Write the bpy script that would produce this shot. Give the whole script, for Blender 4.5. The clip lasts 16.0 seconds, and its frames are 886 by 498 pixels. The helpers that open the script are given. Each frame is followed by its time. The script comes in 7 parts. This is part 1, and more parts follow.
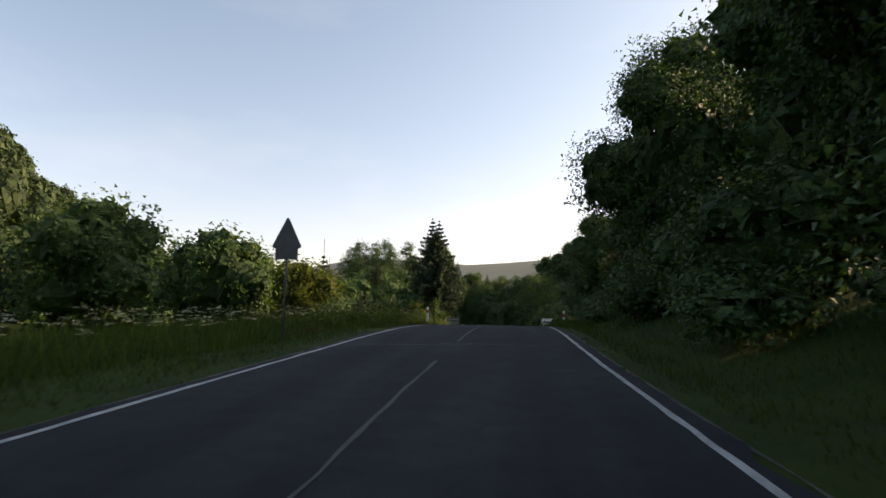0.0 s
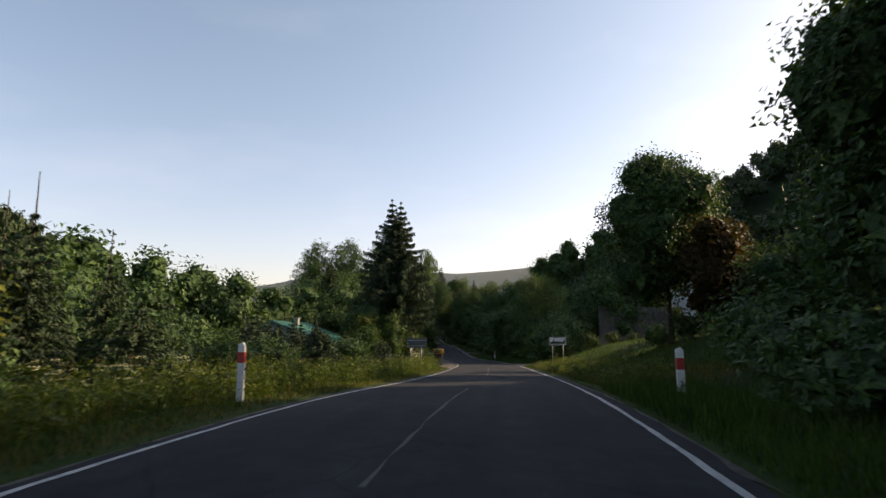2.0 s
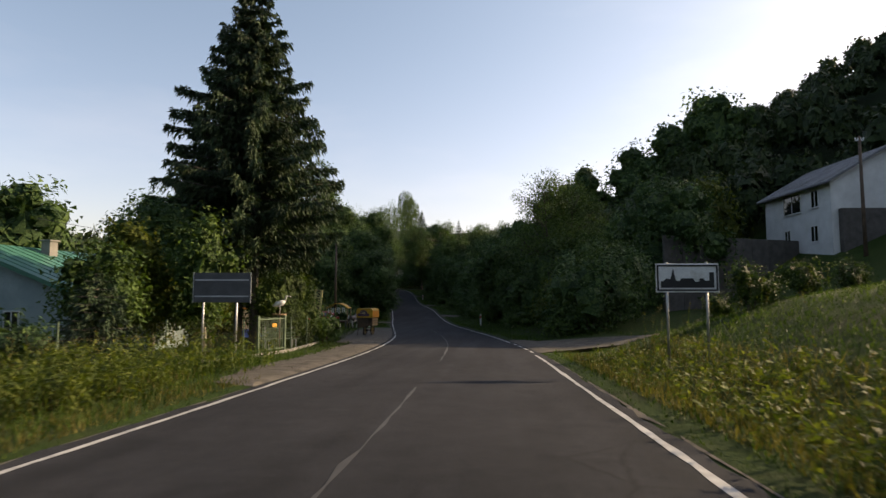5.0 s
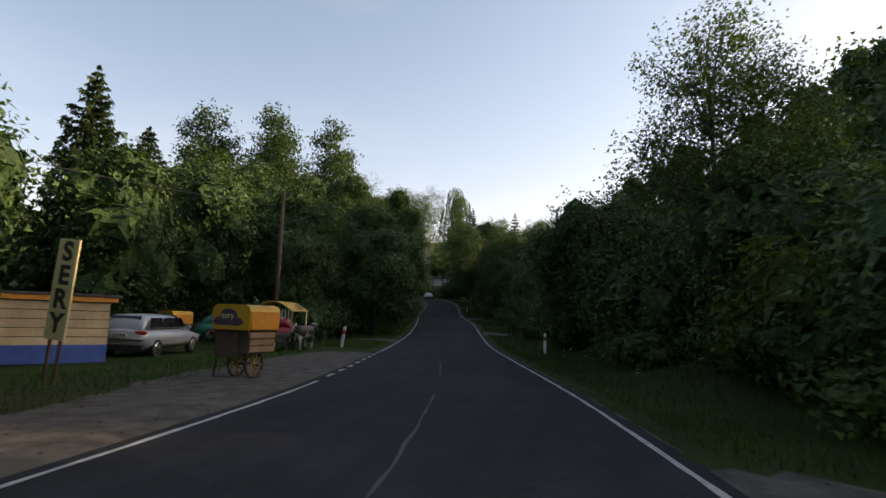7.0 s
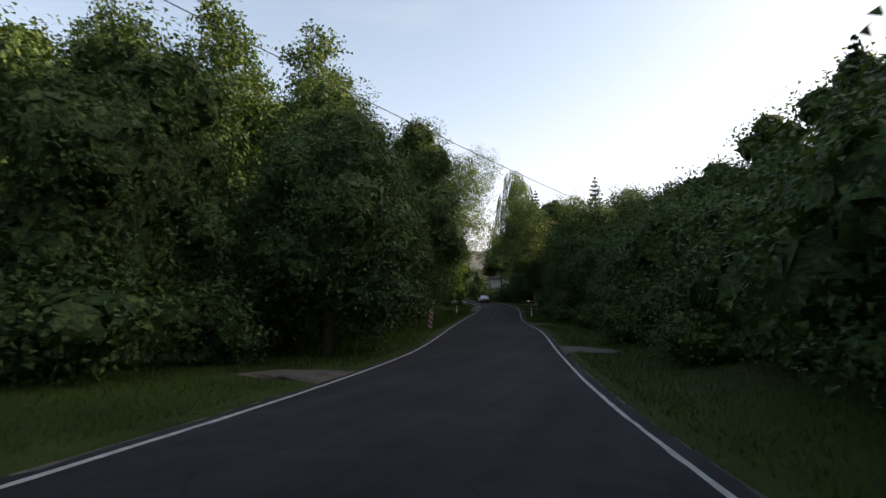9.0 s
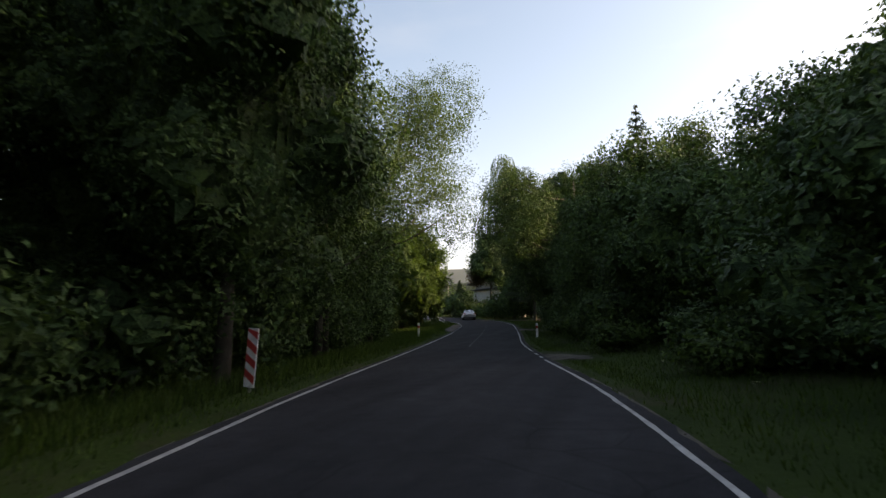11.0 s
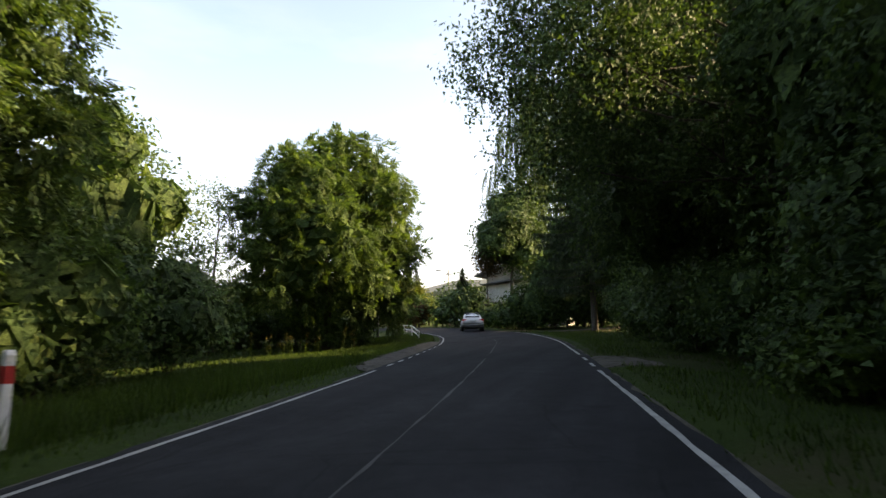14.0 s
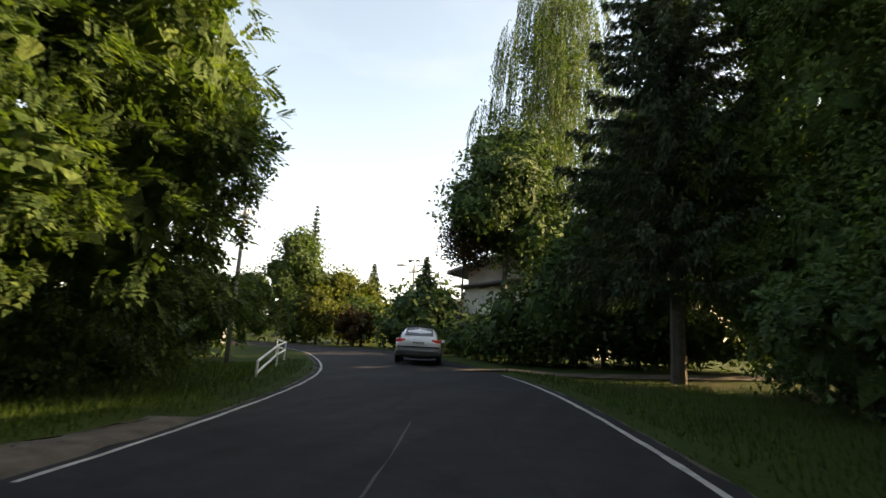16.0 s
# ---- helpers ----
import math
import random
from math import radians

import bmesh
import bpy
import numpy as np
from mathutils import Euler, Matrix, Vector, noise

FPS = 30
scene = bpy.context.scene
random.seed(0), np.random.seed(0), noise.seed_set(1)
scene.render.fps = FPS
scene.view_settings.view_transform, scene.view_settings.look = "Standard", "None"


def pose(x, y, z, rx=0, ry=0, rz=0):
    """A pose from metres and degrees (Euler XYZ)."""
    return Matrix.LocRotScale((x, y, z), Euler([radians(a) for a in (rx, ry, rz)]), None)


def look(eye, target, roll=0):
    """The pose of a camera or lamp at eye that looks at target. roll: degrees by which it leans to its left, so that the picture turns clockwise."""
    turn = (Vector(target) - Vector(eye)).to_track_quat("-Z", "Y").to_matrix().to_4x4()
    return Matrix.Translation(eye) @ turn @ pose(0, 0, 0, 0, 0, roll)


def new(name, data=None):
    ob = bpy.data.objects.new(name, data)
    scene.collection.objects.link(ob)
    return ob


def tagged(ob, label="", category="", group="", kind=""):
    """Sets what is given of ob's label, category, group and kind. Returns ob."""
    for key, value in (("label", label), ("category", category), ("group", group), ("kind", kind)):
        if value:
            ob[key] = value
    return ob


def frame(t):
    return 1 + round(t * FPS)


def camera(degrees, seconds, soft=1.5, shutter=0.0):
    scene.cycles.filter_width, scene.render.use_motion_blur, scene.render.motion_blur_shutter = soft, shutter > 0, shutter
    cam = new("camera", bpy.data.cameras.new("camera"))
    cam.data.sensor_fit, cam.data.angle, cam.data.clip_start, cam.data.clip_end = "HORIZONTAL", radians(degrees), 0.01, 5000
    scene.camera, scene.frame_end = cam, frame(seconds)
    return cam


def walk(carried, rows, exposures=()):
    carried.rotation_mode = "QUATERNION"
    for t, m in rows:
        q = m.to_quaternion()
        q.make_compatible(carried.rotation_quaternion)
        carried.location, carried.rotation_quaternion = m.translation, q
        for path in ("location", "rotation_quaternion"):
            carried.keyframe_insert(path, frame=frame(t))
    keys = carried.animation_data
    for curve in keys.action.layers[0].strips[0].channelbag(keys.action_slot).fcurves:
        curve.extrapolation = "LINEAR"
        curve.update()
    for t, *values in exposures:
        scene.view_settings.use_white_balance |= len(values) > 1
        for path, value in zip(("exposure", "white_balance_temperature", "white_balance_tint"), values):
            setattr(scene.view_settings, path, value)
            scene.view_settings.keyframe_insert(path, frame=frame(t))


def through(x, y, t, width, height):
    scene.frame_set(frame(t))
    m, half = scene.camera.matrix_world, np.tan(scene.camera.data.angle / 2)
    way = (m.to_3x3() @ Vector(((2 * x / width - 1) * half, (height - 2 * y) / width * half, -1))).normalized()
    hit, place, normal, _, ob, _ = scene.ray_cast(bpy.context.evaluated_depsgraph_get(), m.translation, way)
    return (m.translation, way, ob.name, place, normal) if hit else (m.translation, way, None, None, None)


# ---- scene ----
import functools

cam = camera(73.1, 16.0, soft=1.45, shutter=0.15)
PATH = [
    (0, (0.493, 1.724, -0.158), (0.270, 3.695, 0.102), 1.1),
    (0.5, (0.392, 7.937, 0.240), (0.225, 9.913, 0.495), 0.8),
    (1, (0.329, 14.122, 0.618), (0.228, 16.086, 0.977), -0.1),
    (1.5, (0.358, 20.243, 0.929), (0.220, 22.213, 1.247), -0.6),
    (2, (0.511, 26.293, 1.128), (0.322, 28.262, 1.421), -0.2),
    (2.5, (0.613, 32.392, 1.187), (0.494, 34.375, 1.427), -0.4),
    (3, (0.679, 38.502, 1.106), (0.636, 40.492, 1.301), -0.5),
    (3.5, (0.914, 44.365, 0.948), (0.838, 46.355, 1.122), -0.2),
    (4, (1.078, 50.077, 0.707), (0.930, 52.065, 0.876), -0.4),
    (4.2, (1.063, 52.389, 0.633), (0.905, 54.377, 0.791), -0.6),
    (6.3, (0.289, 76.888, -0.071), (0.031, 78.860, 0.133), 2.7),
    (6.5, (0.187, 79.240, -0.118), (-0.109, 81.207, 0.091), 2.6),
    (7, (-0.108, 85.163, -0.226), (-0.476, 87.116, -0.008), 2.4),
    (7.5, (-0.530, 91.100, -0.365), (-0.948, 93.043, -0.136), 2.5),
    (8, (-1.217, 96.893, -0.558), (-1.735, 98.812, -0.337), 3.0),
    (8.5, (-2.181, 102.861, -0.628), (-2.731, 104.769, -0.391), 2.3),
    (9, (-3.357, 108.916, -0.674), (-3.930, 110.817, -0.429), 1.3),
    (9.2, (-3.894, 111.391, -0.670), (-4.474, 113.288, -0.424), 1.0),
    (11.3, (-8.568, 137.957, -0.011), (-9.107, 139.866, 0.307), -0.5),
    (11.5, (-9.041, 140.503, 0.067), (-9.580, 142.411, 0.385), -0.8),
    (12, (-10.306, 146.882, 0.251), (-10.808, 148.800, 0.570), -0.6),
    (12.5, (-11.576, 153.128, 0.475), (-12.048, 155.053, 0.810), -0.7),
    (13, (-12.815, 159.267, 0.665), (-13.315, 161.180, 1.020), -0.5),
    (13.5, (-13.941, 165.388, 0.889), (-14.548, 167.264, 1.276), -0.8),
    (14, (-14.978, 171.529, 1.223), (-15.601, 173.406, 1.578), -0.7),
    (14.5, (-16.019, 177.525, 1.565), (-16.630, 179.406, 1.913), -0.5),
    (15, (-17.108, 183.346, 1.930), (-17.685, 185.232, 2.308), 1.2),
    (15.5, (-18.272, 189.146, 2.297), (-18.856, 191.027, 2.700), 1.7),
    (16, (-19.578, 194.804, 2.726), (-20.196, 196.672, 3.142), 3.2),
]
walk(cam, [(t, look(eye, target, roll)) for t, eye, target, roll in PATH],
     exposures=[(0, 0.95, 8200, 14), (1.0, 0.85, 8200, 14), (2.0, 0.75, 7700, 14), (3.0, 0.45, 7700, 13), (3.5, 0.58, 7700, 14), (4.0, 0.62, 7700, 14), (6.5, 0.85, 8000, 14), (7.5, 0.95, 8200, 14), (9.0, 1.3, 8600, 15), (11.5, 1.3, 8600, 15), (12.5, 1.68, 8800, 15), (13.4, 2.05, 9000, 14), (14.0, 2.0, 9000, 14), (14.7, 1.87, 9200, 13), (16.0, 1.8, 10000, 11)])

# ---- light: a low evening sun ahead on the right, hazy sky ----
SUN_AZ, SUN_EL = 66.0, 23.4     # degrees clockwise from +y, above the horizon
world = bpy.data.worlds.new("sky")
scene.world = world
world.use_nodes = True
wn = world.node_tree.nodes
wl = world.node_tree.links
sky = wn.new("ShaderNodeTexSky")
sky.sky_type = "NISHITA"
sky.sun_disc = False
sky.sun_elevation = radians(SUN_EL)
sky.sun_rotation = radians(SUN_AZ)
sky.air_density, sky.dust_density, sky.ozone_density = 1.0, 1.7, 1.0
# thin evening clouds low in the sky
tc = wn.new("ShaderNodeTexCoord")
mp = wn.new("ShaderNodeMapping")
mp.inputs["Scale"].default_value = (1.0, 1.0, 3.4)
cl = wn.new("ShaderNodeTexNoise")
cl.inputs["Scale"].default_value, cl.inputs["Detail"].default_value, cl.inputs["Roughness"].default_value = 2.6, 7.0, 0.55
cr = wn.new("ShaderNodeValToRGB")
cr.color_ramp.elements[0].position, cr.color_ramp.elements[1].position = 0.5, 0.78
cr.color_ramp.elements[0].color, cr.color_ramp.elements[1].color = (0, 0, 0, 1), (0.15, 0.15, 0.15, 1)
cm = wn.new("ShaderNodeMix")
cm.data_type = "RGBA"
hs = wn.new("ShaderNodeHueSaturation")
hs.inputs["Saturation"].default_value, hs.inputs["Value"].default_value = 0.35, 1.3
wl.new(tc.outputs["Generated"], mp.inputs[0])
wl.new(mp.outputs[0], cl.inputs["Vector"])
wl.new(cl.outputs["Fac"], cr.inputs[0])
wl.new(sky.outputs[0], hs.inputs["Color"])
wl.new(cr.outputs[0], cm.inputs[0])
wl.new(sky.outputs[0], cm.inputs[6])
wl.new(hs.outputs[0], cm.inputs[7])
# a faint rosy haze towards the horizon
sx = wn.new("ShaderNodeSeparateXYZ")
hz = wn.new("ShaderNodeMapRange")
hz.interpolation_type = "SMOOTHSTEP"
hz.inputs["From Min"].default_value, hz.inputs["From Max"].default_value = 0.5, 0.0
hm = wn.new("ShaderNodeMix")
hm.data_type, hm.blend_type = "RGBA", "MULTIPLY"
hm.inputs[7].default_value = (1.1, 0.98, 1.06, 1)
wl.new(tc.outputs["Generated"], sx.inputs[0])
wl.new(sx.outputs["Z"], hz.inputs["Value"])
wl.new(hz.outputs[0], hm.inputs[0])
wl.new(cm.outputs[2], hm.inputs[6])
wl.new(hm.outputs[2], wn["Background"].inputs[0])
wn["Background"].inputs[1].default_value = 0.15
sun = new("sun", bpy.data.lights.new("sun", "SUN"))
sun.data.energy, sun.data.angle, sun.data.color = 5.0, radians(0.6), (1.0, 0.83, 0.6)
sd = Vector((math.sin(radians(SUN_AZ)) * math.cos(radians(SUN_EL)), math.cos(radians(SUN_AZ)) * math.cos(radians(SUN_EL)), math.sin(radians(SUN_EL))))
sun.matrix_world = look(sd * 50, (0, 0, 0))

# ---- materials ----
def blank(name):
    m = bpy.data.materials.new(name)
    m.use_nodes = True
    t = m.node_tree
    return m, t.nodes, t.links, t.nodes["Principled BSDF"]


def noise_at(n, l, scale, detail=4.0, rough=0.6):
    g = n.new("ShaderNodeNewGeometry")
    x = n.new("ShaderNodeTexNoise")
    x.inputs["Scale"].default_value = scale
    x.inputs["Detail"].default_value = detail
    x.inputs["Roughness"].default_value = rough
    l.new(g.outputs["Position"], x.inputs["Vector"])
    return x.outputs["Fac"]


def ramp(n, l, fac, stops):
    r = n.new("ShaderNodeValToRGB")
    e = r.color_ramp.elements
    while len(e) < len(stops):
        e.new(0.5)
    for k, (p, c) in enumerate(stops):
        e[k].position, e[k].color = p, (*c, 1)
    l.new(fac, r.inputs[0])
    return r.outputs[0]


def mixed(n, l, fac, a, b, how="MIX"):
    m = n.new("ShaderNodeMix")
    m.data_type, m.blend_type = "RGBA", how
    for k, v in ((0, fac), (6, a), (7, b)):
        if hasattr(v, "links"):
            l.new(v, m.inputs[k])
        else:
            m.inputs[k].default_value = v if k == 0 else (*v, 1)
    return m.outputs[2]


def surface(name, dark, light, scale=3.0, fine=40.0, rough=0.7, metal=0.0, bump=0.2, depth=0.01, spec=0.5, stain=None, by_object=0.0):
    """Two scales of tone, stains and a fine relief."""
    m, n, l, b = blank(name)
    big = noise_at(n, l, scale)
    small = noise_at(n, l, fine, 5.0, 0.7)
    c1 = ramp(n, l, big, [(0.3, dark), (0.7, light)])
    c2 = ramp(n, l, small, [(0.3, (0.78, 0.78, 0.78)), (0.7, (1.12, 1.12, 1.12))])
    col = mixed(n, l, 1.0, c1, c2, "MULTIPLY")
    if stain:
        st = ramp(n, l, noise_at(n, l, scale * 0.4, 6.0, 0.7), [(0.52, (0, 0, 0)), (0.68, (1, 1, 1))])
        col = mixed(n, l, st, col, stain)
    if by_object:
        oi = n.new("ShaderNodeObjectInfo")
        rr = ramp(n, l, oi.outputs["Random"], [(0.0, (1 - by_object,) * 3), (1.0, (1 + by_object,) * 3)])
        col = mixed(n, l, 1.0, col, rr, "MULTIPLY")
    l.new(col, b.inputs["Base Color"])
    b.inputs["Roughness"].default_value, b.inputs["Metallic"].default_value = rough, metal
    b.inputs["Specular IOR Level"].default_value = spec
    if bump:
        k = n.new("ShaderNodeBump")
        k.inputs["Strength"].default_value, k.inputs["Distance"].default_value = bump, depth
        l.new(small, k.inputs["Height"])
        l.new(k.outputs[0], b.inputs["Normal"])
    return m


def leafage(name, dark, mid, light, through=0.35, rough=0.55, patch=0.35):
    """Leaves: each its own tone, larger patches in the crown, light coming through them."""
    m, n, l, b = blank(name)
    g = n.new("ShaderNodeNewGeometry")
    c = ramp(n, l, g.outputs["Random Per Island"], [(0.0, dark), (0.55, mid), (1.0, light)])
    p = ramp(n, l, noise_at(n, l, patch, 3.0), [(0.32, (0.7, 0.74, 0.7)), (0.68, (1.25, 1.2, 1.1))])
    col = mixed(n, l, 1.0, c, p, "MULTIPLY")
    small = noise_at(n, l, 9.0, 3.0, 0.8)
    col = mixed(n, l, 1.0, col, ramp(n, l, small, [(0.34, (0.5, 0.52, 0.5)), (0.66, (1.4, 1.38, 1.3))]), "MULTIPLY")
    k = n.new("ShaderNodeBump")
    k.inputs["Strength"].default_value, k.inputs["Distance"].default_value = 0.8, 0.1
    l.new(small, k.inputs["Height"])
    l.new(k.outputs[0], b.inputs["Normal"])
    l.new(col, b.inputs["Base Color"])
    b.inputs["Roughness"].default_value = rough
    b.inputs["Specular IOR Level"].default_value = 0.18
    tr = n.new("ShaderNodeBsdfTranslucent")
    warm = mixed(n, l, 1.0, col, (1.15, 1.2, 0.55), "MULTIPLY")
    l.new(warm, tr.inputs[0])
    mx = n.new("ShaderNodeMixShader")
    mx.inputs[0].default_value = through
    l.new(b.outputs[0], mx.inputs[1])
    l.new(tr.outputs[0], mx.inputs[2])
    l.new(mx.outputs[0], n["Material Output"].inputs[0])
    return m


M_LEAF = leafage("broad leaves", (0.0356, 0.0668, 0.0223), (0.0624, 0.1114, 0.0327), (0.1040, 0.1633, 0.0446), through=0.3)
# darker, cooler leaf tone, also chosen for crowns in shade
M_LEAF_DARK = leafage("dark leaves", (0.0298, 0.0614, 0.0278), (0.0540, 0.1024, 0.0391), (0.0930, 0.1525, 0.0540), through=0.25)
M_LEAF_ASH = leafage("ash leaves", (0.037, 0.073, 0.029), (0.066, 0.118, 0.044), (0.11, 0.164, 0.06), through=0.42)
M_LEAF_WILLOW = leafage("willow leaves", (0.0325, 0.0675, 0.0263), (0.0650, 0.1125, 0.0425), (0.1050, 0.1625, 0.0625), through=0.35)
M_LEAF_GOLD = leafage("yellow-green leaves", (0.042, 0.062, 0.012), (0.08, 0.105, 0.02), (0.13, 0.15, 0.03), through=0.4)
M_LEAF_RUST = leafage("rusty leaves", (0.024, 0.021, 0.009), (0.054, 0.036, 0.012), (0.084, 0.048, 0.015), through=0.35)
M_NEEDLE = leafage("spruce needles", (0.0208, 0.0390, 0.0234), (0.0364, 0.0650, 0.0351), (0.0585, 0.0884, 0.0468), through=0.12)
M_LARCH = leafage("light needles", (0.0161, 0.0338, 0.0129), (0.0322, 0.0564, 0.0194), (0.0524, 0.0806, 0.0282), through=0.25)
M_THUJA = leafage("clipped thuja", (0.022, 0.044, 0.012), (0.042, 0.074, 0.018), (0.07, 0.105, 0.025), through=0.3, patch=1.5)
M_GRASS = leafage("grass blades", (0.022, 0.05, 0.009), (0.046, 0.088, 0.015), (0.08, 0.12, 0.026), through=0.35, patch=0.25)
M_WEED = leafage("roadside weeds", (0.05, 0.075, 0.016), (0.085, 0.115, 0.024), (0.13, 0.155, 0.036), through=0.35, patch=0.4)
M_STRAW = leafage("dry grass and seed heads", (0.068, 0.066, 0.02), (0.12, 0.108, 0.034), (0.175, 0.15, 0.05), through=0.3, patch=0.3)
M_FLOWER = leafage("white umbels", (0.4, 0.4, 0.34), (0.55, 0.55, 0.48), (0.65, 0.65, 0.6), through=0.3)
M_FAR = leafage("woods on the hills", (0.0171, 0.0323, 0.0143), (0.0304, 0.0523, 0.0199), (0.0475, 0.0713, 0.0256), through=0.15, patch=0.05)
M_BARK = surface("bark", (0.035, 0.03, 0.024), (0.08, 0.067, 0.054), 3.0, 25.0, 0.9, bump=0.7, depth=0.03)
M_BARK_PALE = surface("pale bark", (0.14, 0.12, 0.09), (0.26, 0.23, 0.18), 4.0, 25.0, 0.85, bump=0.5, depth=0.02)
M_SOIL = surface("grassy ground", (0.016, 0.032, 0.006), (0.035, 0.058, 0.012), 0.35, 9.0, 0.95, bump=0.8, depth=0.06, spec=0.1, stain=(0.045, 0.042, 0.022))
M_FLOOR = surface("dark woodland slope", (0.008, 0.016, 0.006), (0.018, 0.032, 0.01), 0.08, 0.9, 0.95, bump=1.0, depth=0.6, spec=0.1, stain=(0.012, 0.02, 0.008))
M_GRAVEL = surface("trodden gravel", (0.04, 0.036, 0.031), (0.12, 0.108, 0.092), 2.2, 16.0, 0.95, bump=0.8, depth=0.02, spec=0.2, stain=(0.08, 0.072, 0.055))
M_PAINT = surface("worn road paint", (0.26, 0.26, 0.255), (0.46, 0.46, 0.45), 4.0, 45.0, 0.7, bump=0.2, stain=(0.22, 0.22, 0.22))
M_PAINT_OLD = surface("half gone road paint", (0.024, 0.024, 0.025), (0.044, 0.044, 0.044), 3.0, 30.0, 0.75, bump=0.2, stain=(0.035, 0.035, 0.035))


def asphalt():
    m, n, l, b = blank("old asphalt")
    g = n.new("ShaderNodeNewGeometry")
    big = noise_at(n, l, 0.25, 5.0)
    mid = noise_at(n, l, 2.2, 6.0, 0.75)
    fine = noise_at(n, l, 130.0, 3.0, 0.7)
    mp = n.new("ShaderNodeMapping")
    mp.inputs["Scale"].default_value = (1.3, 0.06, 1.0)
    mp.inputs["Rotation"].default_value = (0, 0, radians(-6))
    l.new(g.outputs["Position"], mp.inputs[0])
    long_ = n.new("ShaderNodeTexNoise")
    long_.inputs["Scale"].default_value, long_.inputs["Detail"].default_value = 1.2, 4.0
    l.new(mp.outputs[0], long_.inputs["Vector"])
    c = ramp(n, l, big, [(0.3, (0.0165, 0.0175, 0.021)), (0.7, (0.0275, 0.0285, 0.0325))])
    for fac, lo, hi in ((mid, 0.72, 1.25), (fine, 0.5, 1.55), (long_.outputs["Fac"], 0.72, 1.25)):
        c = mixed(n, l, 1.0, c, ramp(n, l, fac, [(0.3, (lo, lo, lo)), (0.7, (hi, hi, hi))]), "MULTIPLY")
    # a net of fine cracks, here and there
    wob = n.new("ShaderNodeMix")
    wob.data_type = "VECTOR"
    wob.inputs[0].default_value = 0.12
    nz = n.new("ShaderNodeTexNoise")
    nz.inputs["Scale"].default_value = 1.5
    l.new(g.outputs["Position"], nz.inputs["Vector"])
    l.new(g.outputs["Position"], wob.inputs[4])
    l.new(nz.outputs["Color"], wob.inputs[5])
    vo = n.new("ShaderNodeTexVoronoi")
    vo.feature = "DISTANCE_TO_EDGE"
    vo.inputs["Scale"].default_value = 0.55
    l.new(wob.outputs[1], vo.inputs["Vector"])
    crack = ramp(n, l, vo.outputs["Distance"], [(0.003, (0.68, 0.68, 0.68)), (0.012, (1, 1, 1))])
    where = ramp(n, l, noise_at(n, l, 0.12, 3.0), [(0.46, (0, 0, 0)), (0.56, (1, 1, 1))])
    c = mixed(n, l, where, c, mixed(n, l, 1.0, c, crack, "MULTIPLY"))
    l.new(c, b.inputs["Base Color"])
    b.inputs["Roughness"].default_value = 0.9
    b.inputs["Specular IOR Level"].default_value = 0.12
    k = n.new("ShaderNodeBump")
    k.inputs["Strength"].default_value, k.inputs["Distance"].default_value = 0.6, 0.008
    l.new(fine, k.inputs["Height"])
    l.new(k.outputs[0], b.inputs["Normal"])
    return m


M_ASPHALT = asphalt()
M_PATCH = surface("darker asphalt patch", (0.016, 0.016, 0.017), (0.024, 0.024, 0.025), 1.0, 120.0, 0.8, bump=0.4, depth=0.006, spec=0.3)
M_STEEL = surface("galvanised steel", (0.3, 0.31, 0.32), (0.45, 0.46, 0.47), 5.0, 60.0, 0.45, 0.8, 0.1)
M_GREY = surface("dull grey sign back", (0.05, 0.052, 0.056), (0.08, 0.083, 0.088), 3.0, 40.0, 0.6, 0.1, 0.1)
M_WHITE = surface("white plastic", (0.62, 0.62, 0.6), (0.78, 0.78, 0.76), 6.0, 50.0, 0.45, bump=0.05, stain=(0.45, 0.43, 0.38))
M_RED = surface("red reflector", (0.35, 0.03, 0.03), (0.5, 0.05, 0.04), 8.0, 60.0, 0.4, bump=0.05)
M_BLACK = surface("black paint", (0.012, 0.012, 0.013), (0.025, 0.025, 0.026), 8.0, 60.0, 0.5, bump=0.05)
M_CONCRETE = surface("weathered concrete", (0.15, 0.145, 0.135), (0.26, 0.25, 0.23), 1.5, 25.0, 0.9, bump=0.4, depth=0.01, stain=(0.13, 0.125, 0.11))



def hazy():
    """The distance: dim blue-green hills; weak blue emission in the surface stands in for haze."""
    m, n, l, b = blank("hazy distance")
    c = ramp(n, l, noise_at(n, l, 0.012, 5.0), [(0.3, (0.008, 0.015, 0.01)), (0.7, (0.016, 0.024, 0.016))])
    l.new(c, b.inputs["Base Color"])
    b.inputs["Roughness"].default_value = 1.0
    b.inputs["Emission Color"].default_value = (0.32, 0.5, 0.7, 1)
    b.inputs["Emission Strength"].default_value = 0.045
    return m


M_HAZE = hazy()
M_STUCCO = surface("white house plaster", (0.5, 0.5, 0.49), (0.66, 0.66, 0.65), 0.8, 30.0, 0.9, bump=0.3, depth=0.01, stain=(0.5, 0.49, 0.46))
M_GREENWALL = surface("pale blue-green plaster", (0.2, 0.27, 0.27), (0.3, 0.37, 0.36), 0.8, 30.0, 0.9, bump=0.3, stain=(0.26, 0.31, 0.3))
M_GREYWALL = surface("grey plaster", (0.3, 0.29, 0.27), (0.45, 0.43, 0.4), 0.7, 25.0, 0.9, bump=0.3, stain=(0.2, 0.19, 0.17))
M_DARKWALL = surface("dark weathered boards", (0.05, 0.045, 0.04), (0.1, 0.09, 0.08), 2.0, 30.0, 0.85, bump=0.4)
M_ROOFGREY = surface("grey fibre roof", (0.12, 0.125, 0.14), (0.22, 0.225, 0.24), 1.0, 25.0, 0.8, bump=0.4, stain=(0.08, 0.085, 0.08))
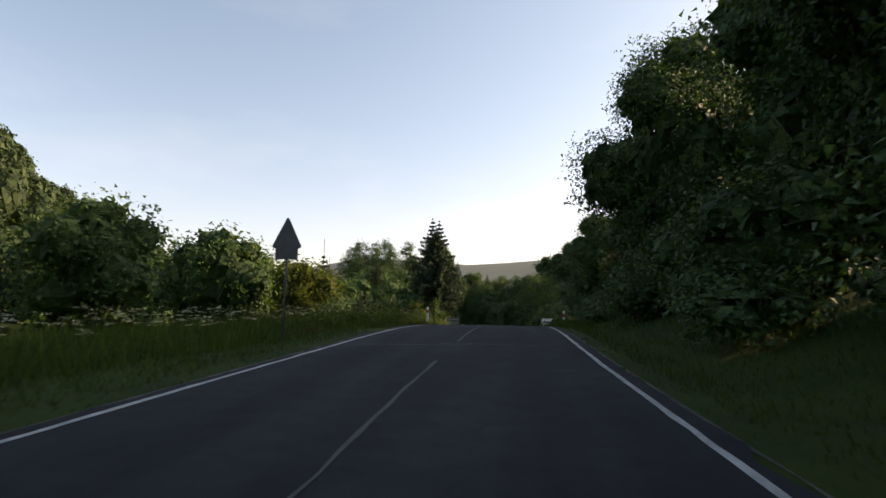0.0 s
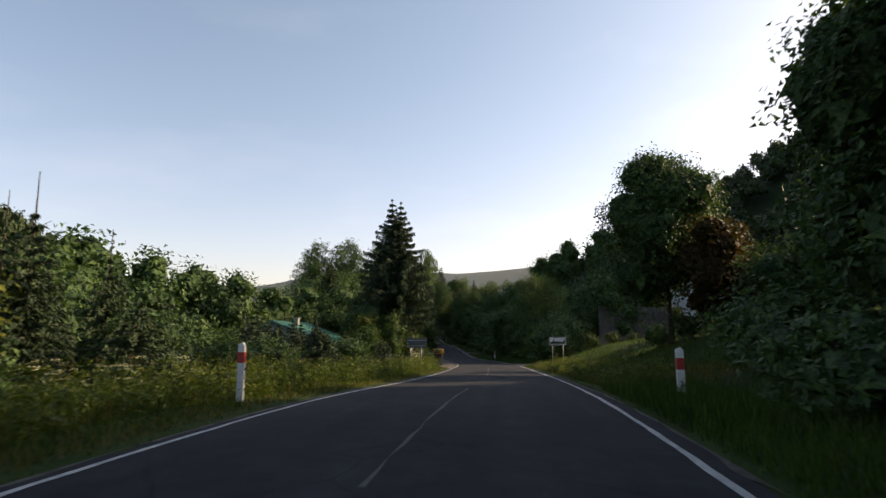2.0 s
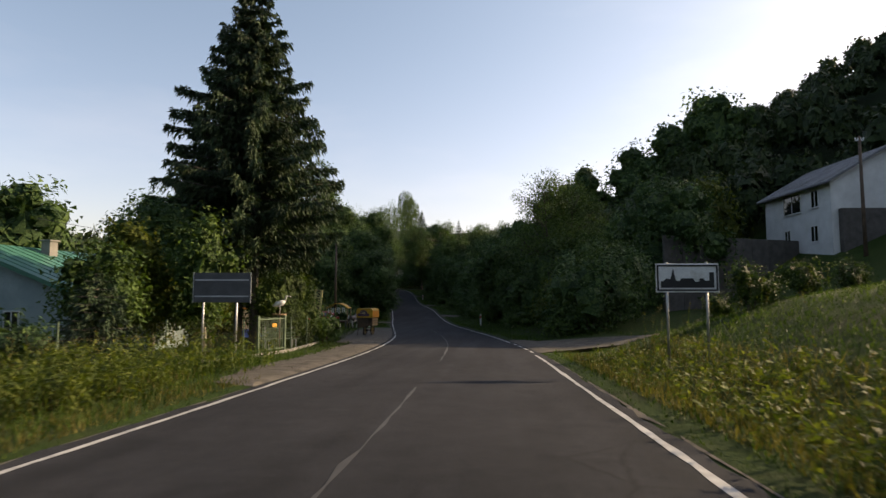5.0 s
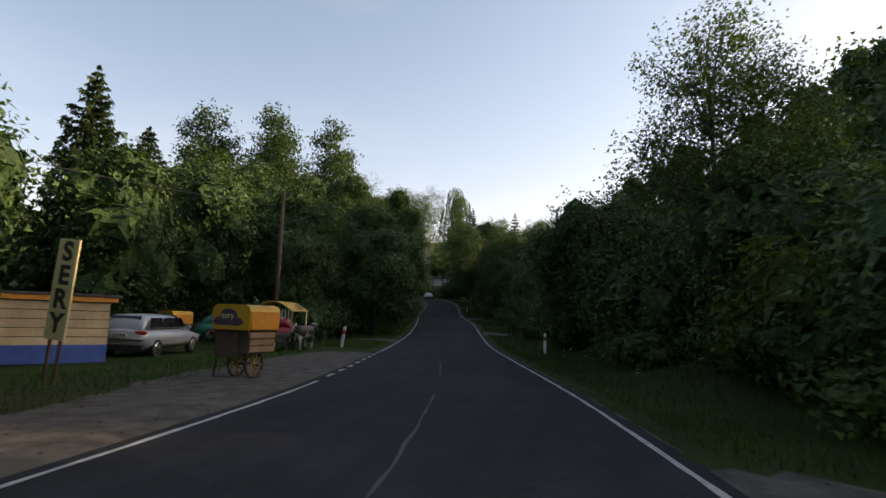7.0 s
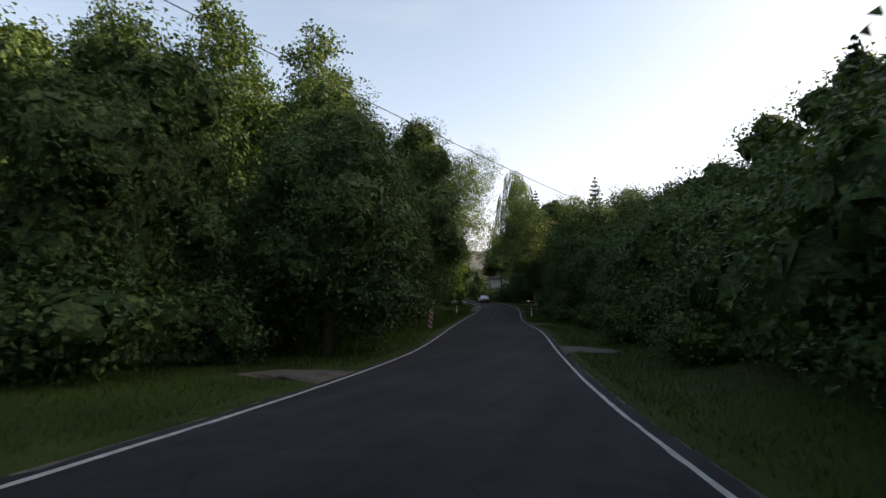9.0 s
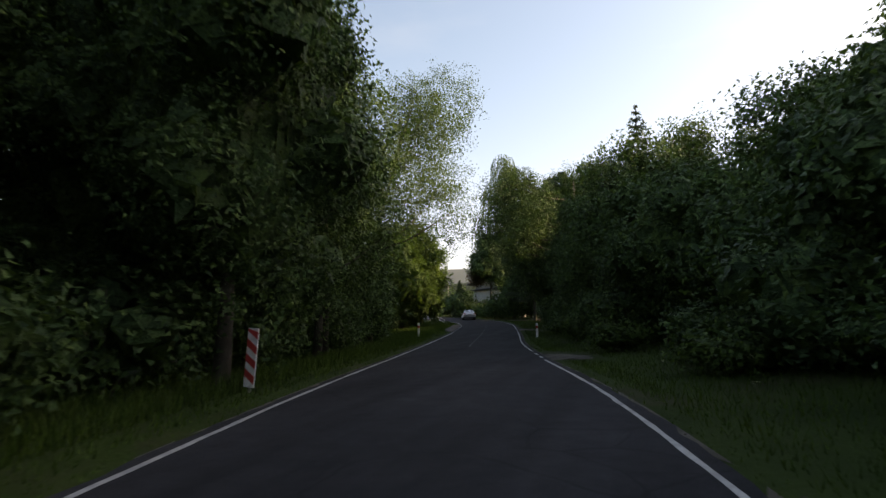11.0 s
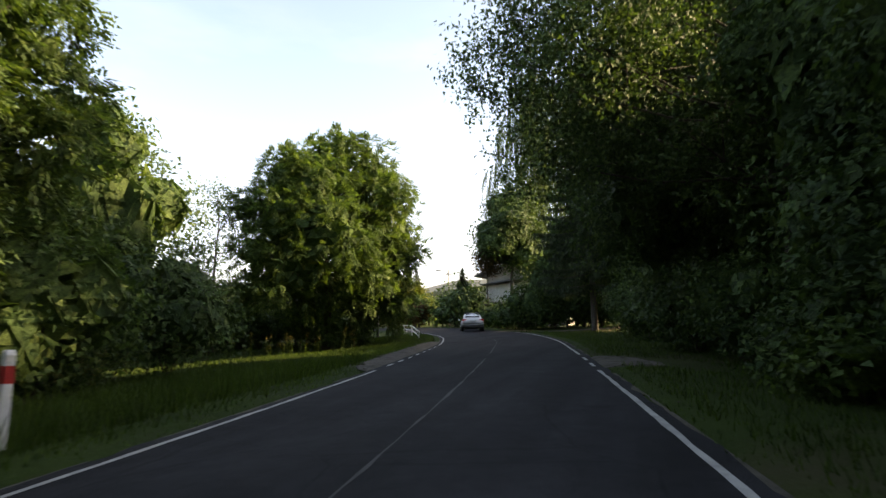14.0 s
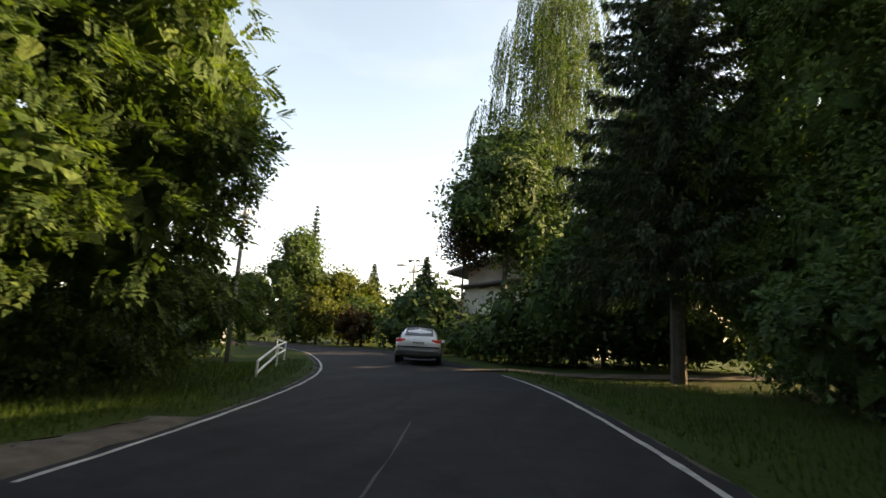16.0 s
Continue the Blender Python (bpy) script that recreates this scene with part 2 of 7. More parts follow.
M_ROOFGREEN = surface("green sheet roof", (0.035, 0.14, 0.095), (0.065, 0.21, 0.15), 1.0, 40.0, 0.4, bump=0.1, stain=(0.035, 0.11, 0.075))
M_ROOFWHITE = surface("bright sheet roof", (0.38, 0.37, 0.34), (0.52, 0.5, 0.46), 1.0, 40.0, 0.4, bump=0.1, stain=(0.4, 0.38, 0.34))
M_ROOFRED = surface("red tiles", (0.25, 0.08, 0.05), (0.38, 0.13, 0.08), 3.0, 30.0, 0.8, bump=0.4)
M_FRAME = surface("window frame paint", (0.55, 0.55, 0.53), (0.7, 0.7, 0.68), 5.0, 50.0, 0.5, bump=0.05)
M_WIRE = surface("dull dark wire", (0.02, 0.03, 0.02), (0.04, 0.055, 0.04), 6.0, 60.0, 0.6, bump=0.1)
M_PALEBOARD = surface("pale planed boards", (0.42, 0.3, 0.17), (0.6, 0.46, 0.28), 1.5, 25.0, 0.75, bump=0.3, by_object=0.1)
M_WOOD = surface("raw sunlit boards", (0.2, 0.13, 0.065), (0.33, 0.22, 0.115), 1.5, 25.0, 0.8, bump=0.4, by_object=0.12)
M_WOODDARK = surface("dark brown wood", (0.05, 0.032, 0.02), (0.11, 0.07, 0.045), 3.0, 30.0, 0.75, bump=0.3, by_object=0.12)
M_BENCH = surface("green painted slats", (0.05, 0.09, 0.05), (0.09, 0.14, 0.08), 4.0, 40.0, 0.6, bump=0.2, by_object=0.1)
M_YELLOW = surface("yellow tarpaulin", (0.42, 0.23, 0.01), (0.58, 0.33, 0.02), 2.0, 30.0, 0.55, bump=0.3, depth=0.01, stain=(0.45, 0.26, 0.03))
M_ORANGE = surface("orange cloth", (0.55, 0.2, 0.02), (0.7, 0.28, 0.03), 2.0, 30.0, 0.6, bump=0.3)
M_CREAM = surface("cream sign board", (0.6, 0.52, 0.26), (0.72, 0.63, 0.34), 3.0, 40.0, 0.6, bump=0.1, stain=(0.5, 0.42, 0.22))
M_PURPLE = surface("purple print", (0.045, 0.025, 0.05), (0.085, 0.045, 0.09), 4.0, 40.0, 0.6, bump=0.1)
M_BLUE = surface("blue tarpaulin", (0.03, 0.07, 0.28), (0.06, 0.13, 0.4), 2.0, 30.0, 0.5, bump=0.3)
M_SPOKE = surface("yellow-brown spoke wood", (0.3, 0.17, 0.04), (0.45, 0.27, 0.07), 4.0, 40.0, 0.6, bump=0.2)
M_RUBBER = surface("tyre rubber", (0.012, 0.012, 0.012), (0.03, 0.03, 0.03), 6.0, 60.0, 0.85, bump=0.2)
M_CHROME = surface("bright metal", (0.5, 0.5, 0.5), (0.65, 0.65, 0.65), 5.0, 50.0, 0.25, 0.9, 0.05)


def paint(name, dark, light):
    m = surface(name, dark, light, 2.0, 60.0, 0.32, 0.15, 0.02, stain=tuple(0.85 * c for c in dark))
    m.node_tree.nodes["Principled BSDF"].inputs["Coat Weight"].default_value = 0.5
    return m


M_CARWHITE = paint("white car paint", (0.62, 0.62, 0.63), (0.72, 0.72, 0.73))
M_CARSILVER = paint("silver car paint", (0.32, 0.34, 0.36), (0.42, 0.44, 0.46))
M_CARRED = paint("red car paint", (0.3, 0.015, 0.025), (0.42, 0.025, 0.035))
M_CARTEAL = paint("teal car paint", (0.03, 0.25, 0.2), (0.05, 0.34, 0.28))


def glassy(name, tint, rough=0.06):
    m, n, l, b = blank(name)
    b.inputs["Base Color"].default_value = (*tint, 1)
    b.inputs["Roughness"].default_value = rough
    b.inputs["Specular IOR Level"].default_value = 0.6
    b.inputs["Coat Weight"].default_value = 0.1
    return m


M_PANE = glassy("dark window pane", (0.012, 0.013, 0.015))
M_LAMPRED = glassy("red tail light", (0.4, 0.01, 0.015), 0.15)
M_LAMPLIT = glassy("lit red tail light", (0.22, 0.008, 0.01), 0.2)
M_LAMPLIT.node_tree.nodes["Principled BSDF"].inputs["Emission Color"].default_value = (1, 0.04, 0.03, 1)
M_LAMPLIT.node_tree.nodes["Principled BSDF"].inputs["Emission Strength"].default_value = 0.03


def hide():
    """A spotted cow: brown-black and white patches."""
    m, n, l, b = blank("painted cow hide")
    c = ramp(n, l, noise_at(n, l, 1.5, 2.0, 0.4), [(0.5, (0.04, 0.028, 0.024)), (0.53, (0.58, 0.56, 0.52))])
    f = ramp(n, l, noise_at(n, l, 25.0, 4.0), [(0.3, (0.8, 0.8, 0.8)), (0.7, (1.1, 1.1, 1.1))])
    l.new(mixed(n, l, 1.0, c, f, "MULTIPLY"), b.inputs["Base Color"])
    b.inputs["Roughness"].default_value = 0.6
    return m


M_HIDE = hide()

# ---- the road's line: y, x of its middle, height ----
LINE = np.array([
    (-400, 40, -14), (-120, 9, -7.5), (-40, 2.2, -4.4), (-12, 0.2, -2.3), (0, -0.5, -1.45), (12, -0.66, -0.75), (24, -0.57, -0.14),
    (36, -0.38, -0.01), (48, -0.1, -0.39), (60, -0.12, -0.8), (72, -0.38, -1.15), (84, -0.82, -1.46), (96, -2.1, -1.74), (108, -4.2, -1.9),
    (120.07, -6.41, -1.98), (132.26, -8.48, -1.72), (144.47, -10.75, -1.04), (156.71, -13.42, -0.63), (168.93, -15.92, -0.13), (181.14, -18.01, 0.58), (193.35, -20.25, 1.4),
    (201.51, -22.06, 1.98), (210.79, -25.36, 2.66), (219.18, -30.08, 3.26), (224.49, -33.98, 3.72), (227.98, -37.63, 3.97), (230.51, -41.74, 4.14), (233.83, -51.02, 4.42),
    (242.49, -72.42, 5.14), (279.85, -127.71, 6.88), (334.3, -183.7, 8.5), (930, -360, 16), (3030, -420, 24)])


def spline(k):
    """A smooth curve through column k of LINE, with y as its running value."""
    y, v = LINE[:, 0], LINE[:, k]
    d = np.diff(v) / np.diff(y)
    m = np.r_[d[0], (d[1:] + d[:-1]) / 2, d[-1]]

    def at(q):
        q = np.asarray(q, float)
        i = np.clip(np.searchsorted(y, q) - 1, 0, len(y) - 2)
        h = y[i + 1] - y[i]
        t = np.clip((q - y[i]) / h, 0, 1)
        return ((2 * t**3 - 3 * t**2 + 1) * v[i] + (t**3 - 2 * t**2 + t) * h * m[i]
                + (-2 * t**3 + 3 * t**2) * v[i + 1] + (t**3 - t**2) * h * m[i + 1])
    return at


road_x, road_z = spline(1), spline(2)


def bend(y):
    """The cosine of the road's heading at y."""
    return 1 / np.sqrt(1 + ((road_x(np.asarray(y) + 1.0) - road_x(np.asarray(y) - 1.0)) / 2) ** 2)


def step(a, b, v):
    t = np.clip((np.asarray(v, float) - a) / (b - a), 0, 1)
    return t * t * (3 - 2 * t)


def wave(x, y, size, seed=0.0):
    """A cheap smooth unevenness between -1 and 1."""
    a, b = x / size + seed, y / size + seed * 1.7
    return (np.sin(a * 1.3 + np.sin(b * 0.9 + 1.0) * 1.3) + np.sin(b * 1.1 + np.sin(a * 1.7) + 2.0) + np.sin((a + b) * 0.73 + 0.5)) / 3


def ground(x, y):
    """The height of the ground anywhere."""
    x, y = np.asarray(x, float), np.asarray(y, float)
    u = (x - road_x(y)) * bend(y)
    z = road_z(y).copy()
    a = np.abs(u)
    verge = step(2.95, 3.2, a)
    z += -0.07 + 0.045 * verge - 0.16 * step(3.6, 6.0, a) * (1 - step(92, 97, y) * (1 - step(125, 140, y)))
    z += wave(x, y, 2.3) * 0.07 * step(3.6, 6.0, a) + wave(x, y, 9.0, 2.0) * 0.25 * step(7, 16, a)
    # the lawn bank and the hill on the right
    bank = (1 - step(79, 92, y)) + 0.4 * step(82, 94, y) * (1 - step(150, 190, y))
    z += np.where(u > 0, bank * (0.36 * np.clip(u - 4.4, 0, 5.5) + 0.17 * np.clip(u - 9.9, 0, 25)), 0)
    hr = 0.25 * step(-60, 0, y) + 0.75 * step(68, 160, y) * (1 - step(180, 255, y))
    z += np.where(u > 0, hr * 42 * np.clip((u - 22) / 64, 0, 1.05) ** 0.95, 0)
    # the wooded hill on the left, flatter ground before it
    hl = (1 - step(90, 260, y) * 0.75) * (0.62 + 0.46 * step(35, 95, y))
    z += np.where(u < 0, -0.035 * np.clip(-u - 5, 0, 25) + hl * 94 * step(40, 205, -u), 0)
    # farther hills all round
    r = np.hypot(x + 10, y - 120)
    z += step(420, 1100, r) * (104 + 36 * wave(x, y, 260.0, 1.0)) * (1 - 0.6 * step(360, 520, -x)) + step(300, 700, r) * 12 * wave(x, y, 120.0, 3.0)
    return z


def at_road(y, u, up=0.0):
    """The place u metres to the right of the road's middle, on the ground."""
    x = float(road_x(y) + u / bend(y))
    return Vector((x, y, float(ground(x, y)) + up))


# ---- mesh tools ----
def np_mesh(name, verts, faces):
    """A mesh from arrays of places and of faces with one count of corners."""
    me = bpy.data.meshes.new(name)
    verts, faces = np.asarray(verts, np.float32), np.asarray(faces, np.int32)
    k = faces.shape[1]
    me.vertices.add(len(verts))
    me.vertices.foreach_set("co", verts.ravel())
    me.loops.add(faces.size)
    me.loops.foreach_set("vertex_index", faces.ravel())
    me.polygons.add(len(faces))
    me.polygons.foreach_set("loop_start", np.arange(0, faces.size, k, dtype=np.int32))
    me.polygons.foreach_set("loop_total", np.full(len(faces), k, np.int32))
    me.update(calc_edges=True)
    return me


def part(name, bm, material, parent=None, label="", smooth=False):
    """A bmesh (or mesh) as one mesh object, under a thing or a part."""
    if isinstance(bm, bpy.types.Mesh):
        me = bm
    else:
        me = bpy.data.meshes.new(name)
        bm.to_mesh(me)
        bm.free()
    if not me.materials:
        me.materials.append(material)
    if smooth:
        for p in me.polygons:
            p.use_smooth = True
    ob = new(name, me)
    if parent:
        ob.parent = parent
    if label:
        ob["label"] = label
    return ob


def thing(name, place, label, category, group="", turn=0.0, kind=""):
    ob = new(name)
    ob.empty_display_size = 0.2
    ob.matrix_basis = pose(*place, 0, 0, turn)
    return tagged(ob, label, category, group, kind)


def box(x0, x1, y0, y1, z0, z1, bevel=0.0, bm=None):
    bm = bm or bmesh.new()
    made = bmesh.ops.create_cube(bm, size=1.0, matrix=Matrix.Translation(((x0 + x1) / 2, (y0 + y1) / 2, (z0 + z1) / 2)) @ Matrix.Diagonal((x1 - x0, y1 - y0, z1 - z0, 1)))
    if bevel:
        es = {e for v in made["verts"] for e in v.link_edges}
        bmesh.ops.bevel(bm, geom=list(es), offset=bevel, segments=2, affect="EDGES", profile=0.6)
    return bm


def tube(points, radii, sides=8, bm=None, closed=True):
    """A tapered tube along points."""
    bm = bm or bmesh.new()
    rings = []
    pts = [Vector(p) for p in points]
    for i, p in enumerate(pts):
        d = (pts[min(i + 1, len(pts) - 1)] - pts[max(i - 1, 0)]).normalized()
        a = d.orthogonal().normalized()
        b = d.cross(a)
        if rings:
            ref = (rings[-1][0].co - pts[i - 1])
            a = (ref - d * ref.dot(d)).normalized()
            b = d.cross(a)
        r = radii[i] if hasattr(radii, "__len__") else radii
        rings.append([bm.verts.new(p + (a * math.cos(2 * math.pi * k / sides) + b * math.sin(2 * math.pi * k / sides)) * r) for k in range(sides)])
    for q, w in zip(rings, rings[1:]):
        for k in range(sides):
            bm.faces.new((q[k], q[(k + 1) % sides], w[(k + 1) % sides], w[k]))
    if closed:
        bm.faces.new(rings[0][::-1])
        bm.faces.new(rings[-1])
    return bm


def prism(outline, depth, axis="y", bm=None, start=0.0):
    """A flat outline (pairs) given thickness along an axis."""
    bm = bm or bmesh.new()

    def put(p, d):
        return {"y": (p[0], d, p[1]), "x": (d, p[0], p[1]), "z": (p[0], p[1], d)}[axis]
    a = [bm.verts.new(put(p, start)) for p in outline]
    b = [bm.verts.new(put(p, start + depth)) for p in outline]
    n = len(outline)
    bm.faces.new(a)
    bm.faces.new(b[::-1])
    for k in range(n):
        bm.faces.new((a[k], b[k], b[(k + 1) % n], a[(k + 1) % n]))
    bmesh.ops.recalc_face_normals(bm, faces=bm.faces[:])
    return bm


def writing(name, text, size, m, material, parent, label="", spread=1.0, bold=0.0):
    """Raised lettering in the built-in font as a mesh."""
    cu = bpy.data.curves.new(name, "FONT")
    cu.body, cu.size, cu.extrude, cu.align_x, cu.align_y = text, size, 0.004, "CENTER", "CENTER"
    cu.space_line = spread
    cu.offset = bold
    tmp = bpy.data.objects.new(name, cu)
    scene.collection.objects.link(tmp)
    me = bpy.data.meshes.new_from_object(tmp.evaluated_get(bpy.context.evaluated_depsgraph_get()))
    bpy.data.objects.remove(tmp)
    me.materials.clear()
    ob = part(name, me, material, parent, label)
    ob.matrix_basis = m
    return ob


# ---- plants ----
def leaves_np(rng, centres, normals, length, width, tilt=0.7):
    """Pointed leaves at centres, each with its own turn; normals bias the way they face."""
    n = len(centres)
    nn = normals + rng.normal(0, tilt, (n, 3))
    nn /= np.linalg.norm(nn, axis=1)[:, None] + 1e-9
    d = rng.normal(0, 1, (n, 3)) + np.array([0, 0, -0.5])
    d -= nn * (d * nn).sum(1)[:, None]
    d /= np.linalg.norm(d, axis=1)[:, None] + 1e-9
    s = np.cross(nn, d)
    ll = (length * rng.uniform(0.65, 1.25, n))[:, None]
    ww = (width * rng.uniform(0.7, 1.2, n))[:, None]
    v = np.stack([centres - d * ll * 0.4 - s * ww * 0.5, centres - d * ll * 0.4 + s * ww * 0.5, centres + d * ll * 0.6], 1)
    return v.reshape(-1, 3), np.arange(3 * n).reshape(-1, 3)


@functools.lru_cache(None)
def ico(level):
    """The corners of an icosphere's faces."""
    bm = bmesh.new()
    bmesh.ops.create_icosphere(bm, subdivisions=level, radius=1.0)
    out = np.array([[v.co[:] for v in f.verts] for f in bm.faces])
    bm.free()
    return out


def lumps(d, k):
    """How far a rounded mass bulges in the direction d; k tells the masses apart."""
    return (1 + 0.2 * np.sin(d[..., 0] * 4.3 + k * 1.9) * np.sin(d[..., 1] * 4.9 + k * 1.1) + 0.16 * np.sin(d[..., 2] * 7.1 + k * 2.3) * np.sin(d[..., 0] * 6.7 + k)
            + 0.11 * np.sin(d[..., 1] * 12.3 + k) * np.sin(d[..., 2] * 11.1 + 2.0 * k))


def outside(p, own, bl, limit):
    """True for the places that lie in no other mass."""
    ok = np.ones(len(p), bool)
    for k, b in enumerate(bl):
        q = np.linalg.norm((p - b[:3]) / b[3:6], axis=1)
        ok &= (q > limit) | (own == k)
    return ok


def solid_crown(rng, bl, per, leaf, cover, fine, deep):
    """Leaf clumps over the lobes of a dense crown, and the shaded sprays inside that close it."""
    wgt = bl[:, 3] * bl[:, 4] + bl[:, 4] * bl[:, 5] + bl[:, 3] * bl[:, 5]
    area = wgt.sum() * 4 * math.pi / 3
    one = leaf * leaf * 0.34
    want = int(area * cover / one / per)
    which = rng.choice(len(bl), want, p=wgt / wgt.sum())
    d = rng.normal(0, 1, (want, 3))
    d /= np.linalg.norm(d, axis=1)[:, None]
    rad = lumps(d, which) * rng.uniform(0.84, 1.06, want) * np.where(rng.uniform(0, 1, want) < 0.1, rng.uniform(1.0, 1.12, want), 1.0)
    c = bl[which, :3] + d * rad[:, None] * bl[which, 3:6]
    ok = outside(c, which, bl, 0.84) & (c[:, 2] > 0.05)
    c, d = c[ok], d[ok]
    cen = np.repeat(c, per, 0) + np.clip(rng.normal(0, 1, (len(c) * per, 3)), -1.5, 1.5) * leaf * np.array([1.6, 1.6, 1.2])
    v, f = leaves_np(rng, cen, np.repeat(d, per, 0) * 0.8 + np.array([0, 0, 0.55]), leaf, leaf * 0.72, 0.6)
    V = []
    for k, b in enumerate(bl):
        t = ico(4 if fine and b[3] > 3.0 else 3 if (fine and b[3] > 0.7) or b[3] > 1.7 else 2)
        mid = t.mean(1)
        t = mid[:, None] + (t - mid[:, None]) * rng.uniform(1.05, 1.55, (len(t), 1, 1))
        r = deep * lumps(t, float(k)) * rng.uniform(0.88, 1.08, t.shape[:2])
        q = b[:3] + t * r[..., None] * b[3:6]
        V.append(q[outside(q.mean(1), np.full(len(q), k), bl, 0.74)])
    core = np.concatenate(V).reshape(-1, 3)
    return np.r_[v, core], np.r_[f, np.arange(len(core)).reshape(-1, 3) + len(v)]


def crown_np(rng, blobs, clumps, per, leaf, spread=0.3, hollow=0.35, core=0, inner=0.7, cover=0.85, fine=False, deep=0.75):
    """Leaves gathered in clumps over and inside several overlapping rounded masses."""
    bl = np.array(blobs, float)
    if core >= 200:
        return solid_crown(rng, bl, per, leaf, cover, fine, deep)
    wgt = (bl[:, 3] * bl[:, 4] + bl[:, 4] * bl[:, 5] + bl[:, 3] * bl[:, 5])
    which = rng.choice(len(bl), clumps, p=wgt / wgt.sum())
    d = rng.normal(0, 1, (clumps, 3))
    d /= np.linalg.norm(d, axis=1)[:, None]
    rad = (hollow + (1.0 - hollow) * rng.uniform(0, 1, clumps) ** 0.5) * lumps(d, which)
    c = bl[which, :3] + d * rad[:, None] * bl[which, 3:6]
    cen = np.repeat(c, per, 0) + rng.normal(0, spread, (clumps * per, 3)) * np.array([1, 1, 0.7])
    nor = np.repeat(d, per, 0) * 0.7 + np.array([0, 0, 0.6])
    return leaves_np(rng, cen, nor, leaf, leaf * 0.72)


def frond_crown(rng, bl, clumps, deep):
    """Feathered leaves, each a drooping rib with narrow leaflets, over the lobes of a crown."""
    bl = np.array(bl, float)
    wgt = bl[:, 3] * bl[:, 4]
    which = rng.choice(len(bl), clumps, p=wgt / wgt.sum())
    d = rng.normal(0, 1, (clumps, 3))
    d /= np.linalg.norm(d, axis=1)[:, None]
    c = bl[which, :3] + d * (lumps(d, which) * rng.uniform(0.72, 1.08, clumps))[:, None] * bl[which, 3:6]
    ok = outside(c, which, bl, 0.8) & (c[:, 2] > 0.3)
    c, d = np.repeat(c[ok], 5, 0), np.repeat(d[ok], 5, 0)
    n = len(c)
    run = d * 0.9 + rng.normal(0, 0.55, (n, 3)) + np.array([0, 0, -0.25])
    run /= np.linalg.norm(run, axis=1)[:, None]
    side = np.cross(run, rng.normal(0, 0.35, (n, 3)) + np.array([0, 0, 1.0]))
    side /= np.linalg.norm(side, axis=1)[:, None] + 1e-9
    size = rng.uniform(0.3, 0.5, n)[:, None]
    V = []
    for k in range(9):
        f = (k // 2 + 1) / 5
        base = c + run * size * f + np.array([0, 0, -0.22]) * size * f * f
        out = run if k == 8 else run * 0.55 + side * (1 if k % 2 else -1)
        out = out / np.linalg.norm(out, axis=1)[:, None]
        cross = np.cross(out, np.cross(run, side)) * 0.14 * size
        tip = base + out * size * 0.42 + np.array([0, 0, -0.05]) * size
        V.append(np.stack([base + out * size * 0.12 - cross, base + out * size * 0.12 + cross, tip], 1))
    v = np.concatenate(V).reshape(-1, 3)
    core = []
    for k, b in enumerate(bl):
        t = ico(3)
        mid = t.mean(1)
        t = mid[:, None] + (t - mid[:, None]) * rng.uniform(0.7, 1.3, (len(t), 1, 1))
        q = b[:3] + t * (deep * lumps(t, float(k)) * rng.uniform(0.8, 1.12, t.shape[:2]))[..., None] * b[3:6]
        core.append(q[outside(q.mean(1), np.full(len(q), k), bl, 0.6)])
    v = np.r_[v, np.concatenate(core).reshape(-1, 3)]
    return v, np.arange(len(v)).reshape(-1, 3)


def away(place):
    """Metres from the driven stretch of the road."""
    y = min(max(place[1], 0.0), 196.0)
    return math.hypot(place[0] - float(road_x(y)), place[1] - y)


def blobs_for(rng, h, base, r, n=9, top=0.55):
    """Rounded masses that make up a broad crown between base and h, with radius r."""
    out = [(0, 0, base + (h - base) * 0.5, r * 0.72, r * 0.72, (h - base) * 0.45)]
    for k in range(n):
        f = (k + 0.5) / n
        a = k * 2.4 + rng.uniform(-0.5, 0.5)
        zz = base + (h - base) * (0.16 + 0.72 * f)
        rr = r * (0.62 * math.sin(math.pi * (0.18 + 0.72 * f)) ** 0.8)
        s = r * rng.uniform(0.36, 0.54) * (1 - 0.35 * max(0, f - top))
        out.append((rr * math.cos(a), rr * math.sin(a), zz, s, s, s * rng.uniform(0.8, 1.1)))
    out.append((rng.uniform(-0.1, 0.1) * r, rng.uniform(-0.1, 0.1) * r, h - r * 0.33, r * 0.36, r * 0.36, r * 0.34))
    return out


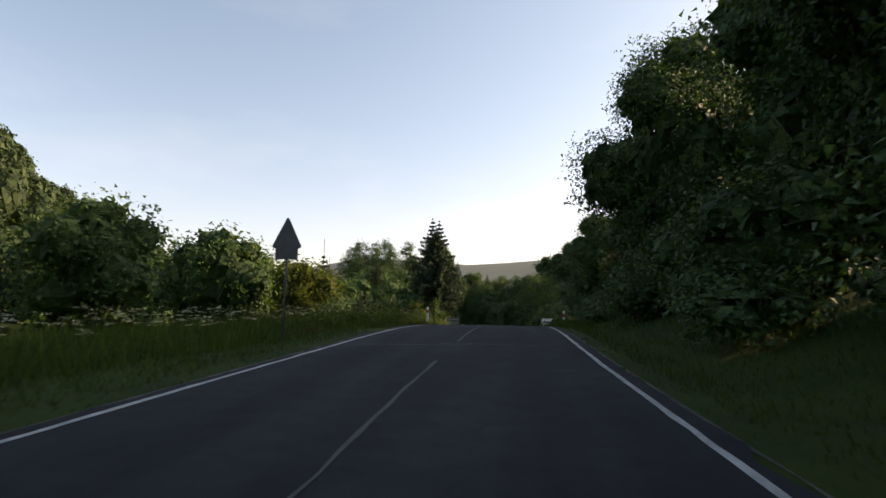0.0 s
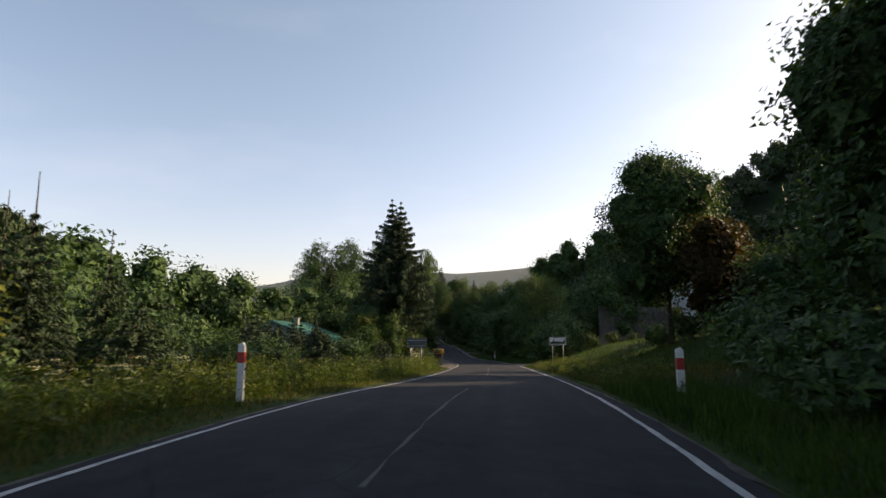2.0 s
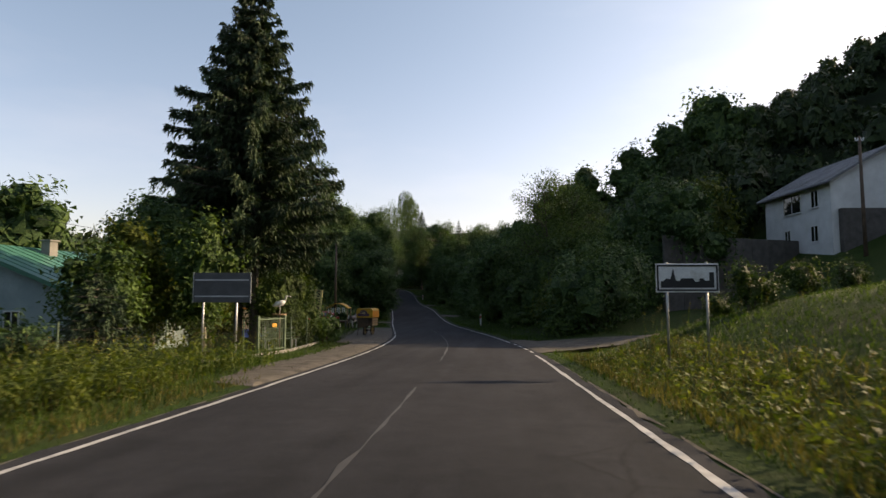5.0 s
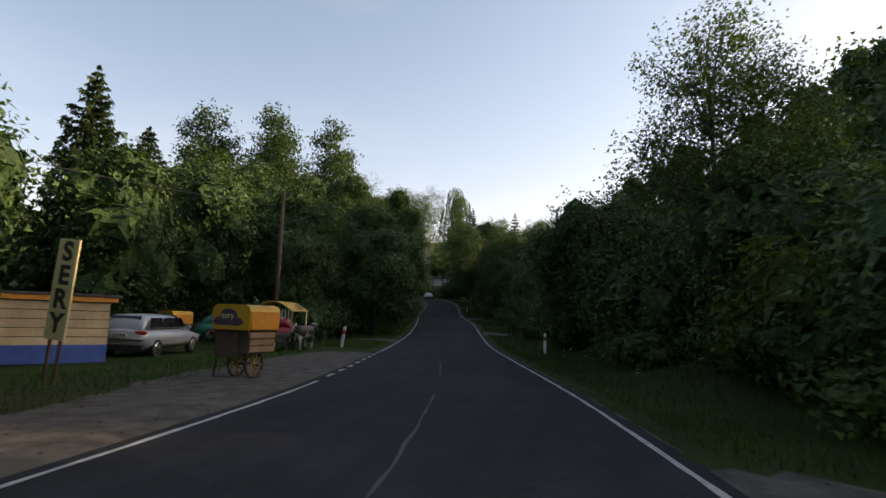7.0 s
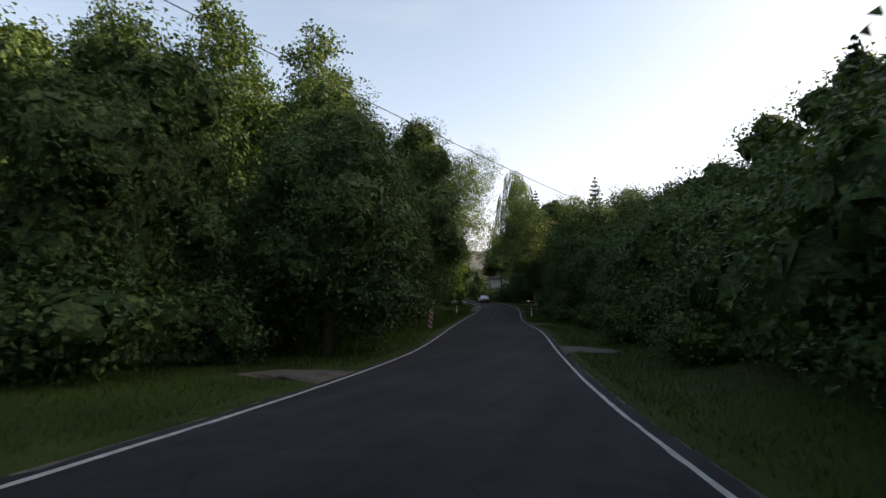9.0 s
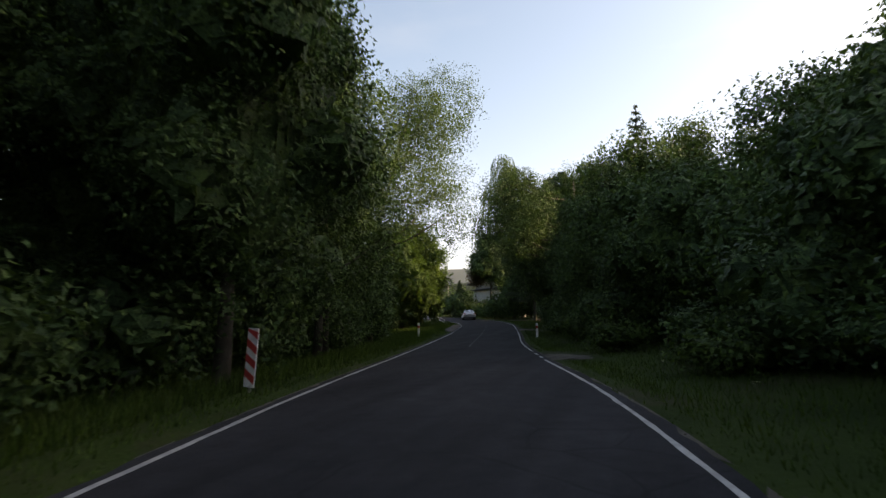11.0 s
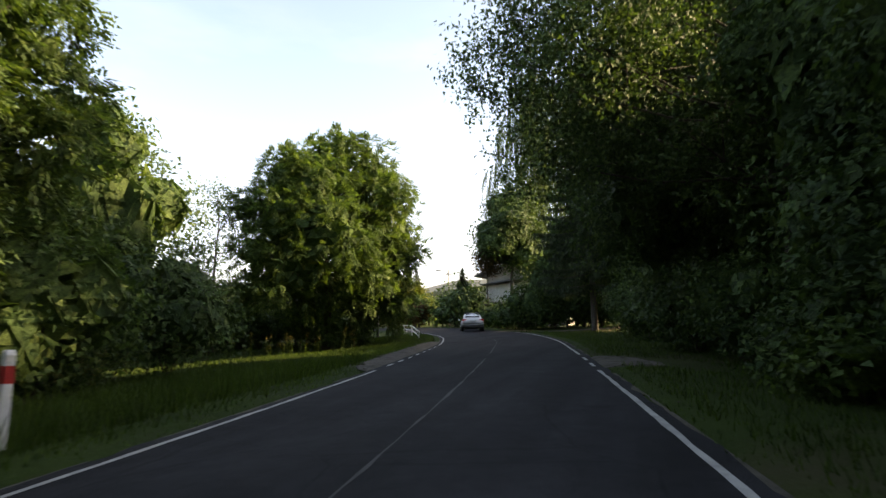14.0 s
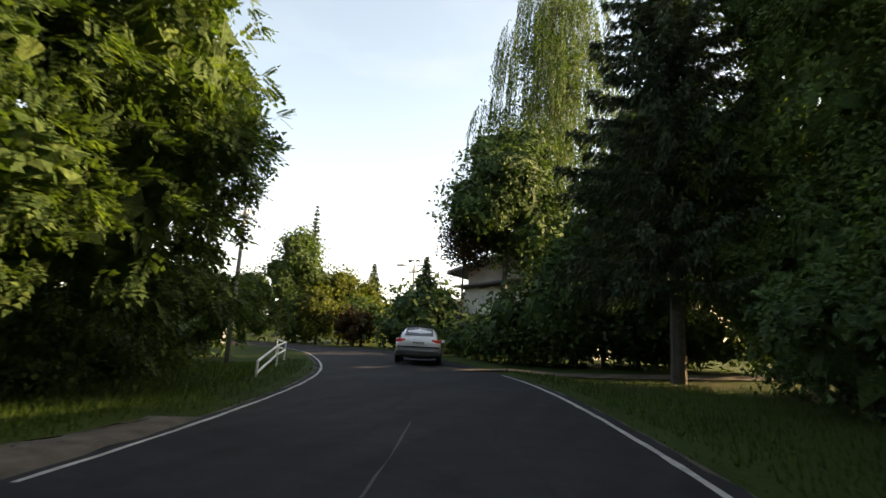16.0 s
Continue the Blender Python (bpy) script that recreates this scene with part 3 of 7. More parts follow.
def trunk_bm(rng, h, r0, blobs, lean=0.0, limbs=10, fork=0.3):
    """A tapered trunk whose limbs reach into the masses of the crown."""
    bm = bmesh.new()
    top = h * 0.9
    pts = [(0, 0, -0.15)] + [(lean * (k / 6) ** 1.5 * h + rng.uniform(-0.02, 0.02) * h * 0.4, rng.uniform(-0.02, 0.02) * h * 0.4, top * k / 6) for k in range(1, 7)]
    rad = [r0 * 1.25] + [r0 * (1 - 0.86 * (k / 6)) for k in range(1, 7)]
    tube(pts, rad, 8, bm)
    for k in range(limbs):
        b = blobs[int(rng.integers(0, len(blobs)))]
        z0 = max(h * fork * rng.uniform(0.7, 1.1), min(b[2] - abs(b[3]) * 0.9, top * 0.85))
        i = min(5, int(z0 / top * 6))
        s = Vector(pts[i]).lerp(Vector(pts[i + 1]), z0 / top * 6 - i)
        e = Vector((b[0], b[1], b[2])) + Vector(rng.uniform(-0.6, 0.6, 3)) * b[3]
        m = s.lerp(e, 0.5) + Vector((0, 0, -0.06 * (e - s).length))
        rr = r0 * (1 - 0.8 * z0 / h) * 0.5
        tube([s, m, e], [rr, rr * 0.65, rr * 0.18], 5, bm)
        f = m.lerp(e, rng.uniform(0, 0.8))
        g = f + Vector(rng.normal(0, 1, 3)).normalized() * b[3] * 0.8
        tube([f, f.lerp(g, 0.5) + Vector((0, 0, 0.05)), g], [rr * 0.35, rr * 0.25, rr * 0.08], 4, bm)
    return bm


def broad_tree(place, h, r, base, leafmat, label, leaf=0.22, clumps=900, per=14, core=700, seed=0, trunk=0.2, bark=None, lean=0.0, spread=0.32,
               hollow=0.35, name="tree", group="", n=9, limbs=10, category="tree", squash=1.0, inner=0.7, shift=0.0, fine=False):
    rng = np.random.default_rng(seed)
    t = thing(name, place, label, category, group, turn=float(rng.uniform(0, 360)) if not shift else 0.0)
    bl = [(b[0] + shift * (0.4 + 0.6 * b[2] / h), *b[1:]) for b in blobs_for(rng, h, base, r, n)]
    part("trunk", trunk_bm(rng, h, trunk, bl, lean, limbs), bark or M_BARK, t, smooth=True)
    far = away(place)
    near = far < 11.5 or fine
    if core >= 200 and not fine:
        leaf = max(leaf, 0.015 * far)
    v, f = crown_np(rng, bl, clumps, per, leaf, spread, hollow, core, inner, 0.62 if near else 0.39, near)
    part("crown", np_mesh("crown", v, f), leafmat, t)
    t.scale = (1, squash, 1)
    return t


def spruce_parts(t, h, r, base, seed, leafmat, tops=1, whorls=30, needle=0.26, density=34, droop=0.25, leader=0.0, skirt=0.0):
    """A trunk, and whorls of drooping boughs hung with needles."""
    rng = np.random.default_rng(seed)
    bm = bmesh.new()
    tube([(0, 0, -0.15), (0, 0, h * 0.5), (0.0, 0, h * 0.985)], [h * 0.012, h * 0.007, 0.012], 8, bm)
    V, D = [], []
    for w in range(whorls):
        f = w / (whorls - 1)
        z = base + (h * 0.985 * (1 - leader) - base) * f ** 0.92
        reach = r * (1 - f) ** 0.82 * rng.uniform(0.85, 1.08) + 0.12
        if skirt:
            reach = (r * (1 - f) ** 1.02 * rng.uniform(0.88, 1.08)) * min(1.0, skirt + 2.2 * f) + 0.1
        n = 7 if f < 0.75 else 5
        a0 = rng.uniform(0, 6.28)
        for k in range(n):
            a = a0 + k * 6.283 / n + rng.uniform(-0.25, 0.25)
            ln = reach * rng.uniform(0.75, 1.12)
            steps = max(3, int(ln / 0.09))
            q = np.linspace(0.06, 1, steps)
            zz = z - droop * ln * (q * 1.25 - 0.75 * q ** 2.6) + (0.22 * ln * f) * q
            p = np.stack([np.cos(a) * ln * q, np.sin(a) * ln * q, zz], 1)
            tube([tuple(p[0]), tuple(p[len(p) // 2]), tuple(p[-1])], [0.02 + 0.012 * ln, 0.012 + 0.006 * ln, 0.005], 4, bm)
            m = max(6, int(density * ln))
            i = rng.integers(0, steps, m)
            side = rng.normal(0, 1, m) * (0.1 + 0.16 * (1 - q[i])) * min(1.0, ln * 0.6)
            hang = -np.abs(rng.normal(0, 1, m)) * 0.17 * min(1.3, 0.35 + ln * 0.4)
            c = p[i] + np.stack([-np.sin(a) * side, np.cos(a) * side, hang], 1)
            V.append(c)
            dd = np.stack([np.cos(a) * np.full(m, 0.55) - np.sin(a) * side * 2, np.sin(a) * np.full(m, 0.55) + np.cos(a) * side * 2, hang * 3 - 0.15], 1)
            D.append(dd)
    c, d = np.concatenate(V), np.concatenate(D)
    d += rng.normal(0, 0.25, d.shape)
    d /= np.linalg.norm(d, axis=1)[:, None]
    s = np.cross(d, rng.normal(0, 1, d.shape))
    s /= np.linalg.norm(s, axis=1)[:, None]
    ll = (needle * rng.uniform(0.6, 1.3, len(c)))[:, None]
    v = np.stack([c - d * ll * 0.5 - s * ll * 0.17, c - d * ll * 0.5 + s * ll * 0.17, c + d * ll * 0.5], 1).reshape(-1, 3)
    return bm, v, np.arange(len(v)).reshape(-1, 3)


def spruce(place, h, r, base, seed, label, leafmat=None, whorls=30, needle=0.3, density=38, droop=0.25, group="", category="spruce", name="spruce", leader=0.0, skirt=0.0):
    t = thing(name, place, label, category, group)
    bm, v, f = spruce_parts(t, h, r, base, seed, leafmat, 1, whorls, needle, density, droop, leader, skirt)
    part("trunk", bm, M_BARK, t)
    part("crown", np_mesh("crown", v, f), leafmat or M_NEEDLE, t)
    return t


def bush(place, r, h, leafmat, label, seed=0, leaf=0.12, clumps=300, per=12, name="bush", group="", category="bush", core=200, spread=0.16, lumps=5):
    rng = np.random.default_rng(seed)
    t = thing(name, place, label, category, group, turn=float(rng.uniform(0, 360)))
    bl = [(0, 0, h * 0.5, r * 0.8, r * 0.8, h * 0.5)]
    clumps = int(clumps * 0.8)
    for k in range(lumps):
        a = k * 2.4
        bl.append((r * 0.5 * math.cos(a), r * 0.5 * math.sin(a), h * rng.uniform(0.3, 0.72), r * 0.5, r * 0.5, h * 0.3))
    bm = bmesh.new()
    for k in range(5):
        a = k * 1.26 + 0.3
        tube([(0.05 * math.cos(a), 0.05 * math.sin(a), -0.1), (r * 0.3 * math.cos(a), r * 0.3 * math.sin(a), h * 0.4), (r * 0.5 * math.cos(a), r * 0.5 * math.sin(a), h * 0.75)], [0.03, 0.02, 0.008], 5, bm)
    part("stem", bm, M_BARK, t)
    v, f = crown_np(rng, bl, clumps, per, max(leaf * 1.1, (0.006 if leaf < 0.1 else 0.0105) * away(place)), spread, 0.3, max(core, 200), leaf * 3, 0.42, False, 0.66)
    v[:, 2] = np.maximum(v[:, 2], 0.02)
    part("crown", np_mesh("crown", v, f), leafmat, t)
    return t

# ---- the land: one sheet of ground, the road on it ----
def ground_sheet():
    ys = np.concatenate([-60 - np.geomspace(4, 2400, 26)[::-1], np.arange(-60, -4, 3.0), np.arange(-4, 240, 1.5), np.arange(240, 330, 4.0), 330 + np.geomspace(6, 2600, 30)])
    side = np.concatenate([[0.0, 1.6, 2.95, 3.1, 3.25, 3.6, 4.1], np.arange(4.6, 16, 0.7), np.arange(16, 60, 2.5), 60 + np.geomspace(4, 2700, 34)])
    us = np.concatenate([-side[:0:-1], side])
    Y, U = np.meshgrid(ys, us, indexing="ij")
    X = road_x(Y) + U / bend(Y)
    Z = ground(X, Y)
    n, m = Y.shape
    i = np.arange(n * m).reshape(n, m)
    f = np.stack([i[:-1, :-1], i[:-1, 1:], i[1:, 1:], i[1:, :-1]], -1).reshape(-1, 4)
    me = np_mesh("ground", np.stack([X, Y, Z], -1).reshape(-1, 3), f)
    me.polygons.foreach_set("use_smooth", np.ones(len(f), bool))
    me.materials.append(M_SOIL)
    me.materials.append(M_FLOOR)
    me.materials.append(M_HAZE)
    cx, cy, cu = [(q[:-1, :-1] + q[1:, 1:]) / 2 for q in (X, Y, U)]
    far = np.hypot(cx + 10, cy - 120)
    # ground beyond 430 m takes the faintly glowing haze colour
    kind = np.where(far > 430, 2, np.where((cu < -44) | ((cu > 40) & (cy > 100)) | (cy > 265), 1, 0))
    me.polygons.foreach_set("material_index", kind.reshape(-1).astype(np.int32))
    return tagged(new("ground", me), "green and straw-coloured grassy ground beside the road", "ground", kind="structure")


ground_sheet()


def strip(name, ys, u0, u1, up, material, parent=None, label="", wobble=0.0, seed=0):
    """A band along the road between two offsets, laid over its surface."""
    rng = np.random.default_rng(seed)
    ys = np.asarray(ys, float)
    us = [u0, u1] if u1 - u0 < 1 else list(np.linspace(u0, u1, 7))
    V = []
    w = rng.normal(0, wobble, (len(ys), 2)) if wobble else np.zeros((len(ys), 2))
    for k, u in enumerate(us):
        uu = u + (w[:, 0] if k == 0 else w[:, 1] if k == len(us) - 1 else 0)
        V.append(np.stack([road_x(ys) + uu / bend(ys), ys, road_z(ys) + up - 0.012 * np.abs(uu)], 1))
    V = np.stack(V, 1)
    n, m = V.shape[:2]
    i = np.arange(n * m).reshape(n, m)
    f = np.stack([i[:-1, :-1], i[:-1, 1:], i[1:, 1:], i[1:, :-1]], -1).reshape(-1, 4)
    return part(name, np_mesh(name, V.reshape(-1, 3), f), material, parent, label)


road = strip("road", np.concatenate([np.arange(-150, -10, 4.0), np.arange(-10, 240, 0.5), np.arange(240, 330, 3.0)]), -3.02, 3.02, 0.0, M_ASPHALT, wobble=0.035, seed=4)
tagged(road, "worn dark grey asphalt country road with white edge lines", "road", kind="structure")


def line_run(u, y0, y1, step_=0.5, width=0.085, mat=None, name="edge_line", wob=0.008):
    strip(name, np.arange(y0, y1 + 0.01, step_), u - width / 2, u + width / 2, 0.005, mat or M_PAINT, road, "white painted road line, worn", wob, int(abs(y0 * 7 + u)))


def dashes(u, y0, y1, on, off, mat=None, width=0.1, name="edge_line"):
    y = y0
    while y < y1:
        line_run(u, y, min(y + on, y1), on / 4, width, mat, name)
        y += on + off


line_run(2.765, -60, 81.0)
dashes(2.82, 82.4, 88.6, 0.9, 0.78)
line_run(2.775, 89.4, 155.5)
dashes(2.8, 156.5, 160.6, 1.0, 1.0)
line_run(2.8, 161.0, 186.0)
dashes(2.8, 187.0, 191.0, 1.0, 1.0)
line_run(2.8, 191.2, 214.0)
line_run(-2.8, -60, 80.0)
line_run(-2.8, 80.02, 98.3, width=0.075)
dashes(-2.82, 99.1, 110.6, 0.8, 0.75)
line_run(-2.8, 111.2, 186.6, width=0.09)
dashes(-2.82, 187.5, 198.0, 0.75, 0.75, width=0.08)
line_run(-2.85, 198.5, 229.0, width=0.07)
# what is left of the middle line
for y0, y1, w in ((-8, 2.5, 0.1), (5.0, 12.5, 0.11), (16.5, 28, 0.1), (31, 42, 0.07), (54, 72, 0.07), (78, 97, 0.065), (100, 106, 0.05), (165, 190, 0.08), (192, 203, 0.045)):
    line_run(-0.12, y0, y1, 0.6, w * 0.5, M_PAINT_OLD, "middle_line", 0.014)
# mended seams across the lanes
for y0, ua, ub, w in ((15.45, -2.4, -0.35, 0.06), (15.7, -0.5, 0.25, 0.1), (15.95, 0.2, 2.1, 0.05), (46, -2.6, 1.9, 0.07), (150, -1.0, 2.2, 0.07)):
    strip("mended_seam", [y0, y0 + w], ua, ub, 0.004, M_PAINT_OLD if y0 < 40 else M_PATCH, road, "mended crack", 0.0)


def gravel(name, label, outline, seed=0, parent=None):
    """A patch of trodden gravel; outline in (y, u) along one side: near, far edges as u0(y), u1(y)."""
    rng = np.random.default_rng(seed)
    y0, y1, u0, u1 = outline
    ys = np.arange(y0, y1 + 0.01, 0.5)
    k = 10
    V = []
    for y in ys:
        f = (y - y0) / (y1 - y0)
        grow = math.sin(math.pi * min(1, max(0, f))) ** 0.35
        for j in range(k + 1):
            u = u0 + (u1 - u0) * grow * j / k + (rng.normal(0, 0.12) if j in (k,) else 0)
            x = float(road_x(y) + u / bend(y))
            V.append((x, y + (rng.normal(0, 0.1) if 0 < f < 1 else 0), float(ground(x, y)) + 0.03))
    n, m = len(ys), k + 1
    i = np.arange(n * m).reshape(n, m)
    f = np.stack([i[:-1, :-1], i[:-1, 1:], i[1:, 1:], i[1:, :-1]], -1).reshape(-1, 4)
    me = np_mesh(name, V, f)
    return tagged(part(name, me, M_GRAVEL), label, "gravel", kind="structure")


gravel("gravel_lot", "pale trodden gravel yard beside the road", (87, 109.5, -3.0, -6.0), 1)
gravel("gravel_verge", "narrow gravel strip along the asphalt", (72, 90, -3.0, -4.9), 6)
gravel("gravel_mouth", "pale gravel mouth of a side road", (82.2, 92, 3.0, 8.4), 2)
gravel("gravel_drive", "pale gravel driveway mouth", (120.5, 123.5, -3.0, -5.6), 3)
gravel("gravel_drive", "pale gravel driveway mouth", (132.5, 136, 3.0, 5.2), 4)
gravel("gravel_drive", "pale gravel driveway mouth", (155, 159, 3.0, 4.7), 5)
gravel("gravel_drive", "sandy driveway mouth by the lawn", (186.6, 190.2, 3.0, 4.7), 7)
gravel("gravel_drive", "sandy driveway mouth by the lawn", (186, 202, -3.0, -4.1), 8)
for y0, y1, u in ((-10, 72, -3.0), (-10, 80, 3.0), (112, 119, -3.0), (125, 185, -3.0), (92, 131, 3.0), (137, 155, 3.0), (159, 186, 3.0), (191, 212, 3.0), (202, 222, -3.0)):
    strip("gravel_edge", np.arange(y0, y1, 0.6), min(u * 0.995, u * 1.16), max(u * 0.995, u * 1.16), -0.006, M_GRAVEL, road, "crumbled sandy road edge", 0.09, abs(int(y0)) + 1)


def side_drive():
    """A pale sandy drive that leaves the road in the bend and runs along the hedge."""
    path = [(-25.6, 215.2), (-24.0, 216.6), (-22.2, 217.8), (-20.2, 218.5), (-18.0, 218.6), (-15.0, 218.7), (-11.0, 218.8)]
    V = []
    for k, (x, y) in enumerate(path):
        for f in np.linspace(-1.15, 0.75, 6):
            V.append((x, y + f, float(ground(x, y + f)) + 0.05))
    i = np.arange(len(V)).reshape(len(path), 6)
    f = np.stack([i[:-1, :-1], i[1:, :-1], i[1:, 1:], i[:-1, 1:]], -1).reshape(-1, 4)
    tagged(part("side_drive", np_mesh("side_drive", V, f), M_GRAVEL), "pale sandy drive leaving the road in the bend", "drive", kind="structure")


side_drive()


# loose stones on the gravel
def stones(label, spots, n, size, seed):
    rng = np.random.default_rng(seed)
    V, F = [], []
    o = np.array([(1, 0, 0), (-1, 0, 0), (0, 1, 0), (0, -1, 0), (0, 0, 0.7), (0, 0, -0.5)], float)
    tri = np.array([(0, 2, 4), (2, 1, 4), (1, 3, 4), (3, 0, 4), (2, 0, 5), (1, 2, 5), (3, 1, 5), (0, 3, 5)])
    for y0, y1, u0, u1, share in spots:
        for _ in range(int(n * share)):
            y = rng.uniform(y0, y1)
            u = u0 + (u1 - u0) * rng.uniform()
            p = at_road(y, u)
            s = size * rng.uniform(0.4, 1.3) * np.array([rng.uniform(0.8, 1.5), rng.uniform(0.8, 1.3), rng.uniform(0.5, 0.9)])
            F.append(tri + 6 * len(V))
            V.append(o * s * rng.uniform(0.8, 1.2, (6, 3)) + np.array([p.x, p.y, p.z + 0.035]))
    me = np_mesh("loose_stones", np.concatenate(V), np.concatenate(F))
    tagged(part("loose_stones", me, M_GRAVEL), label, "stones", kind="stuff")


stones("loose pale stones and gravel beside the asphalt", [(74, 111, -3.0, -6.0, 0.5), (83, 91.5, 3.0, 8.0, 0.25), (120, 124.5, -3.0, -6, 0.06), (186, 202, -3.0, -4.2, 0.08), (128, 186, 3.0, 3.6, 0.06), (154, 161, 3.0, 5, 0.03)], 800, 0.02, 31)


# ---- woods on the hills ----
def woods(name, label, spots, leaf, per, size, seed, mat):
    """Many small crowns as one mass of leaf clumps."""
    rng = np.random.default_rng(seed)
    spots = np.asarray(spots, float)
    n = len(spots)
    r = rng.uniform(*size, n)
    hh = r * rng.uniform(1.3, 2.0, n)
    d = rng.normal(0, 1, (n, per, 3))
    d /= np.linalg.norm(d, axis=2)[..., None]
    d[..., 2] = np.abs(d[..., 2]) * 1.0 - 0.25
    rad = rng.uniform(0.6, 1.05, (n, per, 1))
    c = spots[:, None, :] + d * rad * np.stack([r, r, hh], -1)[:, None, :] + np.stack([0 * r, 0 * r, hh * 0.75], -1)[:, None, :]
    v, f = leaves_np(rng, c.reshape(-1, 3), d.reshape(-1, 3), leaf, leaf * 0.8, 0.6)
    half = ico(2)[ico(2).mean(1)[:, 2] > -0.15]
    t = half[None] * rng.uniform(0.5, 0.76, (n, len(half), 3, 1))
    q = spots[:, None, None, :] + t * np.stack([r, r, hh], -1)[:, None, None, :] + np.stack([0 * r, 0 * r, hh * 0.75], -1)[:, None, None, :]
    q = q.reshape(-1, 3)
    v, f = np.r_[v, q], np.r_[f, np.arange(len(q)).reshape(-1, 3) + len(v)]
    return tagged(part(name, np_mesh(name, v, f), mat), label, "woods", kind="stuff")


def scatter(rng, n, y0, y1, u0, u1):
    y = rng.uniform(y0, y1, n)
    x = road_x(y) + rng.uniform(u0, u1, n)
    return np.stack([x, y, ground(x, y)], 1)


def clear(p):
    """Leaves the house on the hillside free."""
    x, y = p[:, 0], p[:, 1]
    return p[~(((y < 112) & (x < 74)) | ((x > 12) & (x < 42) & (y < 121)))]


rng = np.random.default_rng(11)
wx, wy = rng.uniform(-170, -62, 260), rng.uniform(225, 330, 260)
wx, wy = wx[wx < -26 - 0.68 * (wy - 195)], wy[wx < -26 - 0.68 * (wy - 195)]
woods("hill_woods", "dark green wooded slope above the village", clear(scatter(rng, 760, 50, 230, 32, 130)), 0.8, 110, (1.7, 2.8), 1, M_FAR)
woods("hill_woods", "green wooded slope across the valley", np.r_[scatter(rng, 1000, 0, 300, -290, -120)], 1.05, 70, (3.2, 5.2), 2, M_FAR)
woods("hill_woods", "green trees at the foot of the wooded slope", scatter(rng, 620, 0, 260, -125, -46), 0.75, 130, (2.4, 4.0), 4, M_FAR)
woods("hill_woods", "green trees on the slope beyond the bend", np.stack([wx, wy, ground(wx, wy)], 1), 0.6, 120, (2.2, 3.4), 5, M_FAR)
woods("valley_woods", "dense trees on the valley floor", np.r_[scatter(rng, 90, 30, 125, -60, -34), clear(scatter(rng, 100, 112, 185, 25, 44)), scatter(rng, 60, 84, 108, 46, 78), scatter(rng, 40, 150, 190, -46, -26)], 0.5, 260, (2.0, 3.4), 3, M_FAR)
# ---- trees along the right of the road ----
def R(y, u, **k):
    return tuple(at_road(y, u))


row = "roadside trees"
# the last three, a hidden hind row, are added to shade the road
for k, (y, u, h, r, b) in enumerate([(5, 10.5, 12, 4.4, 0.8), (13, 11.0, 11.6, 4.4, 0.8), (21.5, 12.2, 11.4, 4.5, 0.8), (31.5, 9.3, 13.2, 4.7, 0.6), (26, 15.5, 11.5, 4.6, 1), (17, 16, 12, 4.6, 1), (35, 15, 13, 4.4, 1)]):
    near = u < 12 and y > 10
    broad_tree(R(y, u), h, r, b, M_LEAF_DARK, "tall dark green maple on the bank, hind row added for shade", 0.17 if near else 0.24, 2600 if near else 1100, 16, 1800, 100 + k, 0.24, group=row, inner=0.5)
for k, (y, u, h, r) in enumerate([(2, 7.5, 3, 2), (9, 7.3, 3, 2.1), (16, 7.2, 3.2, 2.1), (23, 7.6, 3, 2), (29, 7.3, 2.6, 1.8), (34, 9.5, 3, 2), (20, 12, 4, 2.5), (12, 12, 4, 2.5), (-3, 8, 3.5, 2.2), (5, 12, 4, 2.5), (28, 12, 4, 2.5), (33, 12.5, 4, 2.4), (37.5, 8.6, 3.4, 2.2), (41, 10.5, 3.6, 2.4), (40, 14, 4.5, 2.8), (46, 13, 4, 2.6), (26, 9.5, 3.6, 2.4), (19.5, 8.4, 3.4, 2.2), (15, 19, 4.5, 3), (25, 19, 4.5, 3), (36, 18, 4.5, 3)]):
    bush(R(y, u), r, h, M_LEAF_DARK, "dark leafy undergrowth at the foot of the maples", 140 + k, 0.16, 260, 12, group="undergrowth")
broad_tree((8.9, 57.3, float(ground(8.9, 57.3))), 9.8, 3.4, 1.8, M_LEAF_DARK, "broad dark green lime tree on the lawn bank", 0.16, 2400, 14, 1500, 160, 0.14, spread=0.25)
broad_tree((10.1, 53.6, float(ground(10.1, 53.6))), 5.2, 1.8, 0.6, M_LEAF_RUST, "small tree with rusty brown leaves", 0.17, 420, 14, 260, 161, 0.08, spread=0.2)
for k, (y, u, h, r) in enumerate([(103.5, 7.6, 10.8, 2.9), (105.5, 10.0, 10.4, 2.8)]):
    broad_tree(R(y, u), h, r, 3.0, M_LEAF, "tall airy pear tree with sparse crown", 0.12, 1300, 11, 60, 170 + k, 0.15, spread=0.17, limbs=44, inner=0.25)
for k in range(14):
    y, u = 94 + k * 2.6 + (k % 3) * 0.7, 7.6 + (k * 7 % 5) * 0.9
    bush(R(y, u), 2.5, 4.0 + (k * 5 % 4) * 0.6, M_LEAF_DARK, "dense dark shrub in the roadside thicket", 180 + k, 0.17, 420, 13, group="thicket", core=420, spread=0.25)
# yellow-green leaf colour stands in for low sun on these two
bush(R(98.0, 6.9), 1.5, 3.2, M_LEAF_GOLD, "shrub in the thicket, leaves coloured yellow for low sun", 199, 0.15, 300, 13)
broad_tree((20.5, 119.0, float(ground(20.5, 119.0))), 9.5, 3.0, 0.8, M_LEAF_GOLD, "sunlit yellow-green tree on the slope", 0.2, 800, 13, 500, 198, 0.14)
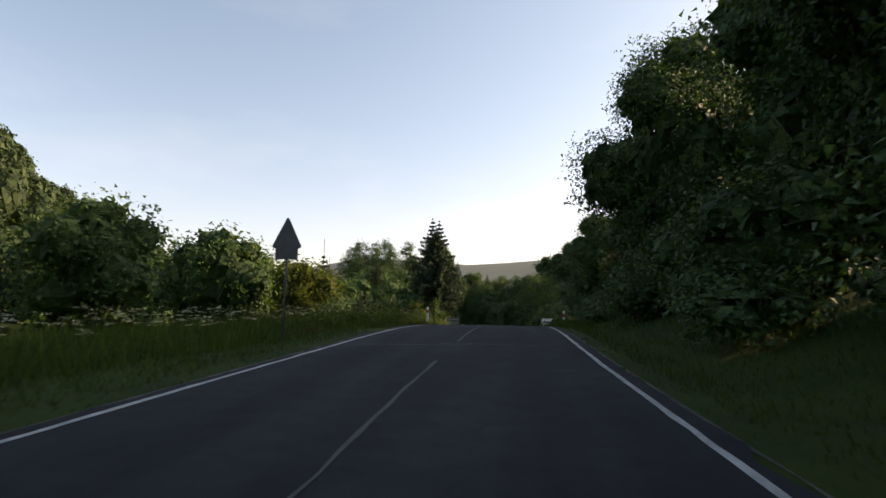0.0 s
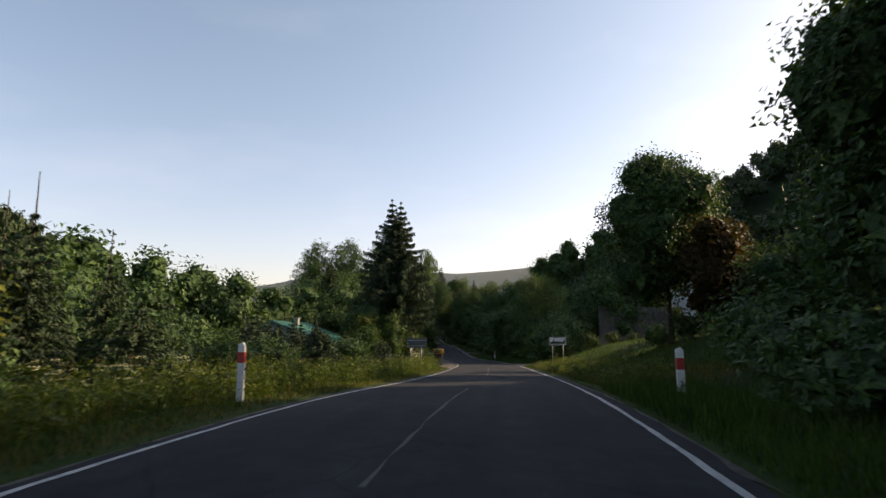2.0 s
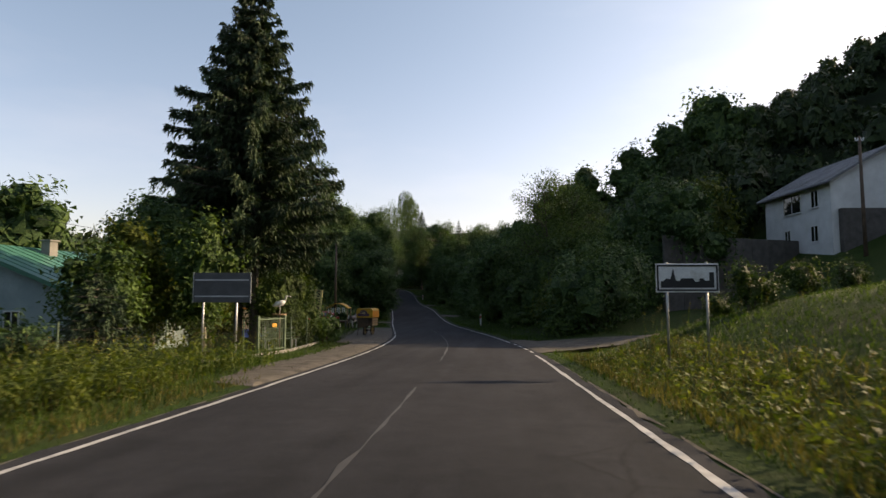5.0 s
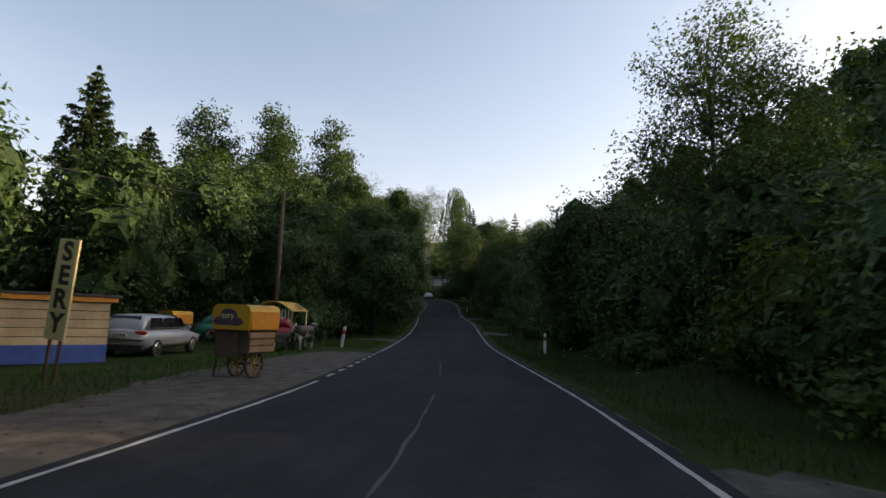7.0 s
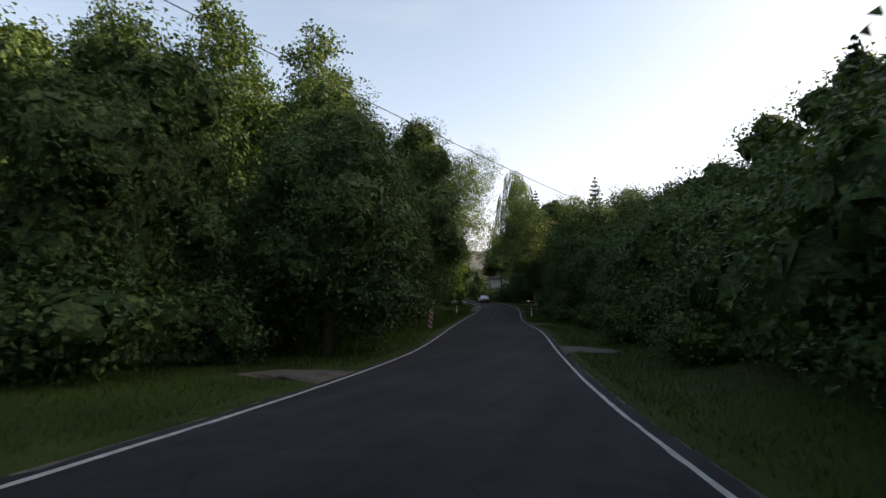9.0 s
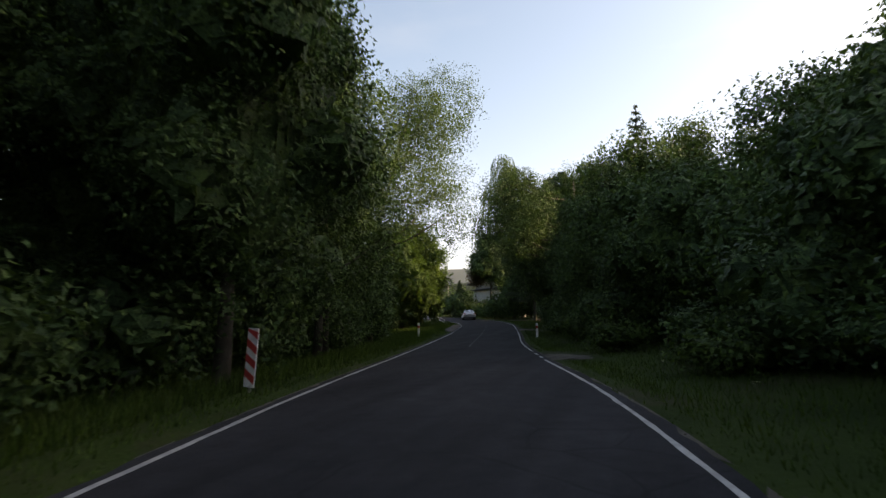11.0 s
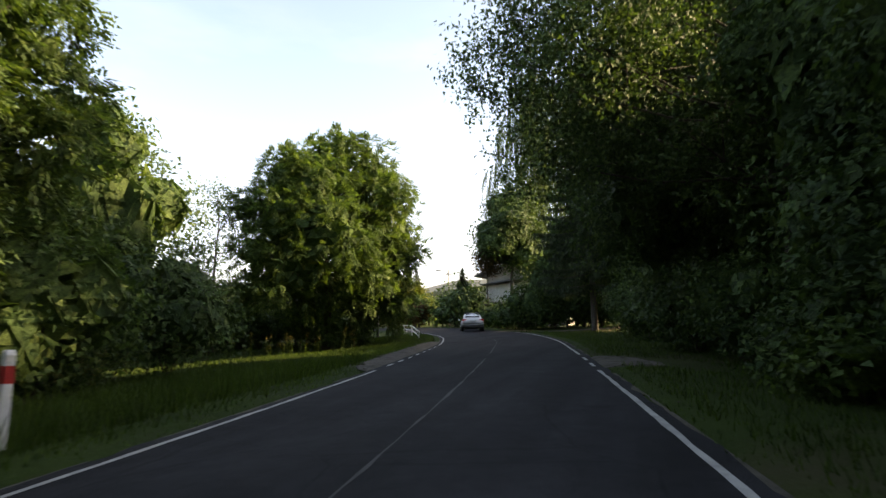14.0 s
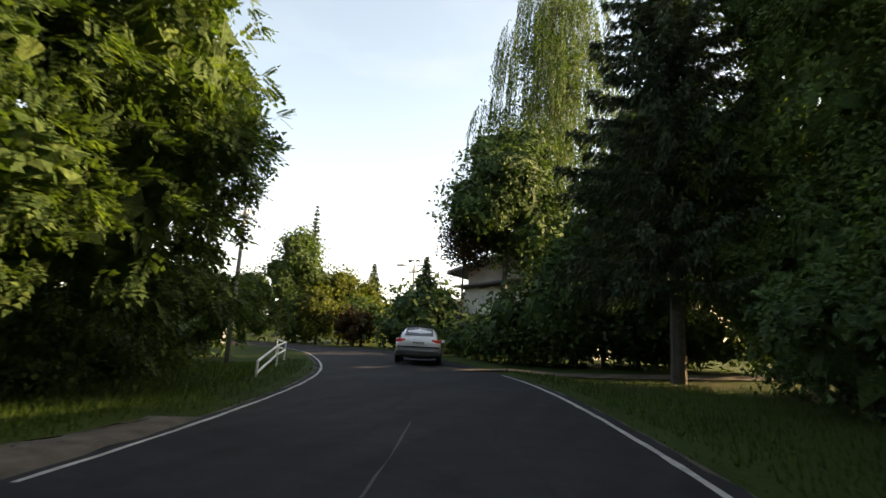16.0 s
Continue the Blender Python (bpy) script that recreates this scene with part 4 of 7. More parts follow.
broad_tree(R(114, 8.2), 6.0, 3.9, 0.8, M_LEAF_DARK, "dark broad-leaved tree leaning towards the road", 0.2, 1000, 15, 800, 200, 0.17)
for k, (y, u, h, r) in enumerate([(119, 10.5, 4.4, 2.4), (127.18, 10.5, 4.9, 2.6), (134.3, 9.8, 5.3, 2.6), (141.42, 9.4, 6.2, 2.7), (148.55, 9.6, 6.4, 2.8), (154.67, 11, 5.4, 2.8), (158.75, 9.5, 6.8, 2.8), (163.84, 9.4, 8.4, 3.4), (169.95, 9.6, 12, 3.8), (174.02, 14, 14, 4.5), (160.78, 14, 11, 4.2), (150.59, 15, 8, 3.5), (128.2, 14, 6.5, 3.4), (122, 14, 6, 3.2), (134.3, 15, 7.5, 3.4), (116, 13, 7, 3.2)]):
    broad_tree(R(y, u), h, r, 0.8, M_LEAF_DARK, "dark green tree in the roadside belt", 0.2, 1700, 14, 60 if h > 9 else 1100, 210 + k, 0.16, group="belt of trees", limbs=20 if h > 9 else 10, spread=0.28)
spruce(R(137.35, 15.5), 12.5, 2.6, 0.8, 230, "dark spruce behind the roadside thicket")
spruce(R(173, 10.5), 15, 3.0, 0.6, 231, "tall dark spruce by the road")
for k, (x, y, h, r) in enumerate([(-9.8, 194, 16.5, 4.4), (-6.0, 186, 14, 4.6), (-1.8, 182, 15, 4.8), (3.0, 180, 15, 4.8), (-3.5, 184, 13, 4.0), (5, 180, 13, 4.4)]):
    broad_tree((x, y, float(ground(x, y))), h, r, 2.0, M_LEAF, "tall grey-green willow with upright limbs", 0.17, 2300 if k < 4 else 1100, 13, 60, 240 + k, 0.2, group="row of willows", limbs=24, hollow=0.3, spread=0.26)
for k, (y, u, h, r, b) in enumerate([(178.1, 8.8, 13.0, 3.8, 0.8), (184.7, 9.0, 11.5, 4.2, 0.8), (197.0, 8.6, 15.5, 5.6, 3.0), (192.4, 11.5, 11, 4.4, 1.2), (206.7, 13.0, 8.5, 4.0, 0.8), (197.5, 15, 12, 5.0, 1.0), (172, 12, 10.5, 4.2, 0.8)]):
    broad_tree(R(y, u), h, r, b, M_LEAF_DARK, "large dark tree overhanging the roadside", 0.16 if u < 9.2 else 0.24, 2300, 15, 60 if k == 0 else 1900, 250 + k, 0.17, group="overhanging trees", inner=0.5)
for k, (y, u, h) in enumerate([(177.07, 7.6, 3.0), (180.12, 7.4, 3.0), (183.17, 7.6, 3.2), (185.72, 8.6, 3.4), (193.86, 7.0, 2.6), (194.88, 8.6, 3), (198.45, 8.0, 3.0), (203.06, 8.2, 3.2), (208.73, 8.6, 3.0), (211.84, 10, 3.2), (204.6, 11, 4), (197.43, 12, 4), (190.3, 12, 4), (169.95, 7.6, 3), (163.84, 7.8, 3), (148.55, 7.4, 3), (142.44, 7.3, 2.8), (135.32, 7.4, 3)]):
    bush(R(y, u), 1.9, h, M_LEAF_DARK, "dark undergrowth below the trees", 260 + k, 0.16, 260, 12, group="undergrowth", core=260)
# dark leaf colour stands in for this crown being backlit
broad_tree(R(189.6, 8.4), 15.5, 4.6, 4.0, M_LEAF_DARK, "tall grey-green willow reaching over the road", 0.15, 3000, 14, 60, 239, 0.2, group="row of willows", limbs=26, hollow=0.3, spread=0.24, shift=-6.6)
for k, (y, u) in enumerate([(186.4, 8.4), (188.6, 7.4), (190.4, 7.2)]):
    bush(R(y, u), 1.5, 2.8, M_LEAF_DARK, "dark undergrowth below the trees", 236 + k, 0.14, 320, 12, group="undergrowth", core=320)

def ash_tree(spot, h, r, base, seed, label, clumps, deep):
    rng = np.random.default_rng(seed)
    t = thing("ash_tree", (*spot, float(ground(*spot))), label, "tree")
    bl = blobs_for(rng, h, base, r, 15)[1:]
    for k in range(16):
        a, f = k * 2.4 + 1.0, (k + 0.5) / 16
        rr = r * (0.98 if f < 0.62 else 0.98 - (f - 0.62) * 1.5)
        q = r * rng.uniform(0.2, 0.32)
        bl.append((rr * 0.86 * math.cos(a), rr * 0.86 * math.sin(a), base + (h - base) * (0.1 + 0.85 * f), q, q, q * 0.75))
    part("trunk", trunk_bm(rng, h, 0.24, bl, 0.0, 34), M_BARK, t, smooth=True)
    part("crown", np_mesh("crown", *frond_crown(rng, bl, clumps, deep)), M_LEAF_ASH, t)


# ---- trees along the left ----
spruce((-10.9, 88.3, float(ground(-10.9, 88.3))), 18.0, 5.7, 4.6, 300, "tall dark spruce with drooping tiered boughs", skirt=0.62, whorls=23, needle=0.28, density=120, droop=0.3)
spruce((-9.8, 87.4, float(ground(-9.8, 87.4))), 17.4, 5.0, 4.8, 301, "tall dark spruce with drooping tiered boughs", skirt=0.55, whorls=22, needle=0.28, density=120, droop=0.3)
for k, (x, y, h, r) in enumerate([(-34.3, 138.26, 22, 3.6), (-28.62, 140.33, 22.3, 3.4), (-24.18, 146.01, 22.2, 3.2), (-33.92, 152.28, 23, 4), (-38.75, 145.63, 20, 4), (-29.77, 131.9, 15, 3.6)]):
    broad_tree((x, y, float(ground(x, y))), h, r * 1.2, 4, M_LEAF_DARK, "tall poplar with loose feathery crown", 0.3, 1150, 13, 60, 310 + k, 0.22, group="poplars", spread=0.36, limbs=18)
for k, (x, y, h, r) in enumerate([(-13.05, 127.6, 7, 3.0), (-17, 122, 9, 3.2), (-21, 118, 9.5, 3.4), (-15.66, 132.82, 10, 3.4), (-18.77, 138.07, 13, 3.6), (-16.46, 145.92, 12.8, 3.4), (-19.27, 151.15, 13, 3.6), (-20.23, 158.24, 13, 3.6), (-24.94, 142.56, 14, 4), (-26, 125, 12, 4), (-33, 131, 13, 4.6), (-27.5, 136, 14, 4.6), (-25.1, 153.6, 14, 4), (-19.48, 156.18, 13, 3.6), (-28.85, 169.94, 13, 4), (-21.57, 147.31, 13.5, 3.8)]):
    near = x > road_x(y) - 10.5
    broad_tree((x, y, float(ground(x, y))), h * 1.1, r * 1.08, 0.8, M_LEAF_DARK, "green broad-leaved tree in the roadside belt", 0.145 if near else 0.24, 1700, 14, 60 if y > 153 else 800, 330 + k, 0.18, group="belt of trees", limbs=20 if y > 153 else 10, spread=0.3)
for k, (y, u, h) in enumerate([(119, -8.5, 2.4), (124, -8.5, 3), (129.22, -7.5, 3), (134.3, -7.3, 3), (139.39, -7.2, 3.2), (144.47, -7.3, 3), (149.57, -7.4, 3.2), (154.67, -7.4, 3), (159.76, -7.6, 3), (164.86, -7.8, 3)]):
    bush(R(y, u), 2.2, h, M_LEAF_DARK, "dark undergrowth below the trees", 350 + k, 0.16, 280, 12, group="undergrowth", core=260)
broad_tree((-24.5, 171.5, float(ground(-24.5, 171.5))), 18.0, 5.6, 6.6, M_LEAF_WILLOW, "tall willow with open limbs leaning over the verge", 0.12, 3800, 15, 190, 360, 0.2, limbs=26, lean=0.2, inner=0.3, shift=4.8, spread=0.22, hollow=0.3)
for k, (x, y, h, r) in enumerate([(-25.5, 168.0, 17, 3.6), (-24.0, 163.5, 16, 3.4)]):
    broad_tree((x, y, float(ground(x, y))), h, r, 3.5, M_LEAF_WILLOW, "tall upright willow behind the leaning one", 0.17, 1500, 14, 190, 365 + k, 0.22, limbs=20, inner=0.3, spread=0.24)
ash_tree((-31.2, 180.2), 13.5, 4.0, 2.6, 362, "tall open ash with light green leaves behind the verge", 2500, 0.42)
spruce((-24.3, 112, float(ground(-24.3, 112))), 15.0, 4.2, 0.4, 363, "feathery young larch by the yard", M_LARCH, whorls=36, density=80)
spruce((-21.3, 112.5, float(ground(-21.3, 112.5))), 11.5, 3.2, 0.4, 364, "feathery young larch by the yard", M_LARCH, whorls=36, density=80)
ash_tree((-32.9, 203.3), 12.8, 5.6, 1.4, 370, "large rounded ash tree with feathered leaves on the lawn", 4300, 0.62)
broad_tree((-40.4, 202.42, float(ground(-40.4, 202.42))), 11.2, 3.4, 2.0, M_LEAF_ASH, "thin half-bare tree on the lawn", 0.18, 420, 10, 0, 371, 0.14, limbs=20)
for k, (x, y, h, r, m) in enumerate([(-35.37, 189.5, 11.5, 3.3, M_LEAF_ASH), (-40.2, 191.87, 12.5, 3.4, M_LEAF_GOLD), (-45.88, 196.32, 13, 3.6, M_LEAF_ASH), (-50.33, 203.69, 10, 3.4, M_LEAF_ASH)]):
    broad_tree((x, y, float(ground(x, y))), h, r, 0.6, m, "sunlit yellow-green tree in the garden", 0.22, 800, 14, 500, 380 + k, 0.16, group="garden trees")
# light ash and gold leaf colours partly stand in for sun on them
for k, (x, y, h, r, m) in enumerate([(-47.2, 239.4, 9.8, 3.0, M_LEAF_ASH), (-43.3, 240.2, 6.2, 2.2, M_LEAF_GOLD), (-42.4, 242.6, 5.4, 2.2, M_LEAF_GOLD), (-39.31, 234.73, 2.6, 1.6, M_LEAF_RUST), (-43.56, 236.86, 4.4, 1.9, M_LEAF_GOLD), (-52.55, 239.96, 6.2, 2.6, M_LEAF_ASH), (-58.38, 242.42, 6, 3, M_LEAF_ASH), (-39.8, 237.1, 3.6, 1.7, M_LEAF_ASH), (-42.1, 247.0, 3.6, 1.9, M_LEAF_ASH), (-45.29, 236.6, 3.4, 1.8, M_LEAF_ASH), (-39.7, 217.91, 4.0, 2.0, M_LEAF)]):
    broad_tree((x, y, float(ground(x, y))), h, r, 0.5, m, "sunlit tree along the bend", 0.3, 1600, 14, 700, 390 + k, 0.12, group="trees along the bend", fine=True)
spruce((-46.88, 240.73, float(ground(-46.88, 240.73))), 12.4, 1.3, 0.6, 397, "slim pointed conifer behind the bend", M_LARCH)
spruce((-44.8, 249.4, float(ground(-44.8, 249.4))), 8.0, 1.8, 0.5, 398, "small far spruce beyond the bend")


# the dense end of the road: bushes under the ash, willow and round tree before the grey house
for k, (x, y, r, h) in enumerate([(-37.48, 207.71, 2.2, 3.2), (-40.82, 209.97, 2.2, 2.6), (-44.88, 209.28, 2.0, 2.2), (-35.52, 211.07, 1.9, 2.6), (-42.12, 206.06, 2.0, 3.0), (-48.18, 205.53, 2.0, 2.0), (-33.45, 207.9, 1.4, 1.6), (-38.52, 213.81, 2.2, 3.2)]):
    bush((x, y, float(ground(x, y))), r, h, M_LEAF_DARK, "dark bushes in the shade of the ash", 600 + k, 0.16, 300, 12, group="bushes under the ash", core=420)


def weeping_willow(x, y, h, r, seed):
    """A willow whose long strands hang from its limbs."""
    rng = np.random.default_rng(seed)
    t = thing("weeping_willow", (x, y, float(ground(x, y))), "tall weeping willow with long hanging strands", "willow")
    bl = blobs_for(rng, h, h * 0.24, r, 12)
    part("trunk", trunk_bm(rng, h, 0.3, bl, 0.0, 16), M_BARK, t, smooth=True)
    V = []
    for _ in range(1500):
        b = bl[int(rng.integers(0, len(bl)))]
        d = rng.normal(0, 1, 3)
        d /= np.linalg.norm(d)
        p = np.array(b[:3]) + d * np.array(b[3:6])
        ln = rng.uniform(1.5, 6.0) * rng.uniform(0.6, 1.0)
        n = int(ln * 11)
        f = np.linspace(0, 1, n)[:, None]
        q = p + np.concatenate([d[None, :2] * 0.5 * np.sqrt(f), -ln * f], 1) + rng.normal(0, 0.035, (n, 3))
        q = q[q[:, 2] > 1.0]
        out = rng.normal(0, 0.3, q.shape) + np.array([0, 0, -1.0])
        s = np.cross(out, rng.normal(0, 1, q.shape))
        s *= 0.035 / (np.linalg.norm(s, axis=1)[:, None] + 1e-9)
        V.append(np.stack([q - s, q + s, q + out * 0.26], 1).reshape(-1, 3))
    v = np.concatenate(V)
    f = np.arange(len(v)).reshape(-1, 3)
    v2, f2 = crown_np(rng, [(*b[:3], b[3] * 0.7, b[4] * 0.7, b[5] * 0.7) for b in bl], 900, 10, 0.24, 0.3, 0.2, 60, 0.6, 0.6)
    part("crown", np_mesh("crown", np.r_[v, v2], np.r_[f, f2 + len(v)]), M_LEAF_WILLOW, t)


weeping_willow(-25.0, 232.6, 28.0, 5.0, 700)
spruce((-18.3, 216.0, float(ground(-18.3, 216.0))), 21, 4.3, 3.4, 273, "tall dark spruce with bare lower trunk by the drive", density=130, needle=0.26, droop=0.2)
broad_tree((-26.7, 227.9, float(ground(-26.7, 227.9))), 13.8, 3.7, 5.0, M_LEAF_DARK, "dark rounded lime tree before the grey house", 0.27, 3000, 15, 2000, 701, 0.22, fine=True)
broad_tree((-29.0, 227.1, float(ground(-29.0, 227.1))), 8.4, 1.3, 4.9, M_LEAF_RUST, "reddish leafy branches beside the lime", 0.18, 350, 13, 160, 702, 0.1)
broad_tree((-18.23, 223.28, float(ground(-18.23, 223.28))), 12, 4.4, 4.4, M_LEAF_ASH, "sunlit leafy tree by the garage", 0.2, 900, 14, 500, 703, 0.18, fine=True)
broad_tree((-13.36, 214.88, float(ground(-13.36, 214.88))), 15, 5.0, 1.0, M_LEAF, "large leafy tree in the garden", 0.17, 1100, 14, 900, 704, 0.2, fine=True)

# trees added above the lawn, mostly out of view, to cast shade
for k, (x, y, h, r) in enumerate([(27, 63, 9, 3.4), (36, 76, 9, 3.4), (30, 50, 8.5, 4.0), (24, 45, 8.5, 4.0)]):
    broad_tree((x, y, float(ground(x, y))), h, r, 1.0, M_LEAF_DARK, "leafy tree added on the slope to cast shade", 0.26, 700, 13, 700, 710 + k, 0.18, group="trees above the lawn")
# low dark bushes added for the deep shade on the grass bank below the maples
for k in range(16):
    y, u = 3 + k * 2.6, 5.6 + (k * 5 % 4) * 0.55
    bush(R(y, u), 1.3, 1.0 + (k % 3) * 0.3, M_LEAF_DARK, "low dark growth added to darken the grass bank", 720 + k, 0.13, 170, 11, group="low growth", core=200)
# thicket behind the long grass, its dark leaves standing in for shade
for k in range(14):
    y, u = 158 + k * 2.4, -10.5 - (k * 7 % 5) * 1.2
    bush(R(y, u), 2.5, 3.4 + (k * 3 % 4) * 0.5, M_LEAF_DARK if k % 5 else M_LEAF_ASH, "dense leafy thicket behind the long grass", 740 + k, 0.18, 380, 12, group="thicket behind the grass", core=420)
# bushes before the bungalow's garden
for k, (x, y, r, h) in enumerate([(-13.0, 70.5, 1.4, 1.4), (-15.5, 72.5, 1.4, 1.4), (-17.5, 75, 1.5, 1.5), (-19.5, 72, 1.6, 1.6), (-20.5, 76, 1.5, 1.5), (-23, 74, 1.7, 1.7), (-12.2, 76.5, 1.3, 1.5), (-14.5, 79, 1.3, 1.4)]):
    bush((x, y, float(ground(x, y))), r, h, M_LEAF_DARK, "leafy garden bush before the bungalow", 770 + k, 0.14, 340, 12, group="garden bushes", core=360)
# dense growth between the willow and the grey house
for k, (x, y, r, h) in enumerate([(-24.9, 222.4, 2.0, 3.4), (-23.0, 222.6, 2.3, 6.2), (-22.0, 222.2, 1.9, 5.0), (-19.4, 222.2, 1.9, 2.1), (-17.2, 221.8, 1.9, 2.2), (-14.2, 221, 2.4, 4.2), (-26.4, 223.4, 1.5, 1.7)]):
    bush((x, y, float(ground(x, y))), r, h, M_LEAF_DARK, "dense dark shrub below the weeping willow", 790 + k, 0.16, 420, 12, group="shrubs below the willow", core=420)
for k, (x, y, r, h) in enumerate([(-14.6, 212.5, 2.2, 6.5), (-13.2, 208.0, 2.4, 6.0)]):
    bush((x, y, float(ground(x, y))), r, h, M_LEAF_ASH, "tall bright green sunlit shrub among dark trees", 800 + k, 0.17, 520, 12, group="sunlit shrubs", core=260)
# dense growth under the lime and the rusty tree
for k, (x, y, r, h) in enumerate([(8.6, 58.2, 0.9, 1.2), (9.8, 57.0, 0.9, 1.3), (12.6, 58.5, 1.8, 2.6), (12.6, 51.0, 2.0, 3.0), (14.6, 54.0, 2.4, 4.2), (15.0, 49.0, 2.4, 4.2), (17.0, 52, 2.6, 4.6), (11.2, 49.0, 1.9, 3.0)]):
    bush((x, y, float(ground(x, y))), r, h, M_LEAF_DARK, "dark bush below the lime on the bank", 810 + k, 0.15, 380, 12, group="bushes below the lime", core=360)
for k, (y, u, r, h) in enumerate([(205, -21, 1.8, 2.2), (207, -24, 1.8, 2.3), (203, -25, 1.8, 2.2), (209, -27, 1.8, 2.4), (200, -22, 1.8, 2.2)]):
    bush(R(y, u), r, h, M_LEAF_ASH if k % 2 else M_LEAF, "leafy shrub in the garden before the old house", 825 + k, 0.17, 380, 12, group="garden shrubs", core=360)
# tall trees behind the roadside belt; the nearer ones added to shade the left side
for k, (y, u, h, r) in enumerate([(124, 24, 9, 3.6), (131, 23, 9.5, 3.8), (138, 22, 10, 4.0), (145, 22, 10.5, 4.0), (152, 21, 11, 4.0), (159, 22, 12, 4.4), (166, 20, 14, 4.6), (160, 43, 13, 4.6), (158, 36, 13, 4.6), (163, 50, 14, 4.8), (166, 31, 16, 4.8), (172, 27, 16, 4.8), (155, 47, 13, 4.6), (118, 22, 12, 4.2), (111, 20, 10, 4.0)]):
    broad_tree(R(y, u), h, r, 1.0, M_LEAF_DARK, "tall dark tree behind the roadside belt, for skyline and shade", 0.3, 620, 13, 700, 840 + k, 0.2, group="trees on the slope")
# dark trees and undergrowth that close the right side before the bend
for k, (y, u, h, r) in enumerate([(187.5, 13.5, 9.5, 4.0), (194, 13.0, 9.5, 4.2), (200, 12.0, 9.5, 4.2), (206, 17, 8, 4.0), (181, 14, 10, 4.0), (213, 14, 8, 3.8)]):
    broad_tree(R(y, u), h, r, 0.4, M_LEAF_DARK, "dense dark tree behind the roadside growth", 0.24, 900, 14, 1100, 860 + k, 0.18, group="dark trees")
for k, (y, u, h) in enumerate([(192.2, 8.0, 2.6), (194.4, 7.2, 2.4), (196.4, 7.6, 2.8), (198.4, 9.0, 3.0), (202.5, 7.4, 2.4), (204.4, 9.4, 3.0), (183.6, 7.2, 2.2), (181.0, 7.4, 2.4), (186.2, 8.4, 2.6)]):
    bush(R(y, u), 1.7, h, M_LEAF_DARK, "dark undergrowth below the trees", 870 + k, 0.15, 320, 12, group="undergrowth", core=320)
for k, (y, u, h, r) in enumerate([(163, -10.5, 7.5, 3.2), (168, -12, 8.0, 3.4), (172.5, -14.5, 8, 3.4), (158.5, -9.8, 7.5, 3.2)]):
    broad_tree(R(y, u), h, r, 0.4, M_LEAF_DARK, "dark leafy tree behind the long grass", 0.2, 1300, 14, 1200, 880 + k, 0.18, group="dark trees behind the grass")
broad_tree(R(38, 10.0), 8.6, 3.0, 0.4, M_LEAF_DARK, "lower dark maple at the end of the row", 0.17, 1800, 14, 1000, 890, 0.16, group=row)
# low growth along the right verge, thicker below the trees
for k in range(34):
    y, u = 94 + k * 2.75, 6.2 + (k * 5 % 4) * 0.5
    if 121 < y < 124 or 131 < y < 137 or 153 < y < 160 or 185 < y < 191:
        continue
    bush(R(y, u), 1.25, 0.9 + (k * 3 % 5) * 0.2, M_LEAF_DARK if k % 4 else M_LEAF, "low weedy growth at the edge of the trees", 900 + k, 0.13, 150, 11, group="low weedy growth", core=200)
for k in range(14):
    bush(R(140 + k * 2.9, 9.0 + (k * 7 % 4) * 1.3), 1.9, 2.2 + (k % 3) * 0.5, M_LEAF_DARK, "dark undergrowth below the trees", 940 + k, 0.17, 260, 12, group="undergrowth", core=300)

# dark growth round the leaning willow's foot and by the bend
for k, (x, y, h, r) in enumerate([(-27.5, 170.8, 7.5, 3.0), (-29.2, 174.8, 7.5, 3.3), (-27.0, 167.0, 7.0, 2.8), (-23.9, 170.3, 6.4, 1.9), (-23.9, 172.2, 6.0, 1.7), (-25.0, 174.4, 5.6, 1.9), (-30.5, 179.0, 9, 3.0)]):
    broad_tree((x, y, float(ground(x, y))), h, r, 0.4, M_LEAF_DARK, "dark leafy tree in the dense shade", 0.19, 1200, 14, 1100, 960 + k, 0.16, group="shade trees")
for k, (x, y, r, h) in enumerate([(-24.6, 170.4, 1.5, 2.6), (-25.6, 172.4, 1.6, 2.8), (-23.8, 167.6, 1.4, 2.6), (-26.6, 175.2, 1.6, 2.6), (-35.2, 236.4, 1.9, 4.8), (-32.9, 235.0, 1.8, 4.4), (-28.6, 227.0, 1.5, 2.4), (-27.0, 226.4, 1.6, 2.6), (-33.9, 237.8, 1.7, 5.2)]):
    bush((x, y, float(ground(x, y))), r, h, M_LEAF_DARK, "dense rounded dark shrub", 980 + k, 0.15, 420, 12, group="dark shrubs", core=420, spread=0.2)

# young spruces and shrubs between the verge and the sallows
for k in range(9):
    x, y = -9.4 - (k * 3 % 4) * 2.1, 42 + k * 4.3
    spruce((x, y, float(ground(x, y))), 2.6 + (k * 3 % 4) * 0.5, 1.6, 0.1, 1000 + k, "young bushy spruce at the edge of the meadow", whorls=13, needle=0.19, density=60, droop=0.2, group="meadow spruces")
for k in range(13):
    x, y = -10.0 - (k * 7 % 5) * 1.6, 36.5 + k * 3.1
    bush((x, y, float(ground(x, y))), 1.5, 1.7 + (k % 4) * 0.3, M_LEAF_DARK, "rough green shrub at the edge of the meadow", 1011 + k, 0.13, 300, 12, group="meadow shrubs", core=300)

broad_tree(R(113.0, 8.7), 6.3, 3.4, 2.0, M_LEAF_DARK, "dark leafy tree reaching over the verge", 0.15, 1800, 14, 900, 1030, 0.16, shift=-2.2)

